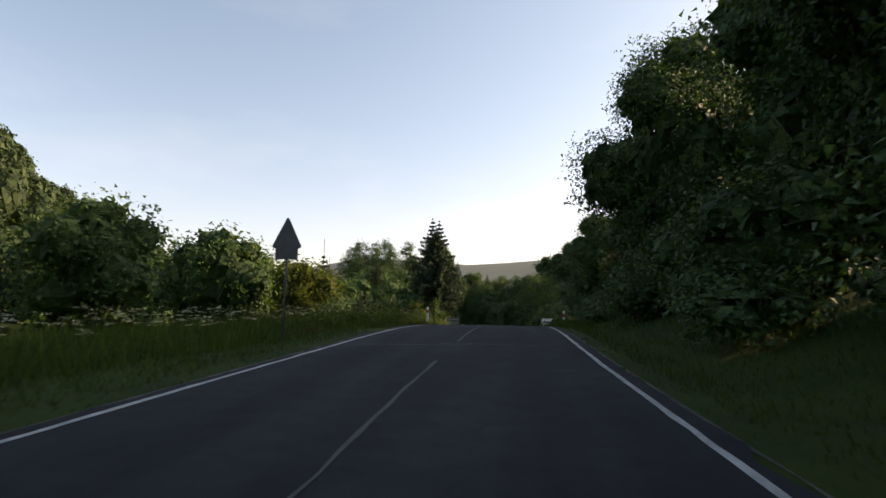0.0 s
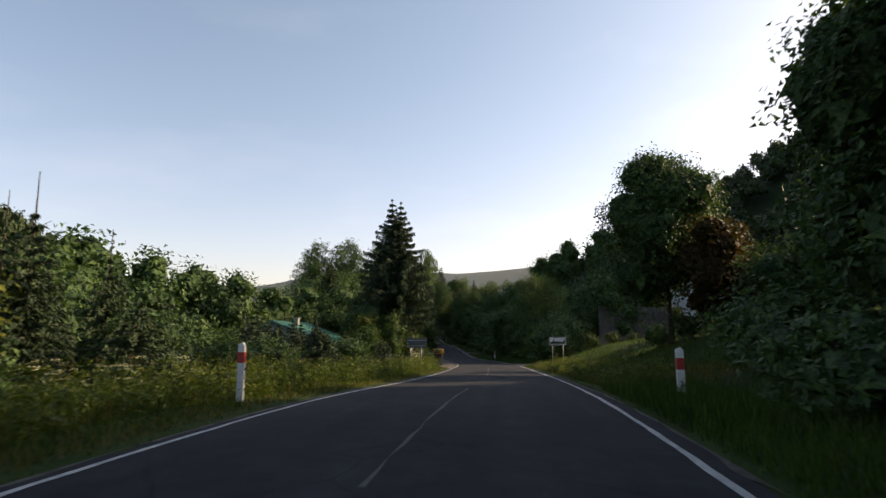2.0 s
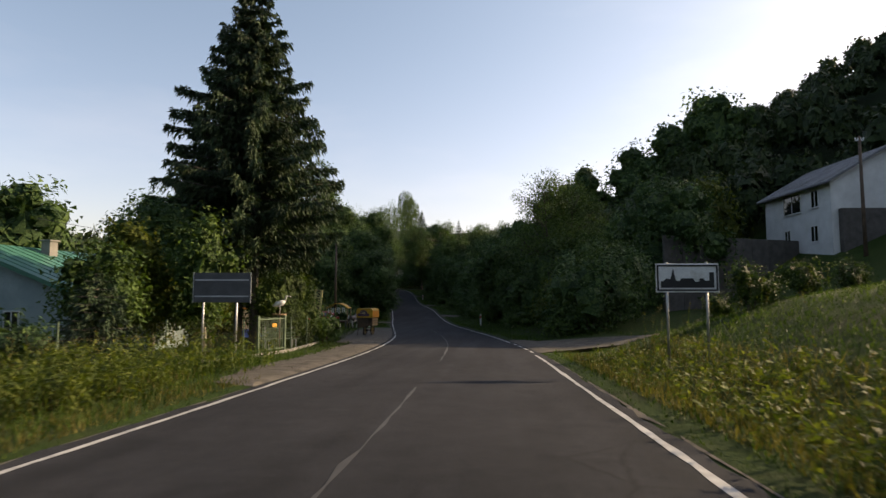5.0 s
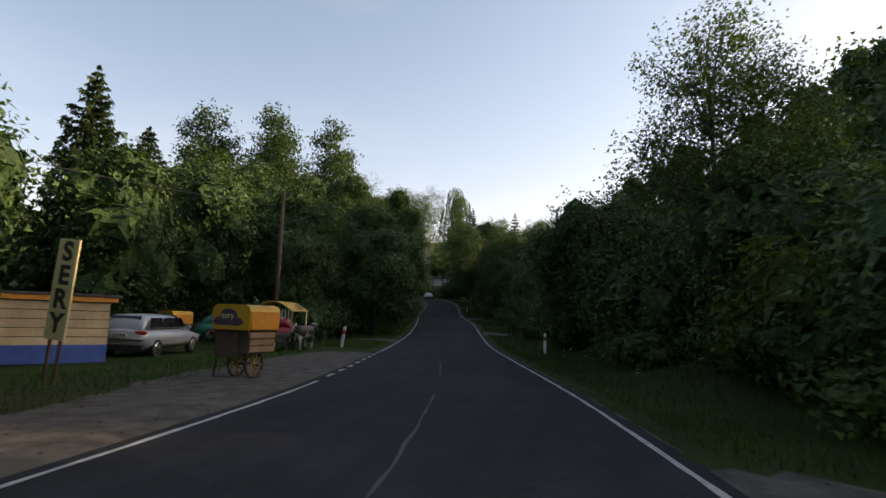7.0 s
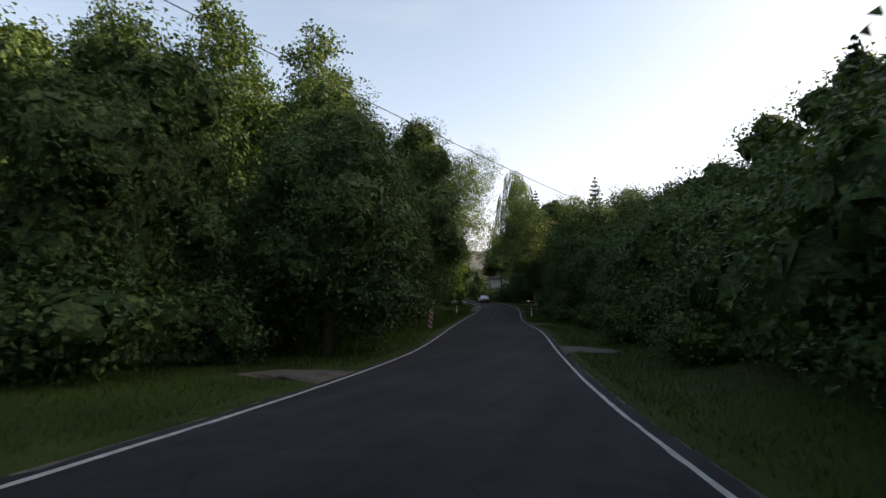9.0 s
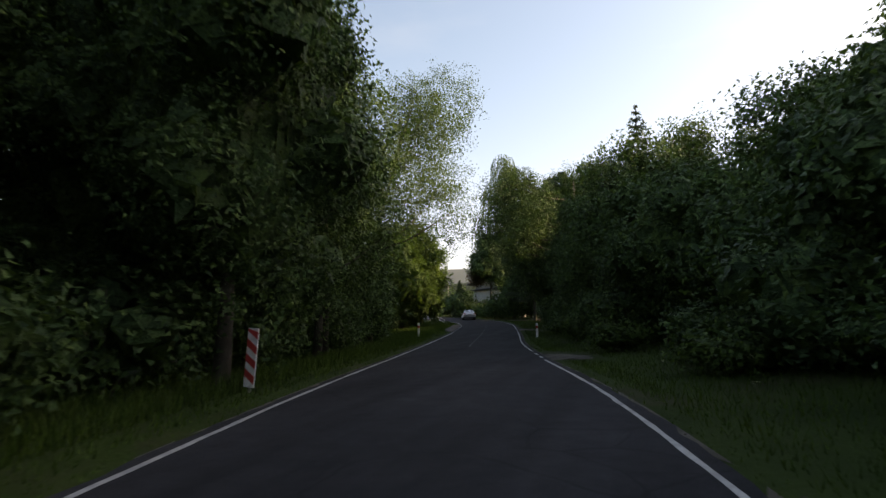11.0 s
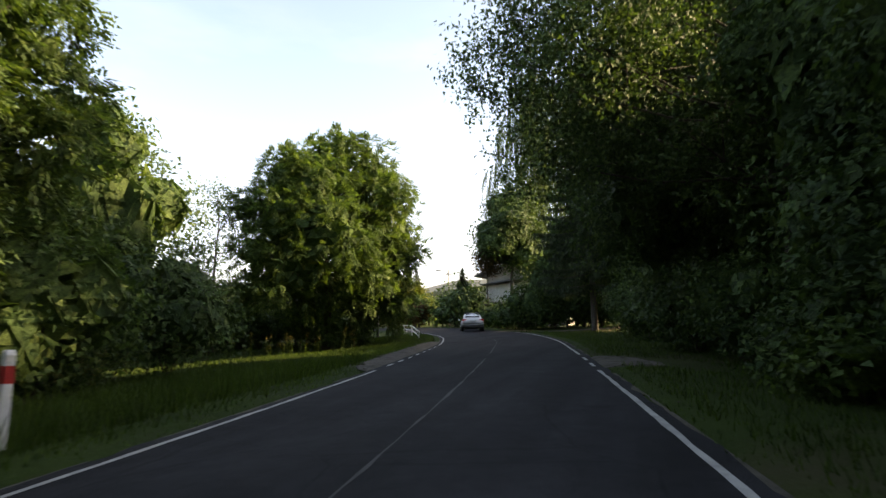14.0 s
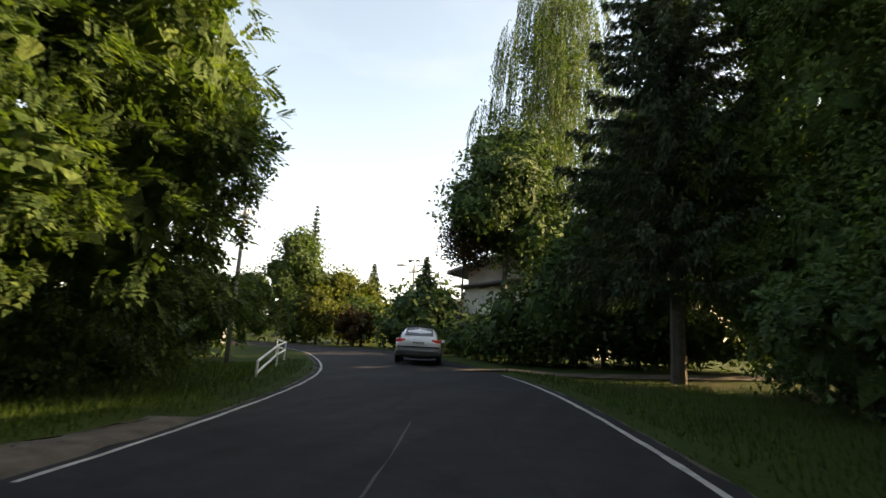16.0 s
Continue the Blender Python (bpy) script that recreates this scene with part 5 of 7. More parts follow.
for k, (y, u) in enumerate([(188, 12.5), (192, 13.5), (196, 11.5), (200, 13.0), (204, 12.5), (208, 12.0), (184, 12.0), (190, 16), (197, 16.5), (204, 16.5)]):
    bush(R(y, u), 2.4, 3.8 + (k % 3) * 0.5, M_LEAF_DARK, "dark undergrowth below the trees", 1060 + k, 0.18, 320, 12, group="undergrowth", core=420)
for k, (x, y, r, h) in enumerate([(-41.9, 207.3, 2.0, 3.2), (-40.6, 207.6, 1.8, 3.0), (-32.4, 202.9, 1.1, 1.5), (-31.3, 204.0, 1.1, 1.6), (-44.0, 206.6, 2.0, 2.0)]):
    bush((x, y, float(ground(x, y))), r, h, M_LEAF_DARK, "dark bushes in the shade of the ash", 1075 + k, 0.14, 360, 12, group="bushes under the ash", core=380)

# added above the bank, outside the view, to shade the road
for k, (y, u, h, r) in enumerate([(40.5, 13.2, 8.0, 2.7), (44.5, 13.6, 7.6, 2.6), (48.5, 14.2, 7.4, 2.6)]):
    broad_tree(R(y, u), h, r, 0.5, M_LEAF_DARK, "leafy tree added on the slope to cast shade", 0.2, 900, 13, 900, 1085 + k, 0.13, group="trees above the lawn")
for k, (x, y, r, h) in enumerate([(-21.0, 222.4, 2.2, 6.4), (-19.6, 222.0, 2.2, 6.6), (-18.2, 221.6, 2.2, 6.0), (-22.4, 224.6, 2.2, 5.6)]):
    broad_tree((x, y, float(ground(x, y))), h + 2.0, r, 0.2, M_LEAF_DARK, "dark young tree before the grey house", 0.18, 900, 13, 900, 1090 + k, 0.09, group="young trees by the house")
# ---- roadside posts and signs ----
def G(x, y, up=0.0):
    return (x, y, float(ground(x, y)) + up)


def delineator(place, label, numbered=False, lean=0.0, turn=0.0, reverse=False):
    t = thing("marker_post", place, label, "marker post", "roadside marker posts")
    t.matrix_basis = pose(*place, 0, lean, turn)
    post = prism([(-0.06, -0.1), (0.06, -0.1), (0.06, 0.94), (0.02, 1.0), (-0.06, 0.97)], 0.1, "y", start=-0.05)
    part("post", post, M_WHITE, t)
    part("band", box(-0.064, 0.064, -0.054, 0.054, 0.62, 0.82), M_BLACK if reverse else M_RED, t, "red reflecting band" if not reverse else "dark band")
    if numbered:
        writing("digit", "3", 0.17, Matrix.Translation((0, -0.055, 0.36)) @ pose(0, 0, 0, 90, 0, 0), M_BLACK, t)
    return t


delineator(G(3.62, 37.3), "white marker post with red band and a digit in the grass", True)
delineator(G(-9.95, 112.5), "leaning white marker post with red band in the grass", lean=7, turn=-8)
delineator(tuple(at_road(115.2, 4.95)), "white marker post with red band on the verge", turn=-8)
delineator(G(-21.9, 176.55, 0.15), "white marker post with red band by the tall grass", turn=-14)
delineator(G(-4.4, 37.4, 0.12), "white marker post with red band before yellow weeds")
delineator(tuple(at_road(176.46, 4.0)), "white marker post with red band and a digit on the verge", True, turn=-14)


def warning_sign(place):
    t = thing("warning_sign", place, "back of a grey triangular warning sign with a plate below", "road sign", turn=3)
    part("pole", tube([(0, 0, -0.7), (0, 0, 2.62)], 0.032, 10), M_GREY, t, smooth=True)
    c = []
    for k, (x, z) in enumerate([(-0.4, 1.98), (0.4, 1.98), (0.0, 2.68)]):
        for a in range(5):
            ang = radians([210, 330, 90][k] - 60 + a * 30)
            c.append((x * 0.9 + 0.05 * math.cos(ang), 2.24 + (z - 2.24) * 0.9 + 0.05 * math.sin(ang)))
    part("triangle", prism(c, 0.03, "y", start=-0.045), M_GREY, t)
    part("rim", prism([(x * 1.03, 2.24 + (z - 2.24) * 1.03) for x, z in c], 0.01, "y", start=-0.056), M_GREY, t)
    part("plate", box(-0.33, 0.33, -0.05, -0.03, 1.68, 1.95, 0.004), M_GREY, t, "small grey plate back")
    for z in (1.8, 2.1, 2.35):
        part("clamp", box(-0.07, 0.07, -0.04, 0.04, z - 0.02, z + 0.02, 0.006), M_STEEL, t)
    return t


warning_sign(G(-4.88, 15.6, 0.32)).scale = (0.84, 1, 1)


def town_sign(place):
    t = thing("town_sign", place, "white town limit sign with black skyline on two posts", "road sign", turn=2)
    for x in (-0.42, 0.42):
        part("post", tube([(x, 0.04, -0.2), (x, 0.04, 2.15)], 0.028, 8), M_STEEL, t, smooth=True)
    part("board", box(-0.66, 0.66, -0.01, 0.015, 1.5, 2.12, 0.006), M_WHITE, t)
    z0, z1 = 1.53, 2.09
    for n_, (a, b, c, d) in enumerate([(-0.64, 0.64, z0, z0 + 0.035), (-0.64, 0.64, z1 - 0.035, z1), (-0.64, -0.605, z0, z1), (0.605, 0.64, z0, z1)]):
        part("border", box(a, b, -0.018 - 0.001 * n_, -0.011, c, d), M_BLACK, t, "black border")
    line = [(-0.56, 1.6), (0.56, 1.6), (0.56, 1.93), (0.46, 1.93), (0.46, 1.75), (0.36, 1.75), (0.34, 1.8), (0.25, 1.8), (0.25, 1.73), (0.16, 1.73), (0.12, 1.8), (-0.12, 1.8), (-0.17, 1.75),
            (-0.24, 1.75), (-0.26, 1.84), (-0.3, 2.02), (-0.34, 1.84), (-0.36, 1.78), (-0.44, 1.8), (-0.52, 1.74), (-0.56, 1.74)]
    part("skyline", prism(line, 0.006, "y", start=-0.018), M_BLACK, t, "black skyline of roofs and a church spire")
    return t


town_sign(G(4.95, 74.9))


def board_back(place):
    t = thing("sign_board", place, "dark grey back of a large place-name board", "road sign", turn=6)
    for x in (-0.52, 0.4):
        part("post", tube([(x, 0.05, -0.2), (x, 0.05, 2.45)], 0.03, 8), M_STEEL, t, smooth=True)
    part("board", box(-0.8, 0.8, -0.01, 0.015, 1.78, 2.6, 0.01), M_GREY, t)
    for z in (1.95, 2.4):
        part("brace", box(-0.74, 0.74, -0.03, -0.012, z - 0.02, z + 0.02), M_STEEL, t)
    for x in (-0.8, 0.78):
        part("edge", box(x, x + 0.02, -0.02, 0.02, 1.77, 2.61), M_STEEL, t)
    return t


board_back(G(-6.7, 77.7))


def cheese_sign(place):
    t = thing("vertical_sign", place, "tall cream board with black letters on dark posts", "sign", turn=-4)
    part("board", box(-0.24, 0.24, -0.05, -0.02, 0.85, 2.75, 0.006), M_CREAM, t)
    for k, ch in enumerate("SERY"):
        writing("letter", ch, 0.5, Matrix.Translation((0, -0.055, 2.5 - 0.45 * k)) @ pose(0, 0, 0, 90, 0, 0), M_BLACK, t, bold=0.018)
    for x in (-0.12, 0.12):
        part("post", box(x - 0.025, x + 0.025, -0.018, 0.03, -0.2, 2.5, 0.005), M_WOODDARK, t)
    t.matrix_basis = pose(*place, 0, 4.5, -4)
    return t


cheese_sign(G(-9.35, 95.0))


def striped_marker(place):
    t = thing("obstacle_marker", place, "red and white diagonally striped marker board on the verge", "road marker", turn=-12)
    part("board", box(-0.14, 0.14, -0.012, 0.012, 0.1, 1.25, 0.01), M_WHITE, t)
    for k in range(4):
        z = 0.16 + k * 0.29
        o = [(-0.135, z + 0.16), (0.135, z), (0.135, min(z + 0.15, 1.24)), (-0.135, min(z + 0.31, 1.24))]
        part("stripe", prism(o, 0.004, "y", start=-0.017), M_RED, t, "red stripe")
    part("post", tube([(0, 0.03, -0.2), (0, 0.03, 1.1)], 0.03, 8), M_STEEL, t)
    t.matrix_basis = pose(*place, 0, 4, -12)


striped_marker(tuple(at_road(144.6, -4.0)))


# ---- poles, wires, lamp ----
def pole(place, h, label, arms=((0.0, 0.7),), lamp=False, mat=None, r=0.13, turn=0.0):
    t = thing("utility_pole", place, label, "pole", turn=turn)
    part("mast", tube([(0, 0, -0.3), (0, 0, h * 0.5), (0, 0, h)], [r, r * 0.85, r * 0.65], 12), mat or M_CONCRETE, t, smooth=True)
    for z, w in arms:
        part("crossarm", box(-w, w, -0.05, 0.05, h - 0.35 - z, h - 0.25 - z, 0.01), M_STEEL, t)
        for x in (-w * 0.9, -w * 0.3, w * 0.3, w * 0.9):
            part("insulator", tube([(x, 0, h - 0.25 - z), (x, 0, h - 0.17 - z), (x, 0, h - 0.1 - z)], [0.03, 0.05, 0.02], 8), M_WHITE, t)
    if lamp:
        part("lamp_arm", tube([(0, 0, h - 0.5), (-0.5, 0, h - 0.1), (-1.1, 0, h + 0.05)], 0.03, 8), M_STEEL, t)
        part("lamp_head", box(-1.75, -1.05, -0.13, 0.13, h, h + 0.12, 0.04), M_GREY, t, "flat grey lamp head")
    return t


pole(G(-12.33, 110.24), 7.1, "tall dark wooden power pole in the yard", arms=(), r=0.11, mat=M_WOODDARK, turn=20)
pole((-37.74, 242.13, float(ground(-37.74, 242.13))), 7.0, "slim street lamp pole with arm", arms=((0.3, 0.5),), lamp=True, r=0.1, turn=-10)
pole((-34.83, 214.83, float(ground(-34.83, 214.83))), 6.3, "weathered concrete pole beside the bend", arms=((0.0, 0.35),), r=0.1, turn=-20)
pole((26.5, 105.5, float(ground(26.5, 105.5))), 8.5, "dark wooden pole before the white house", arms=((0.0, 0.3),), mat=M_WOODDARK, r=0.14)
pole(G(-1.4, 145.4), 6.0, "dark wooden power pole half hidden in the trees", arms=(), mat=M_WOODDARK, r=0.1, turn=10)


def wire(a, b, sag, label, r=0.011):
    a, b = Vector(a), Vector(b)
    pts = []
    for k in range(17):
        f = k / 16
        pts.append(a.lerp(b, f) - Vector((0, 0, sag * 4 * f * (1 - f))))
    ob = part("cable", tube(pts, r, 5), M_BLACK)
    return tagged(ob, label, "cable")


wire((-12.0, 110.24, 4.4), (-1.45, 145.4, 4.9), 0.35, "black overhead cable crossing the road")
wire((-12.7, 110.24, 4.4), (-17.5, 84, 3.6), 0.5, "thin overhead cable from the pole")
wire((-37.96, 241.85, 11.4), (-29.01, 233.14, 10.3), 0.3, "thin cable from the lamp pole to the house")
wire((-34.74, 214.72, 8.8), (-47.49, 253.61, 11.0), 0.6, "thin cable from the pole along the bend")


# ---- vehicles ----
def loft(sections, m=14, power=3.2):
    """A rounded shell through sections (y, half width, bottom, top)."""
    bm = bmesh.new()
    rings = []
    for y, w, z0, z1 in sections:
        ring = []
        for k in range(m):
            a = 2 * math.pi * (k + 0.5) / m
            c, s = math.cos(a), math.sin(a)
            ring.append(bm.verts.new((w * math.copysign(abs(c) ** (2 / power), c), y, (z0 + z1) / 2 + (z1 - z0) / 2 * math.copysign(abs(s) ** (2 / power), s))))
        rings.append(ring)
    for q, v in zip(rings, rings[1:]):
        for k in range(m):
            bm.faces.new((q[k], v[k], v[(k + 1) % m], q[(k + 1) % m]))
    bm.faces.new(rings[0])
    bm.faces.new(rings[-1][::-1])
    bmesh.ops.recalc_face_normals(bm, faces=bm.faces[:])
    return bm


def panel(corners, thick=0.012):
    """A thin pane through four corners."""
    bm = bmesh.new()
    c = [Vector(p) for p in corners]
    nrm = (c[1] - c[0]).cross(c[3] - c[0]).normalized() * thick
    a = [bm.verts.new(p) for p in c]
    b = [bm.verts.new(p + nrm) for p in c]
    bm.faces.new(a[::-1])
    bm.faces.new(b)
    for k in range(4):
        bm.faces.new((a[k], a[(k + 1) % 4], b[(k + 1) % 4], b[k]))
    bmesh.ops.recalc_face_normals(bm, faces=bm.faces[:])
    return bm


def wheel(t, x, y, r, out):
    w = part("wheel", box(x - 0.04, x + 0.04, y - 0.05, y + 0.05, r - 0.05, r + 0.05, 0.01), M_STEEL, t)
    tyre = tube([(x - 0.1, y, r), (x - 0.07, y, r), (x + 0.07, y, r), (x + 0.1, y, r)], [r * 0.9, r, r, r * 0.9], 22)
    part("tyre", tyre, M_RUBBER, w, smooth=False)
    part("rim", tube([(x + out * 0.1, y, r), (x + out * 0.115, y, r)], [r * 0.66, r * 0.6], 16), M_CHROME, w, "bright rim")


def car(place, turn, paintm, label, form="saloon", lit=False, rack=False, plate=True):
    t = thing("car", place, label, "car", turn=turn)
    tail = {"saloon": 0.98, "estate": 0.95, "hatch": 0.95}[form]
    part("body", loft([(-2.18, 0.70, 0.36, 0.86), (-2.1, 0.82, 0.3, tail), (-1.75, 0.885, 0.24, tail + 0.02), (-0.9, 0.9, 0.22, 0.97), (0.6, 0.9, 0.22, 0.96),
                      (1.3, 0.88, 0.24, 0.9), (1.95, 0.82, 0.28, 0.78), (2.18, 0.68, 0.34, 0.66)]), paintm, t, smooth=True)
    back = {"saloon": (-1.62, -0.85), "estate": (-2.06, -1.72), "hatch": (-1.95, -1.45)}[form]
    z1 = 1.46 if form != "saloon" else 1.45
    part("cabin", loft([(back[0], 0.72, 0.8, 0.98), (back[0] * 0.5 + back[1] * 0.5, 0.71, 0.8, 0.8 + (z1 - 0.8) * 0.72), (back[1], 0.66, 0.8, z1 - 0.02), (-0.2, 0.66, 0.8, z1),
                       (0.35, 0.66, 0.8, z1 - 0.04), (0.9, 0.7, 0.8, 1.15), (1.3, 0.72, 0.8, 0.92)], power=3.6), paintm, t, smooth=True)
    b0, b1 = back
    part("rear_window", panel([(-0.55, b0 + 0.13, 1.05), (0.55, b0 + 0.13, 1.05), (0.5, b1 - 0.06, z1 - 0.09), (-0.5, b1 - 0.06, z1 - 0.09)], 0.05), M_PANE, t, "dark rear window")
    part("windscreen", panel([(0.6, 1.2, 0.98), (-0.6, 1.2, 0.98), (-0.53, 0.48, z1 - 0.1), (0.53, 0.48, z1 - 0.1)], 0.05), M_PANE, t, "dark windscreen")
    spans = [(-0.78, -0.05), (0.0, 0.72)] + ([(-1.66, -0.84)] if form == "estate" else [(-1.3, -0.84)] if form == "hatch" else [])
    for s in (-1, 1):
        for a, b in spans:
            part("side_window", panel([(s * 0.735, a, 1.0), (s * 0.735, b + (0.14 if b > 0.5 else 0), 1.0), (s * 0.69, b - (0.2 if b > 0.5 else 0), z1 - 0.13), (s * 0.69, a + (0.1 if a < -0.6 else 0), z1 - 0.13)], 0.03 * s), M_PANE, t, "dark side window")
        part("tail_light", box(min(s * 0.5, s * 0.84), max(s * 0.5, s * 0.84), -2.17, -1.98, 0.78, 0.9, 0.03), M_LAMPLIT if lit else M_LAMPRED, t, "red tail light")
        part("headlight", box(min(s * 0.5, s * 0.78), max(s * 0.5, s * 0.78), 1.9, 2.1, 0.58, 0.72, 0.03), M_CHROME, t)
        part("mirror", box(min(s * 0.9, s * 1.04), max(s * 0.9, s * 1.04), 0.62, 0.75, 0.95, 1.07, 0.03), paintm, t)
        for y in (-1.32, 1.34):
            wheel(t, s * 0.8, y, 0.31, s)
    part("bumper", box(-0.83, 0.83, -2.24, -2.02, 0.24, 0.46, 0.05), M_BLACK, t, "dark lower bumper")
    part("bumper_strip", box(-0.8, 0.8, -2.235, -2.1, 0.58, 0.62, 0.01), M_BLACK, t, "dark trim strip")
    if plate:
        pl = part("number_plate", box(-0.26, 0.26, -2.21, -2.15, 0.7, 0.81, 0.006), M_WHITE, t, "white number plate")
        for k in range(5):
            part("plate_bar", box(-0.2 + k * 0.085, -0.14 + k * 0.085, -2.215, -2.21, 0.725, 0.785), M_BLACK, pl)
    if rack:
        for y in (-0.6, 0.15):
            part("roof_bar", box(-0.6, 0.6, y - 0.03, y + 0.03, z1 + 0.04, z1 + 0.075, 0.01), M_BLACK, t, "black roof bar")
        for s in (-1, 1):
            part("roof_rail", box(s * 0.56 - 0.02, s * 0.56 + 0.02, -0.75, 0.35, z1 - 0.03, z1 + 0.04, 0.01), M_BLACK, t)
    return t


car(tuple(at_road(218.44, 1.2)), 18.5, M_CARWHITE, "white saloon car with roof bars on the road", "saloon", lit=True, rack=True)
car(G(-14.5, 105.0), 8, M_CARSILVER, "silver estate car parked in the yard", "estate")
car(G(-15.4, 114.5), 108, M_CARRED, "red hatchback parked on the grass", "hatch")
car(G(-18.0, 117.2), -70, M_CARTEAL, "teal hatchback parked behind the wagon", "hatch")


# ---- the cheese stall's carts, wagon and painted cows ----
def spoked(t, x, y, r, axis="x"):
    w = part("wheel", tube([(x - 0.05, y, r), (x + 0.05, y, r)], 0.06, 10), M_SPOKE, t)
    bm = bmesh.new()
    n = 24
    for a in range(n):
        t0, t1 = 2 * math.pi * a / n, 2 * math.pi * (a + 1) / n
        pts = []
        for ang in (t0, t1):
            for rr in (r * 0.87, r):
                for xx in (x - 0.025, x + 0.025):
                    pts.append(bm.verts.new((xx, y + rr * math.cos(ang), r + rr * math.sin(ang))))
        for f in ((0, 1, 3, 2), (4, 6, 7, 5), (0, 4, 5, 1), (2, 3, 7, 6), (0, 2, 6, 4), (1, 5, 7, 3)):
            bm.faces.new([pts[i] for i in f])
    bmesh.ops.remove_doubles(bm, verts=bm.verts[:], dist=0.001)
    part("felloe", bm, M_WOODDARK, w, "dark wooden rim")
    for k in range(10):
        a = 2 * math.pi * k / 10
        part("spoke", tube([(x, y, r), (x, y + r * 0.9 * math.cos(a), r + r * 0.9 * math.sin(a))], 0.014, 5), M_SPOKE, w)


def handcart(place, turn, label, width=1.02):
    t = thing("cart", place, label, "cart", "cheese carts", turn=turn)
    h = width / 2
    arch = [(-h, 1.05), (h, 1.05), (h + 0.02, 1.45), (h - 0.04, 1.56), (h - 0.14, 1.6), (-h + 0.14, 1.6), (-h + 0.04, 1.56), (-h - 0.02, 1.45)]
    part("cover", prism(arch, 1.0, "y", start=-0.5), M_YELLOW, t, "yellow tarpaulin cover")
    hat = [(-0.42, 1.2), (-0.3, 1.14), (0.3, 1.14), (0.44, 1.2), (0.36, 1.29), (0.26, 1.32), (0.22, 1.44), (0.1, 1.5), (-0.08, 1.5), (-0.18, 1.44), (-0.22, 1.32), (-0.34, 1.29)]
    logo = part("emblem", prism([(x - 0.08, z) for x, z in hat], 0.006, "y", start=-0.507), M_PURPLE, t, "dark purple hat-shaped emblem")
    writing("lettering", "sery", 0.2, Matrix.Translation((-0.09, -0.509, 1.35)) @ pose(0, 0, 0, 90, 0, 0), M_CREAM, logo)
    part("side_flap", box(h + 0.022, h + 0.03, -0.46, 0.46, 1.07, 1.46, 0.003), M_ORANGE, t, "orange side panel")
    part("box", box(-h + 0.05, h - 0.05, -0.4, 0.42, 0.55, 1.02, 0.01), M_WOODDARK, t, "dark brown cart box")
    part("apron", box(-h + 0.08, 0.2, -0.46, -0.43, 0.45, 0.98, 0.005), M_WOODDARK, t, "dark hanging panel")
    for k in range(3):
        part("board", box(h - 0.045, h - 0.02, -0.4, 0.42, 0.58 + k * 0.15, 0.7 + k * 0.15, 0.005), M_WOOD, t)
    for x in (-0.14, 0.34):
        spoked(t, x, -0.05, 0.29)
    for x, y in ((-h + 0.1, -0.38), (-h + 0.1, 0.38)):
        part("leg", tube([(x - 0.08, y, -0.03), (x, y, 0.6)], 0.025, 6), M_WOODDARK, t)
    for x in (-h + 0.04, h - 0.04):
        for y in (-0.45, 0.45):
            part("upright", box(x - 0.02, x + 0.02, y - 0.02, y + 0.02, 0.9, 1.1), M_WOODDARK, t)
    part("axle", tube([(-0.2, -0.05, 0.29), (0.45, -0.05, 0.29)], 0.03, 8), M_WOODDARK, t)
    return t


handcart(G(-6.9, 97.7, 0.02), -12, "small yellow-covered cheese cart with spoked wheels on gravel")
handcart(G(-16.4, 109.0, 0.02), -20, "yellow-covered cheese cart standing farther back in the yard")


def market_wagon(place, turn):
    t = thing("market_wagon", place, "cheese wagon with arched yellow canopy and lettering", "market wagon", turn=turn)
    arch = [(-0.9 + 1.8 * k / 10, 1.75 + 0.42 * math.sin(math.pi * k / 10)) for k in range(11)]
    lo = [(x * 0.96, z - 0.035) for x, z in arch[::-1]]
    rot = part("canopy", prism([(z0, z1) for z0, z1 in arch + lo], 1.9, "x", start=-0.95), M_YELLOW, t, "arched yellow canopy")
    writing("lettering", "SERY", 0.4, Matrix.Translation((0.05, -0.83, 1.93)) @ pose(0, 0, 0, 54, 0, 0), M_BLACK, rot, "black lettering")
    for x in (-0.85, 0.85):
        for y in (-0.82, 0.82):
            part("upright", box(x - 0.03, x + 0.03, y - 0.03, y + 0.03, 0.4, 1.8, 0.005), M_WOOD, t)
    part("bed", box(-0.95, 0.95, -0.85, 0.85, 0.55, 0.68, 0.01), M_WOODDARK, t)
    part("side_rail", box(-0.92, 0.92, -0.87, -0.83, 0.68, 0.8, 0.01), M_WOODDARK, t)
    part("side_rail", box(-0.92, 0.92, 0.83, 0.87, 0.68, 0.8, 0.01), M_WOODDARK, t)
    for k in range(11):
        z = 1.28 + 0.05 * (k * 7 % 4)
        part("cloth_strip", box(-0.91, -0.895, -0.74 + k * 0.14, -0.69 + k * 0.14, z, 1.8), M_WHITE if k % 3 else M_CREAM, t, "hanging pale cloth strip")
    part("price_board", box(0.74, 0.84, -0.87, -0.855, 1.0, 1.74, 0.005), M_CREAM, t, "narrow pale board")
    part("price_card", box(-0.5, -0.36, -0.88, -0.86, 1.02, 1.22, 0.004), M_WHITE, t, "white price card")
    for x in (-0.85, 0.85):
        for y in (-0.7, 0.7):
            w = part("wheel", tube([(x - 0.04, y, 0.33), (x + 0.04, y, 0.33)], 0.05, 8), M_SPOKE, t)
            part("tyre", tube([(x, y - 0.04, 0.33), (x, y + 0.04, 0.33)], 0.33, 18), M_RUBBER, w)
    return t


market_wagon(G(-11.95, 110.0, 0.02), 97).scale = (1.26, 1.0, 0.96)


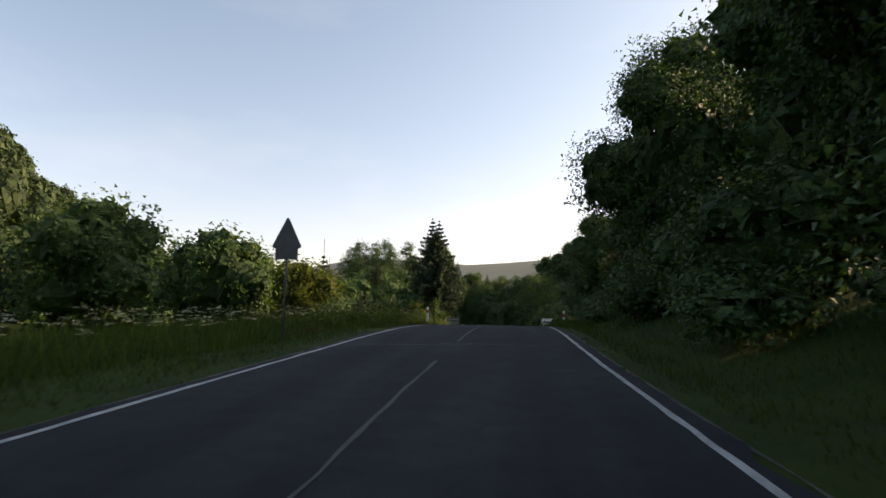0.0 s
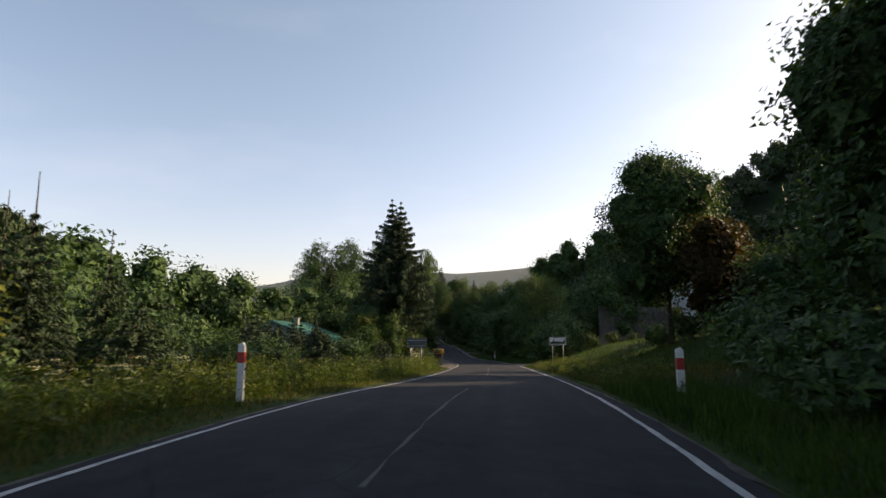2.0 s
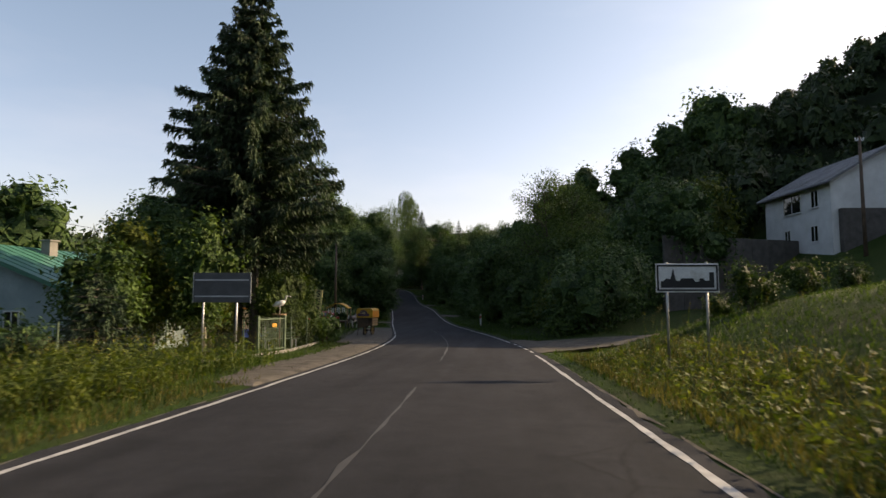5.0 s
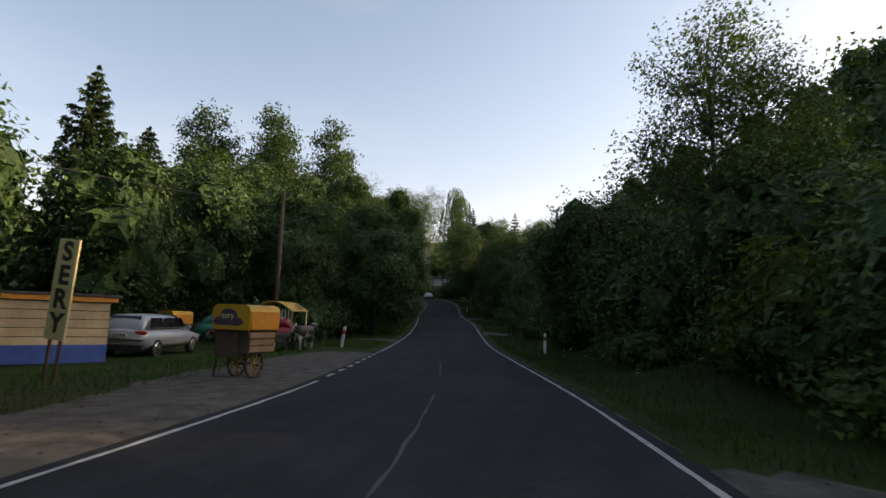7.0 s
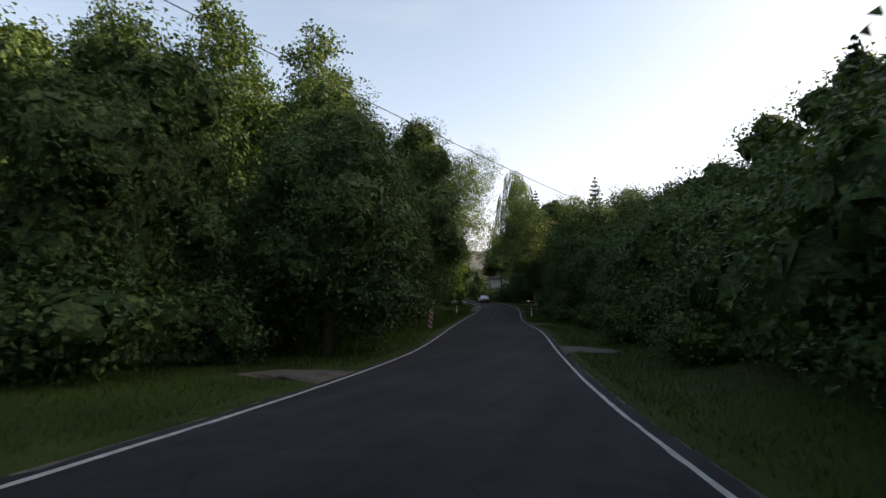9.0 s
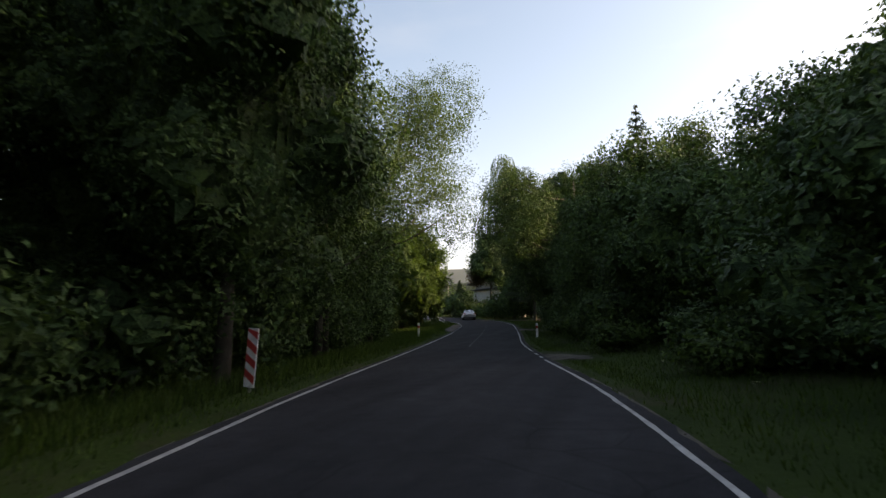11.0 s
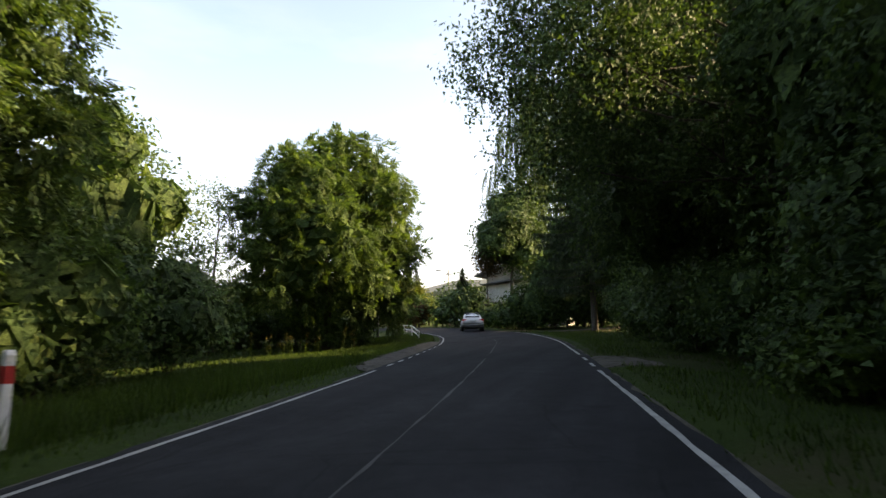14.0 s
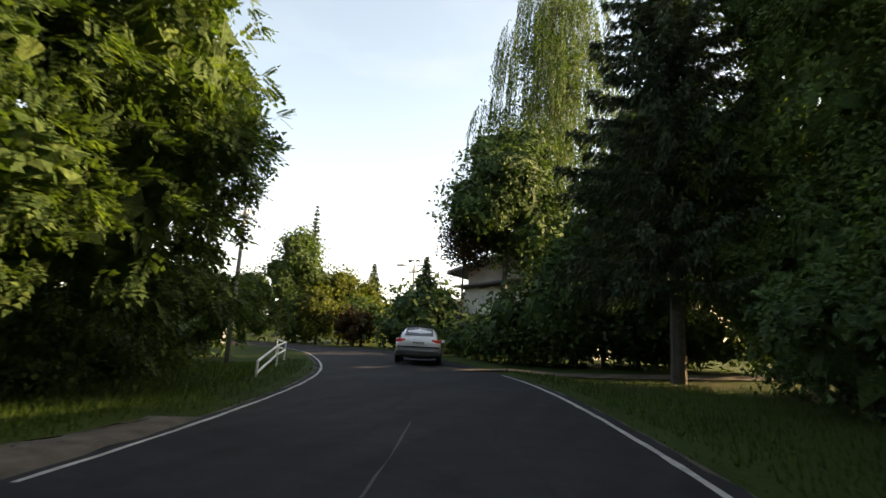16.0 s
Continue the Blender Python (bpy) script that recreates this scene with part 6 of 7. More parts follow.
def cow(place, turn, label, head_down, size, rear=0.0):
    """A life-size painted cow figure, one mesh."""
    bm = loft([(-0.85, 0.2, 0.95, 1.25), (-0.75, 0.33, 0.72, 1.35), (-0.3, 0.36, 0.6, 1.34), (0.3, 0.36, 0.6, 1.32), (0.7, 0.3, 0.72, 1.34), (0.85, 0.2, 0.85, 1.32)], 14, 2.6)
    hz = 0.55 if head_down else 1.25
    tube([(0, 0.75, 1.15), (0, 1.0, (1.15 + hz) / 2 + 0.1), (0, 1.15, hz + 0.1)], [0.24, 0.19, 0.15], 10, bm)
    tube([(0, 1.08, hz + 0.16), (0, 1.3, hz - 0.02), (0, 1.5, hz - 0.14)], [0.16, 0.14, 0.09], 10, bm)
    for s in (-1, 1):
        tube([(s * 0.1, 1.1, hz + 0.2), (s * 0.3, 1.06, hz + 0.2)], [0.05, 0.03], 6, bm)
        for y in (-0.62, 0.6):
            tube([(s * 0.2, y, 0.8), (s * 0.21, y + 0.03, 0.4), (s * 0.2, y, -0.03)], [0.13, 0.07, 0.07], 8, bm)
    tube([(0, -0.84, 1.2), (0, -0.95, 0.9), (0, -0.93, 0.5)], [0.04, 0.02, 0.03], 6, bm)
    ob = part("cow_statue", bm, M_HIDE, smooth=True)
    ob.matrix_basis = pose(*place, rear, 0, turn) @ Matrix.Diagonal((size, size, size, 1))
    return tagged(ob, label, "cow statue", "cow statues")


cow(G(-11.7, 107.5, -0.42), 176, "brown and white cow figure resting with raised head on the grass", False, 0.88, 20)
cow(G(-10.75, 109.8), -8, "black and white cow figure standing before the wagon", False, 0.76)


def stall(place, turn):
    t = thing("market_stall", place, "wooden board stall with blue sheet along its foot", "market stall", turn=turn)
    for k in range(5):
        part("board", box(-2.3, 1.2, -0.03, 0.0, 0.5 + k * 0.25, 0.73 + k * 0.25, 0.006), M_PALEBOARD, t)
        part("side_board", box(1.2, 1.23, 0.0, 2.0, 0.5 + k * 0.25, 0.73 + k * 0.25, 0.006), M_PALEBOARD, t)
    part("blue_sheet", box(-2.32, 1.22, -0.06, -0.035, 0.0, 0.52, 0.01), M_BLUE, t, "blue sheet")
    for x in (-2.3, -0.6, 1.17):
        part("post", box(x, x + 0.07, 0.005, 0.07, -0.1, 1.9, 0.006), M_WOODDARK, t)
    part("fascia", box(-2.5, 1.4, -0.12, -0.06, 1.76, 1.9, 0.008), M_ORANGE, t, "orange-red fascia board")
    part("roof", box(-2.6, 1.5, -0.15, 2.2, 1.9, 1.98, 0.01), M_DARKWALL, t)
    return t


stall(G(-13.8, 100.0), 58)


# ---- fence, bench, gate by the spruces ----
def mesh_fence():
    t = thing("fence", (0, 0, 0), "green wire fence on a low concrete base", "fence")
    pts = [at_road(y, u) for y, u in ((70, -8.6), (74, -8.2), (78, -7.9), (82, -7.2), (85.2, -6.4), (87.6, -6.3), (90, -6.4), (92.5, -6.6))]
    for a, b in zip(pts, pts[1:]):
        d = (b - a)
        bm = bmesh.new()
        side = Vector((d.y, -d.x, 0)).normalized() * 0.08
        c = [a - side, b - side, b + side, a + side]
        lo = [bm.verts.new(p + Vector((0, 0, -0.2))) for p in c]
        hi = [bm.verts.new(p + Vector((0, 0, 0.09))) for p in c]
        bm.faces.new(hi)
        bm.faces.new(lo[::-1])
        for k in range(4):
            bm.faces.new((lo[k], lo[(k + 1) % 4], hi[(k + 1) % 4], hi[k]))
        part("base_wall", bm, M_CONCRETE, t, "low concrete base")
        bm = bmesh.new()
        n = max(6, int(d.length / 0.16))
        for k in range(n + 1):
            p = a.lerp(b, k / n)
            tube([p + Vector((0, 0, 0.15)), p + Vector((0, 0, 1.25))], 0.0013, 3, bm)
        for k in range(7):
            tube([a + Vector((0, 0, 0.2 + k * 0.175)), b + Vector((0, 0, 0.2 + k * 0.175))], 0.0013, 3, bm)
        part("wire_panel", bm, M_WIRE, t, "thin green wire mesh")
    for p in pts:
        part("post", tube([p + Vector((0, 0, -0.1)), p + Vector((0, 0, 1.35))], 0.025, 8), M_BENCH, t)


mesh_fence()


def gate(place, turn):
    t = thing("garden_gate", place, "dark green steel gate with a yellow plate", "gate", turn=turn)
    for x in (-1.5, 0.0):
        part("post", box(x - 0.04, x + 0.04, -0.04, 0.04, -0.1, 1.45, 0.008), M_BENCH, t)
    for z in (0.15, 1.3):
        part("rail", box(-1.46, -0.04, -0.015, 0.015, z, z + 0.04), M_BENCH, t)
    for k in range(12):
        part("bar", box(-1.4 + k * 0.115, -1.38 + k * 0.115, -0.01, 0.01, 0.1, 1.4), M_BENCH, t)
    part("plate", box(-0.75, -0.5, -0.03, -0.017, 1.0, 1.15), M_YELLOW, t, "yellow plate")
    return t


gate(tuple(at_road(85.0, -6.6)), 70)


def bench(place, turn):
    t = thing("bench", place, "green slatted garden bench behind the fence", "bench", turn=turn)
    for k in range(4):
        part("seat_slat", box(-0.75, 0.75, -0.22 + k * 0.12, -0.13 + k * 0.12, 0.42, 0.45, 0.006), M_BENCH, t)
        part("back_slat", box(-0.75, 0.75, 0.27 + k * 0.02, 0.3 + k * 0.02, 0.5 + k * 0.11, 0.58 + k * 0.11, 0.006), M_BENCH, t)
    for x in (-0.6, 0.6):
        for y in (-0.18, 0.25):
            part("leg", box(x - 0.025, x + 0.025, y - 0.025, y + 0.025, -0.05, 0.42), M_STEEL, t)
        part("back_post", box(x - 0.02, x + 0.02, 0.31, 0.34, 0.0, 0.95), M_STEEL, t)
    return t


bench(tuple(at_road(87.0, -7.3)), 40)


def stork(place):
    bm = bmesh.new()
    tube([(-0.28, 0, 0.02), (-0.1, 0, 0.1), (0.12, 0, 0.16), (0.22, 0, 0.22)], [0.04, 0.13, 0.12, 0.05], 10, bm)
    tube([(0.2, 0, 0.2), (0.26, 0, 0.36), (0.28, 0, 0.46)], [0.05, 0.035, 0.04], 8, bm)
    tube([(0.28, 0, 0.46), (0.48, 0, 0.4)], [0.025, 0.006], 6, bm)
    for s in (-0.04, 0.04):
        tube([(0, s, 0.1), (0.01, s, -0.32)], 0.012, 5, bm)
    ob = part("stork_statue", bm, M_WHITE, smooth=True)
    ob.matrix_basis = pose(*place, 0, 0, 20)
    tagged(ob, "small white stork figure on a nest pole in the garden", "bird statue")
    t = thing("nest_pole", (place[0], place[1], place[2] - 0.32), "wooden pole with a flat nest wheel on top", "pole")
    hh = place[2] - 0.32 - float(ground(place[0], place[1]))
    part("mast", tube([(0, 0, -hh - 0.1), (0, 0, 0)], 0.05, 8), M_WOODDARK, t)
    part("nest", tube([(0, 0, -0.05), (0, 0, 0.0)], 0.3, 14), M_WOOD, t)


stork((-8.4, 86.8, 0.05))


# ---- houses ----
def pane_window(parent, m, w, h, open_=False, sill=True):
    """A recessed window; its local x runs along the wall, y points into it."""
    fr = bmesh.new()
    for a, b, c, d in ((-w / 2, w / 2, 0, 0.06), (-w / 2, w / 2, h - 0.06, h), (-w / 2, -w / 2 + 0.06, 0.06, h - 0.06), (w / 2 - 0.06, w / 2, 0.06, h - 0.06), (-0.025, 0.025, 0.06, h - 0.06)):
        box(a, b, -0.03, 0.04, c, d, 0, fr)
    f = part("window", fr, M_FRAME, parent, "window with pale frame")
    f.matrix_basis = m
    part("pane", box(-w / 2 + 0.05, w / 2 - 0.05, 0.0, 0.012, 0.05, h - 0.05), M_PANE, f, "dark glass")
    if sill:
        part("sill", box(-w / 2 - 0.06, w / 2 + 0.06, -0.12, 0.0, -0.06, -0.01, 0.005), M_FRAME, f)
    return f


def gable_house(name, place, turn, w, d, eave, ridge, wall, roofm, label, over=0.4, apex=0.5, windows=(), chimney=None, base=None):
    """Gable wall on local y = 0 facing -y, ridge along y; windows as (side, along, z, width, height)."""
    t = thing(name, place, label, "house", turn=turn)
    ax = w * apex
    part("front_wall", prism([(0, -1.0), (w, -1.0), (w, eave), (ax, ridge), (0, eave)], 0.3, "y", start=0), wall, t)
    part("back_wall", prism([(0, -1.0), (w, -1.0), (w, eave), (ax, ridge), (0, eave)], 0.3, "y", start=d - 0.3), wall, t)
    part("side_wall", box(0, 0.3, 0.3, d - 0.3, -1.0, eave), wall, t)
    part("side_wall", box(w - 0.3, w, 0.3, d - 0.3, -1.0, eave), wall, t)
    for s, (x0, x1) in enumerate(((ax, -over), (ax, w + over))):
        k = (eave - ridge) / ((0 if s == 0 else w) - ax)
        z0, z1 = ridge + 0.02, ridge + 0.02 + k * (x1 - ax)
        o = [(x0, z0), (x1, z1), (x1, z1 + 0.16), (x0, z0 + 0.18)]
        r = part("roof", prism(o, d + 2 * over, "y", start=-over), roofm, t)
        n = int((d + 2 * over) / 0.55)
        for q in range(n + 1):
            yy = -over + q * (d + 2 * over) / n
            lo = [(x0, z0 + 0.18), (x1, z1 + 0.16), (x1, z1 + 0.19), (x0, z0 + 0.21)]
            part("seam", prism(lo, 0.03, "y", start=yy - 0.015), roofm, r)
        part("gutter", tube([(x1, -over, z1 + 0.02), (x1, d + over, z1 + 0.02)], 0.06, 8), M_GREY, r, "grey gutter")
    for side, a, z, ww, hh in windows:
        if side == "front":
            m = Matrix.Translation((a, -0.012, z))
        elif side == "left":
            m = Matrix.Translation((-0.012, a, z)) @ pose(0, 0, 0, 0, 0, -90)
        else:
            m = Matrix.Translation((w + 0.012, a, z)) @ pose(0, 0, 0, 0, 0, 90)
        pane_window(t, m, ww, hh)
    if chimney:
        x, y, z0, z1 = chimney
        c = part("chimney", box(x - 0.25, x + 0.25, y - 0.25, y + 0.25, z0, z1, 0.01), M_CONCRETE, t)
        part("cap", box(x - 0.32, x + 0.32, y - 0.32, y + 0.32, z1, z1 + 0.08, 0.01), M_CONCRETE, c)
    if base:
        part("plinth", box(-0.03, w + 0.03, -0.04, d + 0.03, -1.0, base), M_DARKWALL, t, "dark ground floor wall")
    return t


hill_house = gable_house("house", (26.2, 108.9, 4.0), 4, 10.4, 9.5, 5.4, 7.9, M_STUCCO, M_ROOFGREY, "white two-storey house with grey roof on the hillside", 0.5, 0.42,
            windows=(("front", 5.6, 3.9, 1.6, 1.6), ("left", 2.0, 3.6, 1.0, 1.4), ("left", 2.2, 0.9, 1.0, 1.3), ("left", 5.2, 3.5, 2.6, 1.6), ("left", 6.0, 0.7, 0.9, 1.5)), chimney=(6.9, 3.0, 5.5, 7.6))
part("terrace", box(0.5, 10.7, -0.5, -0.02, -1.5, 3.2, 0.02), M_DARKWALL, hill_house, "dark boarded terrace below the gable")
gable_house("house", (-26.5, 86.3, float(ground(-23, 87)) - 0.1), -4, 9.6, 8.5, 3.0, 5.2, M_GREENWALL, M_ROOFGREEN, "pale green bungalow with a green sheet roof", 0.45, 0.38,
            windows=(("front", 3.55, 2.2, 0.85, 1.3), ("front", 6.6, 1.2, 0.8, 1.1)), chimney=(4.6, 4.0, 4.6, 5.7))
gable_house("house", (-31.0, 235.5, float(ground(-26.93, 233.98)) - 0.4), -20.4, 9.5, 9.0, 6.2, 7.3, M_GREYWALL, M_ROOFGREY, "grey three-storey house with wide eaves behind trees", 1.1, 0.5,
            windows=(("front", 1.2, 3.0, 0.9, 1.4), ("front", 2.9, 3.0, 0.9, 1.4), ("front", 4.8, 3.0, 0.9, 1.4), ("left", 2.2, 3.0, 1.0, 1.4), ("left", 5.6, 3.0, 1.0, 1.4)))
gable_house("house", (-60.66, 212.8, float(ground(-56.62, 213.2)) - 0.3), 9.6, 8.0, 7.0, 1.7, 6.6, M_GREYWALL, M_ROOFWHITE, "old house with steep bright sheet roof behind the trees", 0.35, 0.5,
            windows=(("front", 5.9, 2.4, 0.5, 0.7), ("front", 3.8, 2.3, 0.8, 1.0)))
gable_house("house", (-36.5, 95.0, float(ground(-34, 96)) - 1.1), 10, 5.0, 6.0, 2.2, 4.0, M_GREYWALL, M_ROOFRED, "small far house with a red tiled roof", 0.3, 0.5)
gable_house("house", (-50.1, 226.23, float(ground(-47.57, 226.54))), 40, 5.0, 5.0, 2.0, 3.8, M_STUCCO, M_ROOFRED, "small cottage with red tiled roof by the bend", 0.3, 0.5, windows=(("front", 1.5, 0.9, 0.8, 1.0),))


def balcony_roof():
    t = thing("porch", (-31.4, 234.62, float(ground(-29.08, 232.14)) - 0.3), "pale boarded porch with lean-to roof below the grey house", "porch", turn=-20.4)
    part("lean_to_roof", prism([(0.0, 2.75), (6.2, 2.95), (6.2, 3.1), (0.0, 2.9)], 1.6, "y", start=-0.5), M_ROOFGREY, t)
    part("upper_eave", prism([(-0.3, 5.0), (6.2, 5.35), (6.2, 5.45), (-0.3, 5.1)], 1.3, "y", start=-0.2), M_ROOFGREY, t, "flat wide eave above the boards")
    for k in range(6):
        part("post", box(0.2 + k * 1.1, 0.3 + k * 1.1, -0.4, -0.3, -0.2, 2.5), M_WOODDARK, t)
    for k in range(14):
        part("board", box(0.1 + k * 0.42, 0.48 + k * 0.42, 0.5, 0.54, 3.15, 4.9 + (k % 3) * 0.05), M_FRAME, t, "")
    return t


balcony_roof()


def shed(place, turn):
    t = thing("garage", place, "low pale garage half hidden by leaves", "garage", turn=turn)
    part("wall", box(0, 4, 0, 3.5, -0.5, 2.4), M_GREYWALL, t)
    part("roof", prism([(-0.3, 2.4), (4.3, 2.1), (4.3, 2.25), (-0.3, 2.58)], 4.1, "y", start=-0.3), M_ROOFGREY, t)
    part("door", box(0.8, 3.2, -0.04, 0.0, -0.1, 2.0, 0.01), M_DARKWALL, t, "dark garage door")


shed((-20.21, 224.94, float(ground(-18.57, 225.31)) + 1.2), -20)


def retaining_wall():
    t = thing("garden_wall", (0, 0, 0), "long garden wall below the house, darkened for tree shade", "wall")
    a, b = Vector((13.5, 108, 0)), Vector((26.0, 113.5, 0))
    n = 8
    for k in range(n):
        p, q = a.lerp(b, k / n), a.lerp(b, (k + 0.985) / n)
        z = 3.5
        bm = box(0, (q - p).length, -0.1, 0.1, -5.0, 1.7, 0.015)
        # dark board colour puts the tree shade into this wall
        w = part("wall_panel", bm, M_DARKWALL, t)
        w.matrix_basis = Matrix.Translation((p.x, p.y, z)) @ pose(0, 0, 0, 0, 0, math.degrees(math.atan2(b.y - a.y, b.x - a.x)))


retaining_wall()


def tube_rail():
    t = thing("guard_rail", (0, 0, 0), "pale tubular guard rail by the culvert", "railing")
    pts = [Vector((-28.9, 208.3, 0)), Vector((-31.0, 212.4, 0)), Vector((-33.2, 216.3, 0)), Vector((-36.4, 220.6, 0))]
    for p in pts:
        p.z = float(ground(p.x, p.y))
    pts[0].z -= 0.3
    for h in (0.7, 0.4):
        part("rail", tube([p + Vector((0, 0, h)) for p in pts], 0.035, 8), M_WHITE, t)
    for p in pts:
        part("post", tube([p - Vector((0, 0, 0.2)), p + Vector((0, 0, 0.73))], 0.035, 8), M_WHITE, t)


tube_rail()


# ---- clipped bushes on the lawn ----
for k, (x, y, r, h) in enumerate([(8.4, 80.2, 0.75, 1.35), (10.4, 81.2, 0.7, 1.2), (12.4, 82.2, 0.6, 1.2), (14.2, 81.6, 0.75, 1.5), (16.3, 80.6, 0.75, 1.4), (9.0, 84.5, 0.6, 1.0), (11.5, 86, 0.6, 1.1), (18.5, 84, 0.8, 1.5)]):
    bush(G(x, y), r, h, M_THUJA, "clipped round thuja bush on the lawn", 400 + k, 0.07, 420, 12, "clipped_bush", "clipped bushes", "bush", 500, 0.06, 3)
for x, y, r, h in ((16.6, 83.0, 0.55, 3.2), (17.6, 78.8, 0.8, 1.9)):
    bush(G(x, y), r, h, M_THUJA, "tall clipped thuja column on the lawn" if r < 0.8 else "pointed yellow-green thuja on the lawn", 420 + int(h * 10), 0.08, 600, 12, "thuja", "", "thuja", 600, 0.08, 4)
bush(G(-8.45, 88.8), 1.25, 2.45, M_THUJA, "dense rounded thuja behind the fence", 431, 0.09, 900, 14, core=420, spread=0.12)
broad_tree(G(-10.15, 93.5), 3.6, 0.5, 0.3, M_LEAF_DARK, "narrow dark tree between bush and sign", 0.13, 700, 13, 420, 432, 0.1, fine=True)
bush(tuple(at_road(88.6, -8.0)), 1.8, 3.7, M_THUJA, "large rounded thuja behind the fence", 430, 0.12, 700, 14, core=500, spread=0.14)
bush(tuple(at_road(90.2, -6.0)), 0.85, 1.5, M_LEAF_ASH, "low leafy bush growing over the fence", 431, 0.11, 320, 12, core=180, spread=0.12)
bush(G(-31.74, 228.83), 2.4, 4.6, M_LEAF_DARK, "dense dark bush at the bend", 432, 0.16, 700, 14, core=500, spread=0.25)
spruce(G(-32.75, 231.42), 6.2, 1.5, 0.3, 433, "small conifer rising from the bushes")
for k, (x, y, r, h) in enumerate([(-28.01, 226.54, 1.8, 2.6), (-25.17, 224.32, 1.8, 2.4), (-22.29, 222.59, 1.8, 2.5), (-35.41, 234.63, 2, 3)]):
    bush(G(x, y), r, h, M_LEAF_DARK, "dark hedge bush before the grey house", 434 + k, 0.15, 320, 12, group="hedge bushes", core=320)

# ---- young growth on the left of the first stretch ----
for k, (x, y, h, r, m) in enumerate([(-14.5, 22, 5.2, 2.4, M_LEAF_WILLOW), (-18.5, 26, 5.4, 2.6, M_LEAF_WILLOW), (-13.0, 29.5, 4.6, 2.2, M_LEAF_WILLOW), (-23, 31, 5.8, 2.8, M_LEAF_WILLOW), (-17, 35, 6.0, 2.6, M_LEAF_DARK),
                                     (-11.8, 36.5, 3.9, 1.9, M_LEAF_GOLD), (-14.5, 40, 4.6, 2.2, M_LEAF_GOLD), (-22, 42, 6.5, 2.8, M_LEAF_DARK), (-28, 38, 6.4, 3.0, M_LEAF_WILLOW), (-17.5, 47, 5.2, 2.2, M_LEAF_DARK),
                                     (-24, 52, 6.5, 2.8, M_LEAF_DARK), (-29, 48, 8, 3.2, M_LEAF_DARK), (-13, 12, 4.8, 2.2, M_LEAF_WILLOW), (-18, 15, 4.8, 2.6, M_LEAF_WILLOW), (-25, 20, 5.8, 3.0, M_LEAF_WILLOW),
                                     (-27, 60, 7, 3, M_LEAF_DARK), (-21, 57, 5, 2.2, M_LEAF_DARK), (-20, 65, 4.4, 2, M_LEAF_DARK), (-27, 70, 7, 3, M_LEAF_DARK), (-31, 66, 8.5, 3.4, M_LEAF_DARK), (-33, 80, 9, 3.4, M_LEAF_DARK), (-16, 4, 6, 3, M_LEAF_WILLOW)]):
    broad_tree(G(x, y), h, r, 0.3, m, "young sallow in the overgrown roadside meadow", 0.17, 620, 13, 420, 500 + k, 0.09, group="young sallows", limbs=8, n=6, spread=0.26, inner=0.5)
for k, (x, y, h) in enumerate([(-12.2, 41.3, 6.4), (-16.4, 45, 7.2), (-13.3, 46.2, 5.9), (-15.8, 67.4, 4.4), (-11.8, 65.6, 3.8), (-14.6, 69, 4.6), (-9.8, 59.5, 3.2), (-12.5, 60.5, 3.6), (-18, 72, 4.2), (-13.5, 74, 3.6), (-10.3, 71, 3.2), (-16, 78, 4.0), (-20.5, 79, 4.6)]):
    t = spruce(G(x, y), h, 1.5, 0.2, 540 + k, "young spruce with a long bare leader", whorls=15, needle=0.2, density=75, droop=0.12, group="young spruces", leader=0.2 if y < 50 else 0.14)
    t.scale = (1, 1, 1)
for k, (x, y, h, r, m) in enumerate([(-9.6, 82.5, 5.2, 1.2, M_LEAF), (-11.5, 79.5, 3.8, 1.3, M_LEAF), (-13, 85, 6.5, 2.2, M_LEAF_DARK), (-16, 96, 8.5, 2.8, M_LEAF_DARK), (-20, 100, 10, 3.2, M_LEAF_DARK), (-13.8, 91.5, 6, 2.0, M_LEAF_GOLD), (-12.3, 82, 5.0, 1.5, M_LEAF_GOLD), (-26, 106, 11, 3.6, M_LEAF_DARK), (-19, 108, 9, 2.8, M_LEAF_DARK)]):
    broad_tree(G(x, y), h, r, 0.7, m, "leafy tree by the fence and yard", 0.17, 620, 13, 420, 560 + k, 0.09, group="yard trees", limbs=9, n=7, spread=0.24, bark=M_BARK_PALE, fine=y < 92)


for k, (x, y, h, r) in enumerate([(-35.1, 72.2, 12.0, 4.6), (-38.0, 77.5, 12.4, 4.6), (-34.5, 82.6, 12.0, 4.4), (-31.8, 86.6, 11.6, 4.2), (-27.5, 87.0, 10.4, 3.6), (-25.5, 92.5, 9.6, 3.4), (-42.0, 84.0, 14.0, 5.0)]):
    broad_tree(G(x, y), h, r, 0.5, M_LEAF_DARK, "dark leafy tree behind the bungalow", 0.2, 900, 13, 700, 580 + k, 0.16, group="trees behind the bungalow")


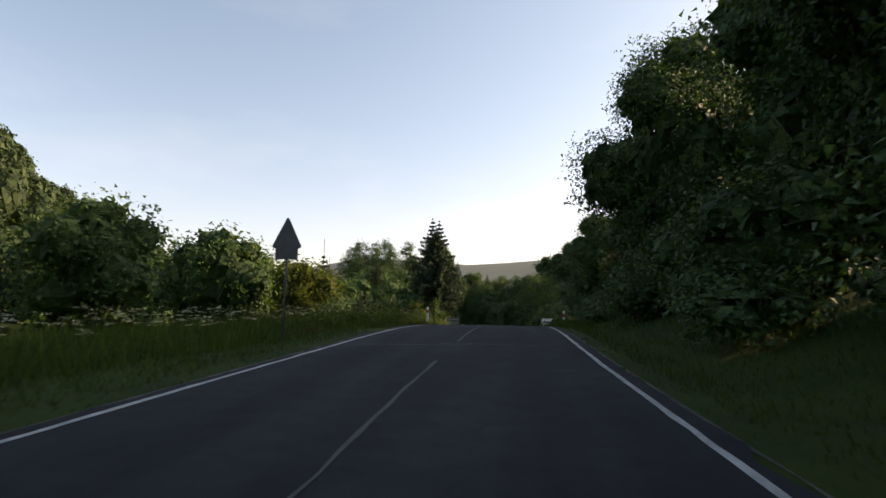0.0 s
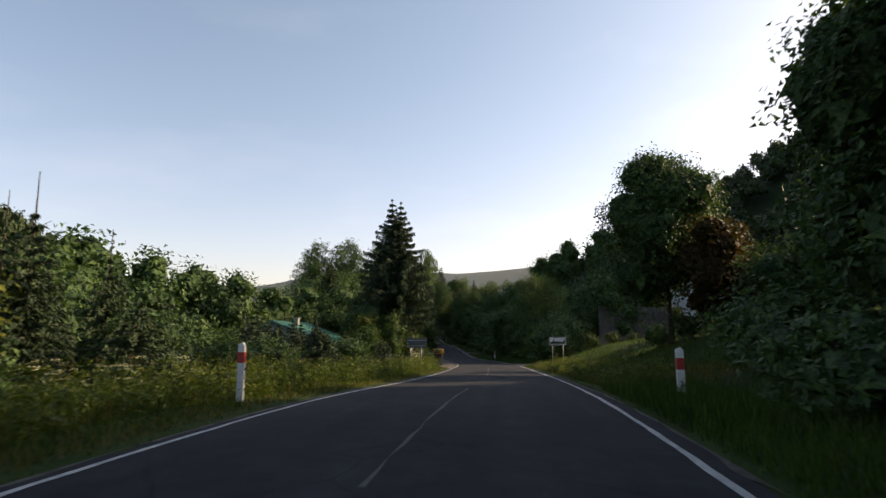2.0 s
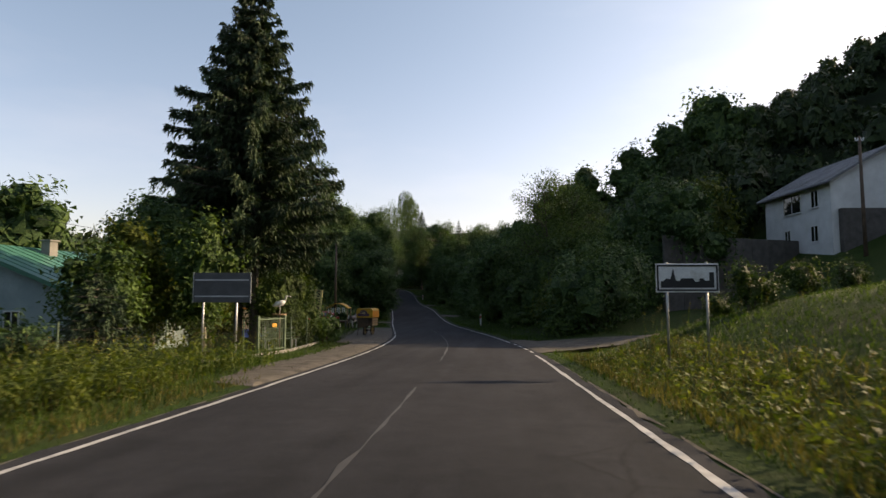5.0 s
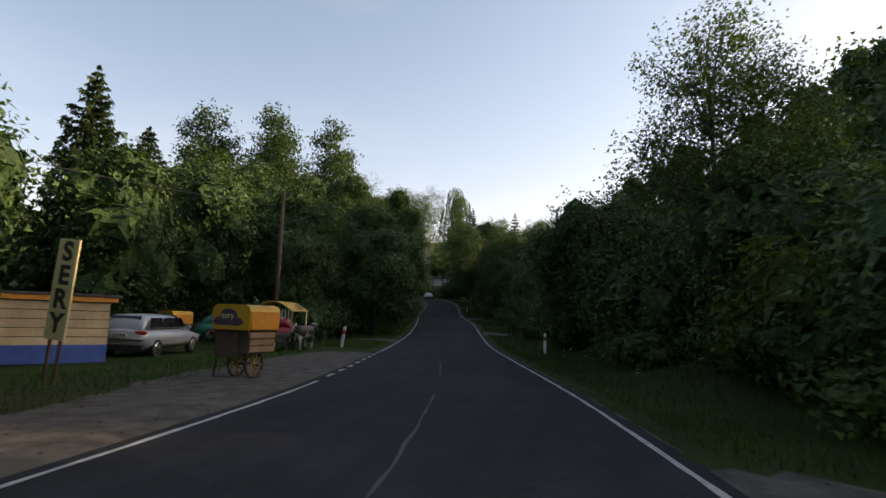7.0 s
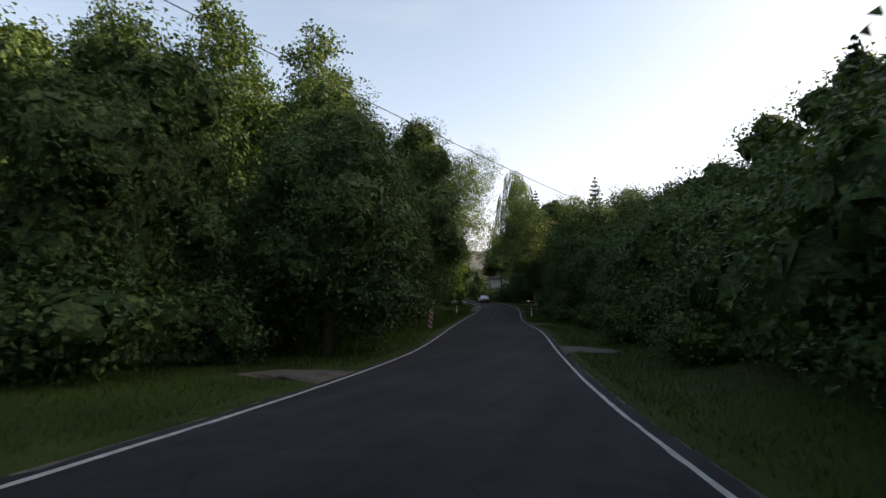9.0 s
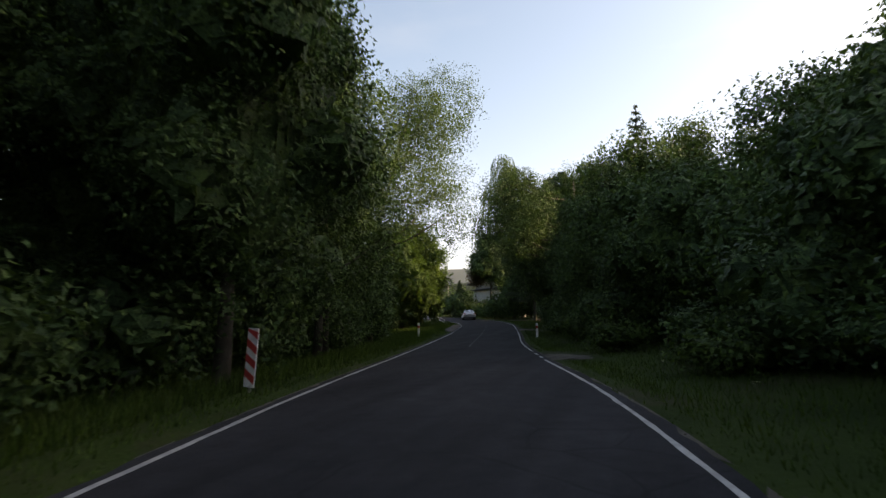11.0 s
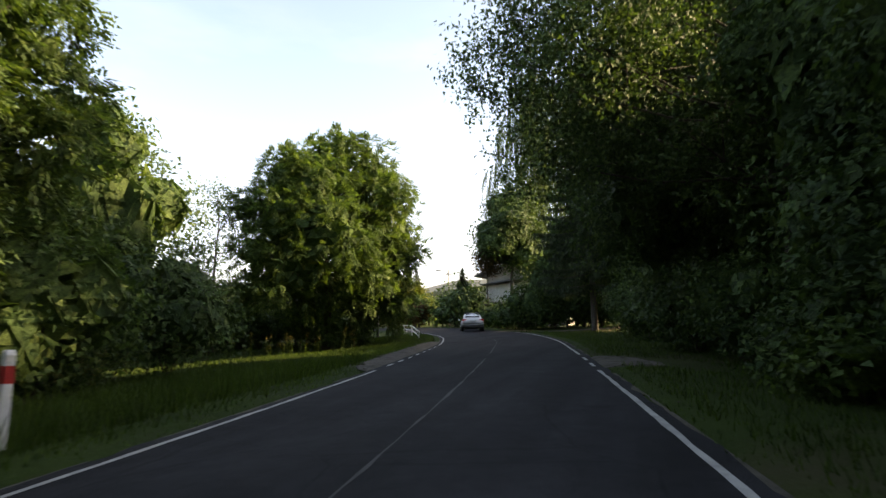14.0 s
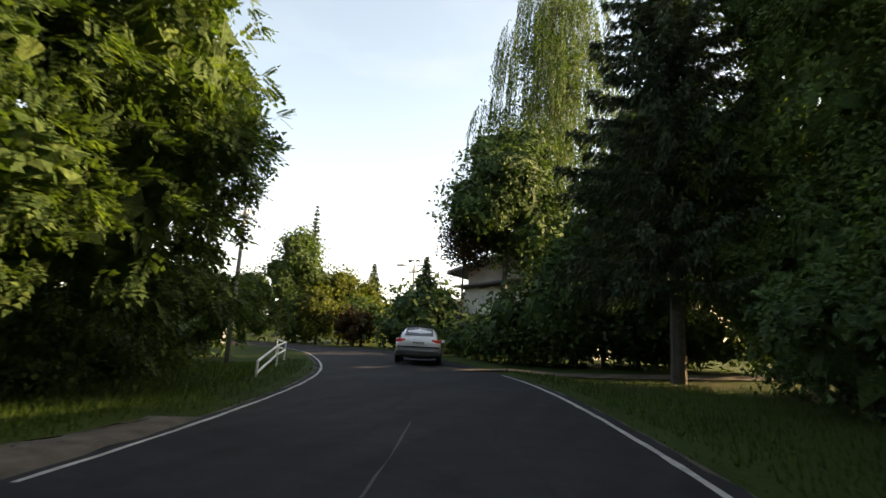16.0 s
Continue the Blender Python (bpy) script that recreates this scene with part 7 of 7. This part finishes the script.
# ---- grass, weeds and flowers along both verges ----
def tufts(name, label, n, y0, y1, u0, u1, h, w, mat, seed, lean=0.35, keep_off=()):
    """Blades that stand on the ground as one mass."""
    rng = np.random.default_rng(seed)
    y = rng.uniform(y0, y1, n)
    u = u0 + (u1 - u0) * rng.uniform(0, 1, n) ** 1.25
    ok = np.ones(n, bool)
    for a, b, c, d in keep_off:
        ok &= ~((y > a) & (y < b) & (u > min(c, d)) & (u < max(c, d)))
    y, u = y[ok], u[ok]
    n = len(y)
    x = road_x(y) + u / bend(y)
    z = ground(x, y) - 0.02
    dense = 0.6 + 0.4 * wave(x, y, 1.3, 5.0)
    hh = h * rng.uniform(0.45, 1.2, n) * (0.75 + 0.35 * dense)
    a = rng.uniform(0, 6.283, n)
    b = rng.uniform(0, 6.283, n)
    ww = w * rng.uniform(0.7, 1.3, n)
    base = np.stack([x, y, z], 1)
    side = np.stack([np.cos(a), np.sin(a), 0 * a], 1) * ww[:, None] * 0.5
    bendv = np.stack([np.cos(b), np.sin(b), 0 * b], 1) * (hh * lean * rng.uniform(0.2, 1.3, n))[:, None]
    tip = base + bendv + np.stack([0 * hh, 0 * hh, hh], 1)
    v = np.stack([base - side, base + side, tip], 1).reshape(-1, 3)
    me = np_mesh(name, v, np.arange(len(v)).reshape(-1, 3))
    return tagged(part(name, me, mat), label, "grass", kind="stuff")


YARD = [(88, 111.5, -5.5, -3), (73, 90, -4.3, -3), (82.4, 92, 3, 8), (120, 124.2, -6.0, -3), (154.5, 160.5, 3, 5), (132.8, 135.8, 3, 5), (187, 190.3, 3, 6), (186, 202, -3.9, -3)]
tufts("grass", "short green grass on the verge", 60000, 0, 216, -3.42, -8.5, 0.2, 0.022, M_GRASS, 1, 0.5, YARD)
tufts("grass", "short green grass on the verge", 60000, 0, 216, 3.4, 8.5, 0.2, 0.022, M_GRASS, 2, 0.5, YARD)
for side, seed in ((-1, 9), (1, 10)):
    tufts("grass", "short mown grass at the edge of the asphalt", 13000, 0, 216, 3.06 * side, 5.2 * side, 0.085, 0.026, M_GRASS, seed, 0.7, YARD)
tufts("tall_grass", "tall yellowing grass and weeds", 20000, 18, 74, -5.0, -9.0, 0.34, 0.02, M_STRAW, 3, 0.5, YARD)
tufts("dry_edge", "short dry grass along the asphalt", 9000, 22, 82, -3.25, -4.3, 0.15, 0.018, M_STRAW, 9, 0.6, YARD)


def leafy_weeds(label, n, y0, y1, u0, u1, h, seed):
    """Leafy stems with pale heads, too many to count."""
    rng = np.random.default_rng(seed)
    y, u = rng.uniform(y0, y1, n), u0 + (u1 - u0) * rng.uniform(0, 1, n)
    x = road_x(y) + u / bend(y)
    keep = wave(x, y, 1.1, 2.0) + rng.uniform(-0.5, 0.9, n) > 0.1
    x, y = x[keep], y[keep]
    n = len(x)
    foot = np.stack([x, y, ground(x, y)], 1)
    hh = h * rng.uniform(0.5, 1.15, n)
    tip = foot + np.stack([rng.normal(0, 0.1, n), rng.normal(0, 0.1, n), hh], 1)
    k = 11
    f = rng.uniform(0.12, 0.98, (n, k, 1))
    c = (foot[:, None] * (1 - f) + tip[:, None] * f + rng.normal(0, 0.05, (n, k, 3))).reshape(-1, 3)
    v, t = leaves_np(rng, c, np.tile([0.0, 0.0, 0.8], (len(c), 1)), 0.13, 0.05, 0.6)
    side = np.stack([np.full(n, 0.006), np.zeros(n), np.zeros(n)], 1)
    stem = np.stack([foot - side, foot + side, tip], 1).reshape(-1, 3)
    v = np.r_[v, stem]
    tagged(part("weeds", np_mesh("weeds", v, np.arange(len(v)).reshape(-1, 3)), M_WEED), label, "weeds", kind="stuff")
    head = tip[rng.uniform(0, 1, n) < 0.3]
    c = np.repeat(head, 6, 0) + rng.normal(0, 0.03, (len(head) * 6, 3)) * np.array([1, 1, 0.5])
    v, t = leaves_np(rng, c, np.tile([0.0, 0.0, 1.0], (len(c), 1)), 0.045, 0.035, 0.4)
    tagged(part("flower_heads", np_mesh("flower_heads", v, t), M_STRAW), "pale seed heads of the roadside weeds", "flowers", kind="stuff")


leafy_weeds("tall leafy yellow-green weeds beside the road", 5600, 22, 76, -3.95, -7.2, 0.85, 21)
tufts("tall_grass", "tall green weeds in the meadow", 30000, 0, 80, -5.2, -15, 0.6, 0.03, M_GRASS, 4, 0.35, YARD)
leafy_weeds("dry yellow-green weeds on the bank", 1500, 44, 77, 3.5, 6.0, 0.5, 22)
tufts("tall_grass", "tall grass round the marker posts", 3000, 31, 42, 3.2, 5.0, 0.42, 0.02, M_GRASS, 23, 0.4, YARD)
tufts("tall_grass", "tall grass round the marker posts", 2600, 34.0, 39.0, 3.35, 4.5, 0.5, 0.024, M_GRASS, 24, 0.35, YARD)
tufts("tall_grass", "dry brownish grass on the bank", 14000, 40, 80, 3.5, 6.4, 0.27, 0.02, M_STRAW, 5, 0.6, YARD)
tufts("lawn", "mown green lawn on the bank", 50000, 40, 82, 6.5, 22, 0.1, 0.03, M_GRASS, 6, 0.5, YARD)
tufts("tall_grass", "lush long grass below the trees", 34000, 128, 190, -4.2, -9.5, 0.45, 0.025, M_GRASS, 7, 0.4, YARD)
tufts("lawn", "green lawn by the ash tree", 40000, 186, 216, -4.5, -22, 0.14, 0.03, M_GRASS, 8, 0.5, YARD)


def weeds(name, label, n, y0, y1, u0, u1, h, seed, headmat, head):
    """Stalks with leaves and a head of small florets, one mass."""
    rng = np.random.default_rng(seed)
    V, H = [], []
    for _ in range(n):
        y = rng.uniform(y0, y1)
        p = at_road(y, u0 + (u1 - u0) * rng.uniform())
        hh = h * rng.uniform(0.6, 1.2)
        tip = Vector((rng.normal(0, 0.06), rng.normal(0, 0.06), hh))
        a = rng.uniform(0, 6.28)
        s = Vector((math.cos(a), math.sin(a), 0)) * 0.008
        V += [p - s, p + s, p + tip]
        for k in range(9):
            f = rng.uniform(0.1, 0.85)
            q = p + tip * f
            d = Vector((rng.normal(0, 1), rng.normal(0, 1), 0.5)).normalized() * 0.12 * (1.2 - f)
            e = d.cross(Vector((0, 0, 1))) * 0.25
            V += [q - e, q + e, q + d]
        for k in range(14):
            d = Vector((rng.normal(0, head[0]), rng.normal(0, head[0]), rng.normal(0, head[1])))
            q = p + tip + d
            e = Vector(rng.normal(0, 1, 3)).normalized() * head[2]
            g = Vector(rng.normal(0, 1, 3)).normalized() * head[2]
            H += [q - e, q + e, q + g]
    me = np_mesh(name, np.array(V), np.arange(len(V)).reshape(-1, 3))
    t = tagged(new(name), label, "weeds", kind="stuff")
    part("stalks", me, M_GRASS, t)
    part("heads", np_mesh("heads", np.array(H), np.arange(len(H)).reshape(-1, 3)), headmat, t)


weeds("umbel_weeds", "tall weeds with white flower umbels", 420, 4, 40, -5.0, -12, 0.85, 21, M_FLOWER, (0.06, 0.012, 0.022))
weeds("yellow_weeds", "tall weeds with yellow-green flower spikes", 520, 24, 82, -5.0, -10, 0.85, 22, M_STRAW, (0.025, 0.09, 0.022))
weeds("bank_weeds", "tall pale weeds on the bank", 130, 44, 82, 4.2, 9.5, 0.8, 23, M_STRAW, (0.03, 0.09, 0.025))
weeds("verge_weeds", "pale weeds in the grass", 120, 160, 200, -6.0, -12, 0.9, 24, M_STRAW, (0.03, 0.09, 0.025))
weeds("verge_weeds", "small white flowers in the verge", 90, 100, 150, 4.6, 8.0, 0.5, 25, M_FLOWER, (0.03, 0.02, 0.018))
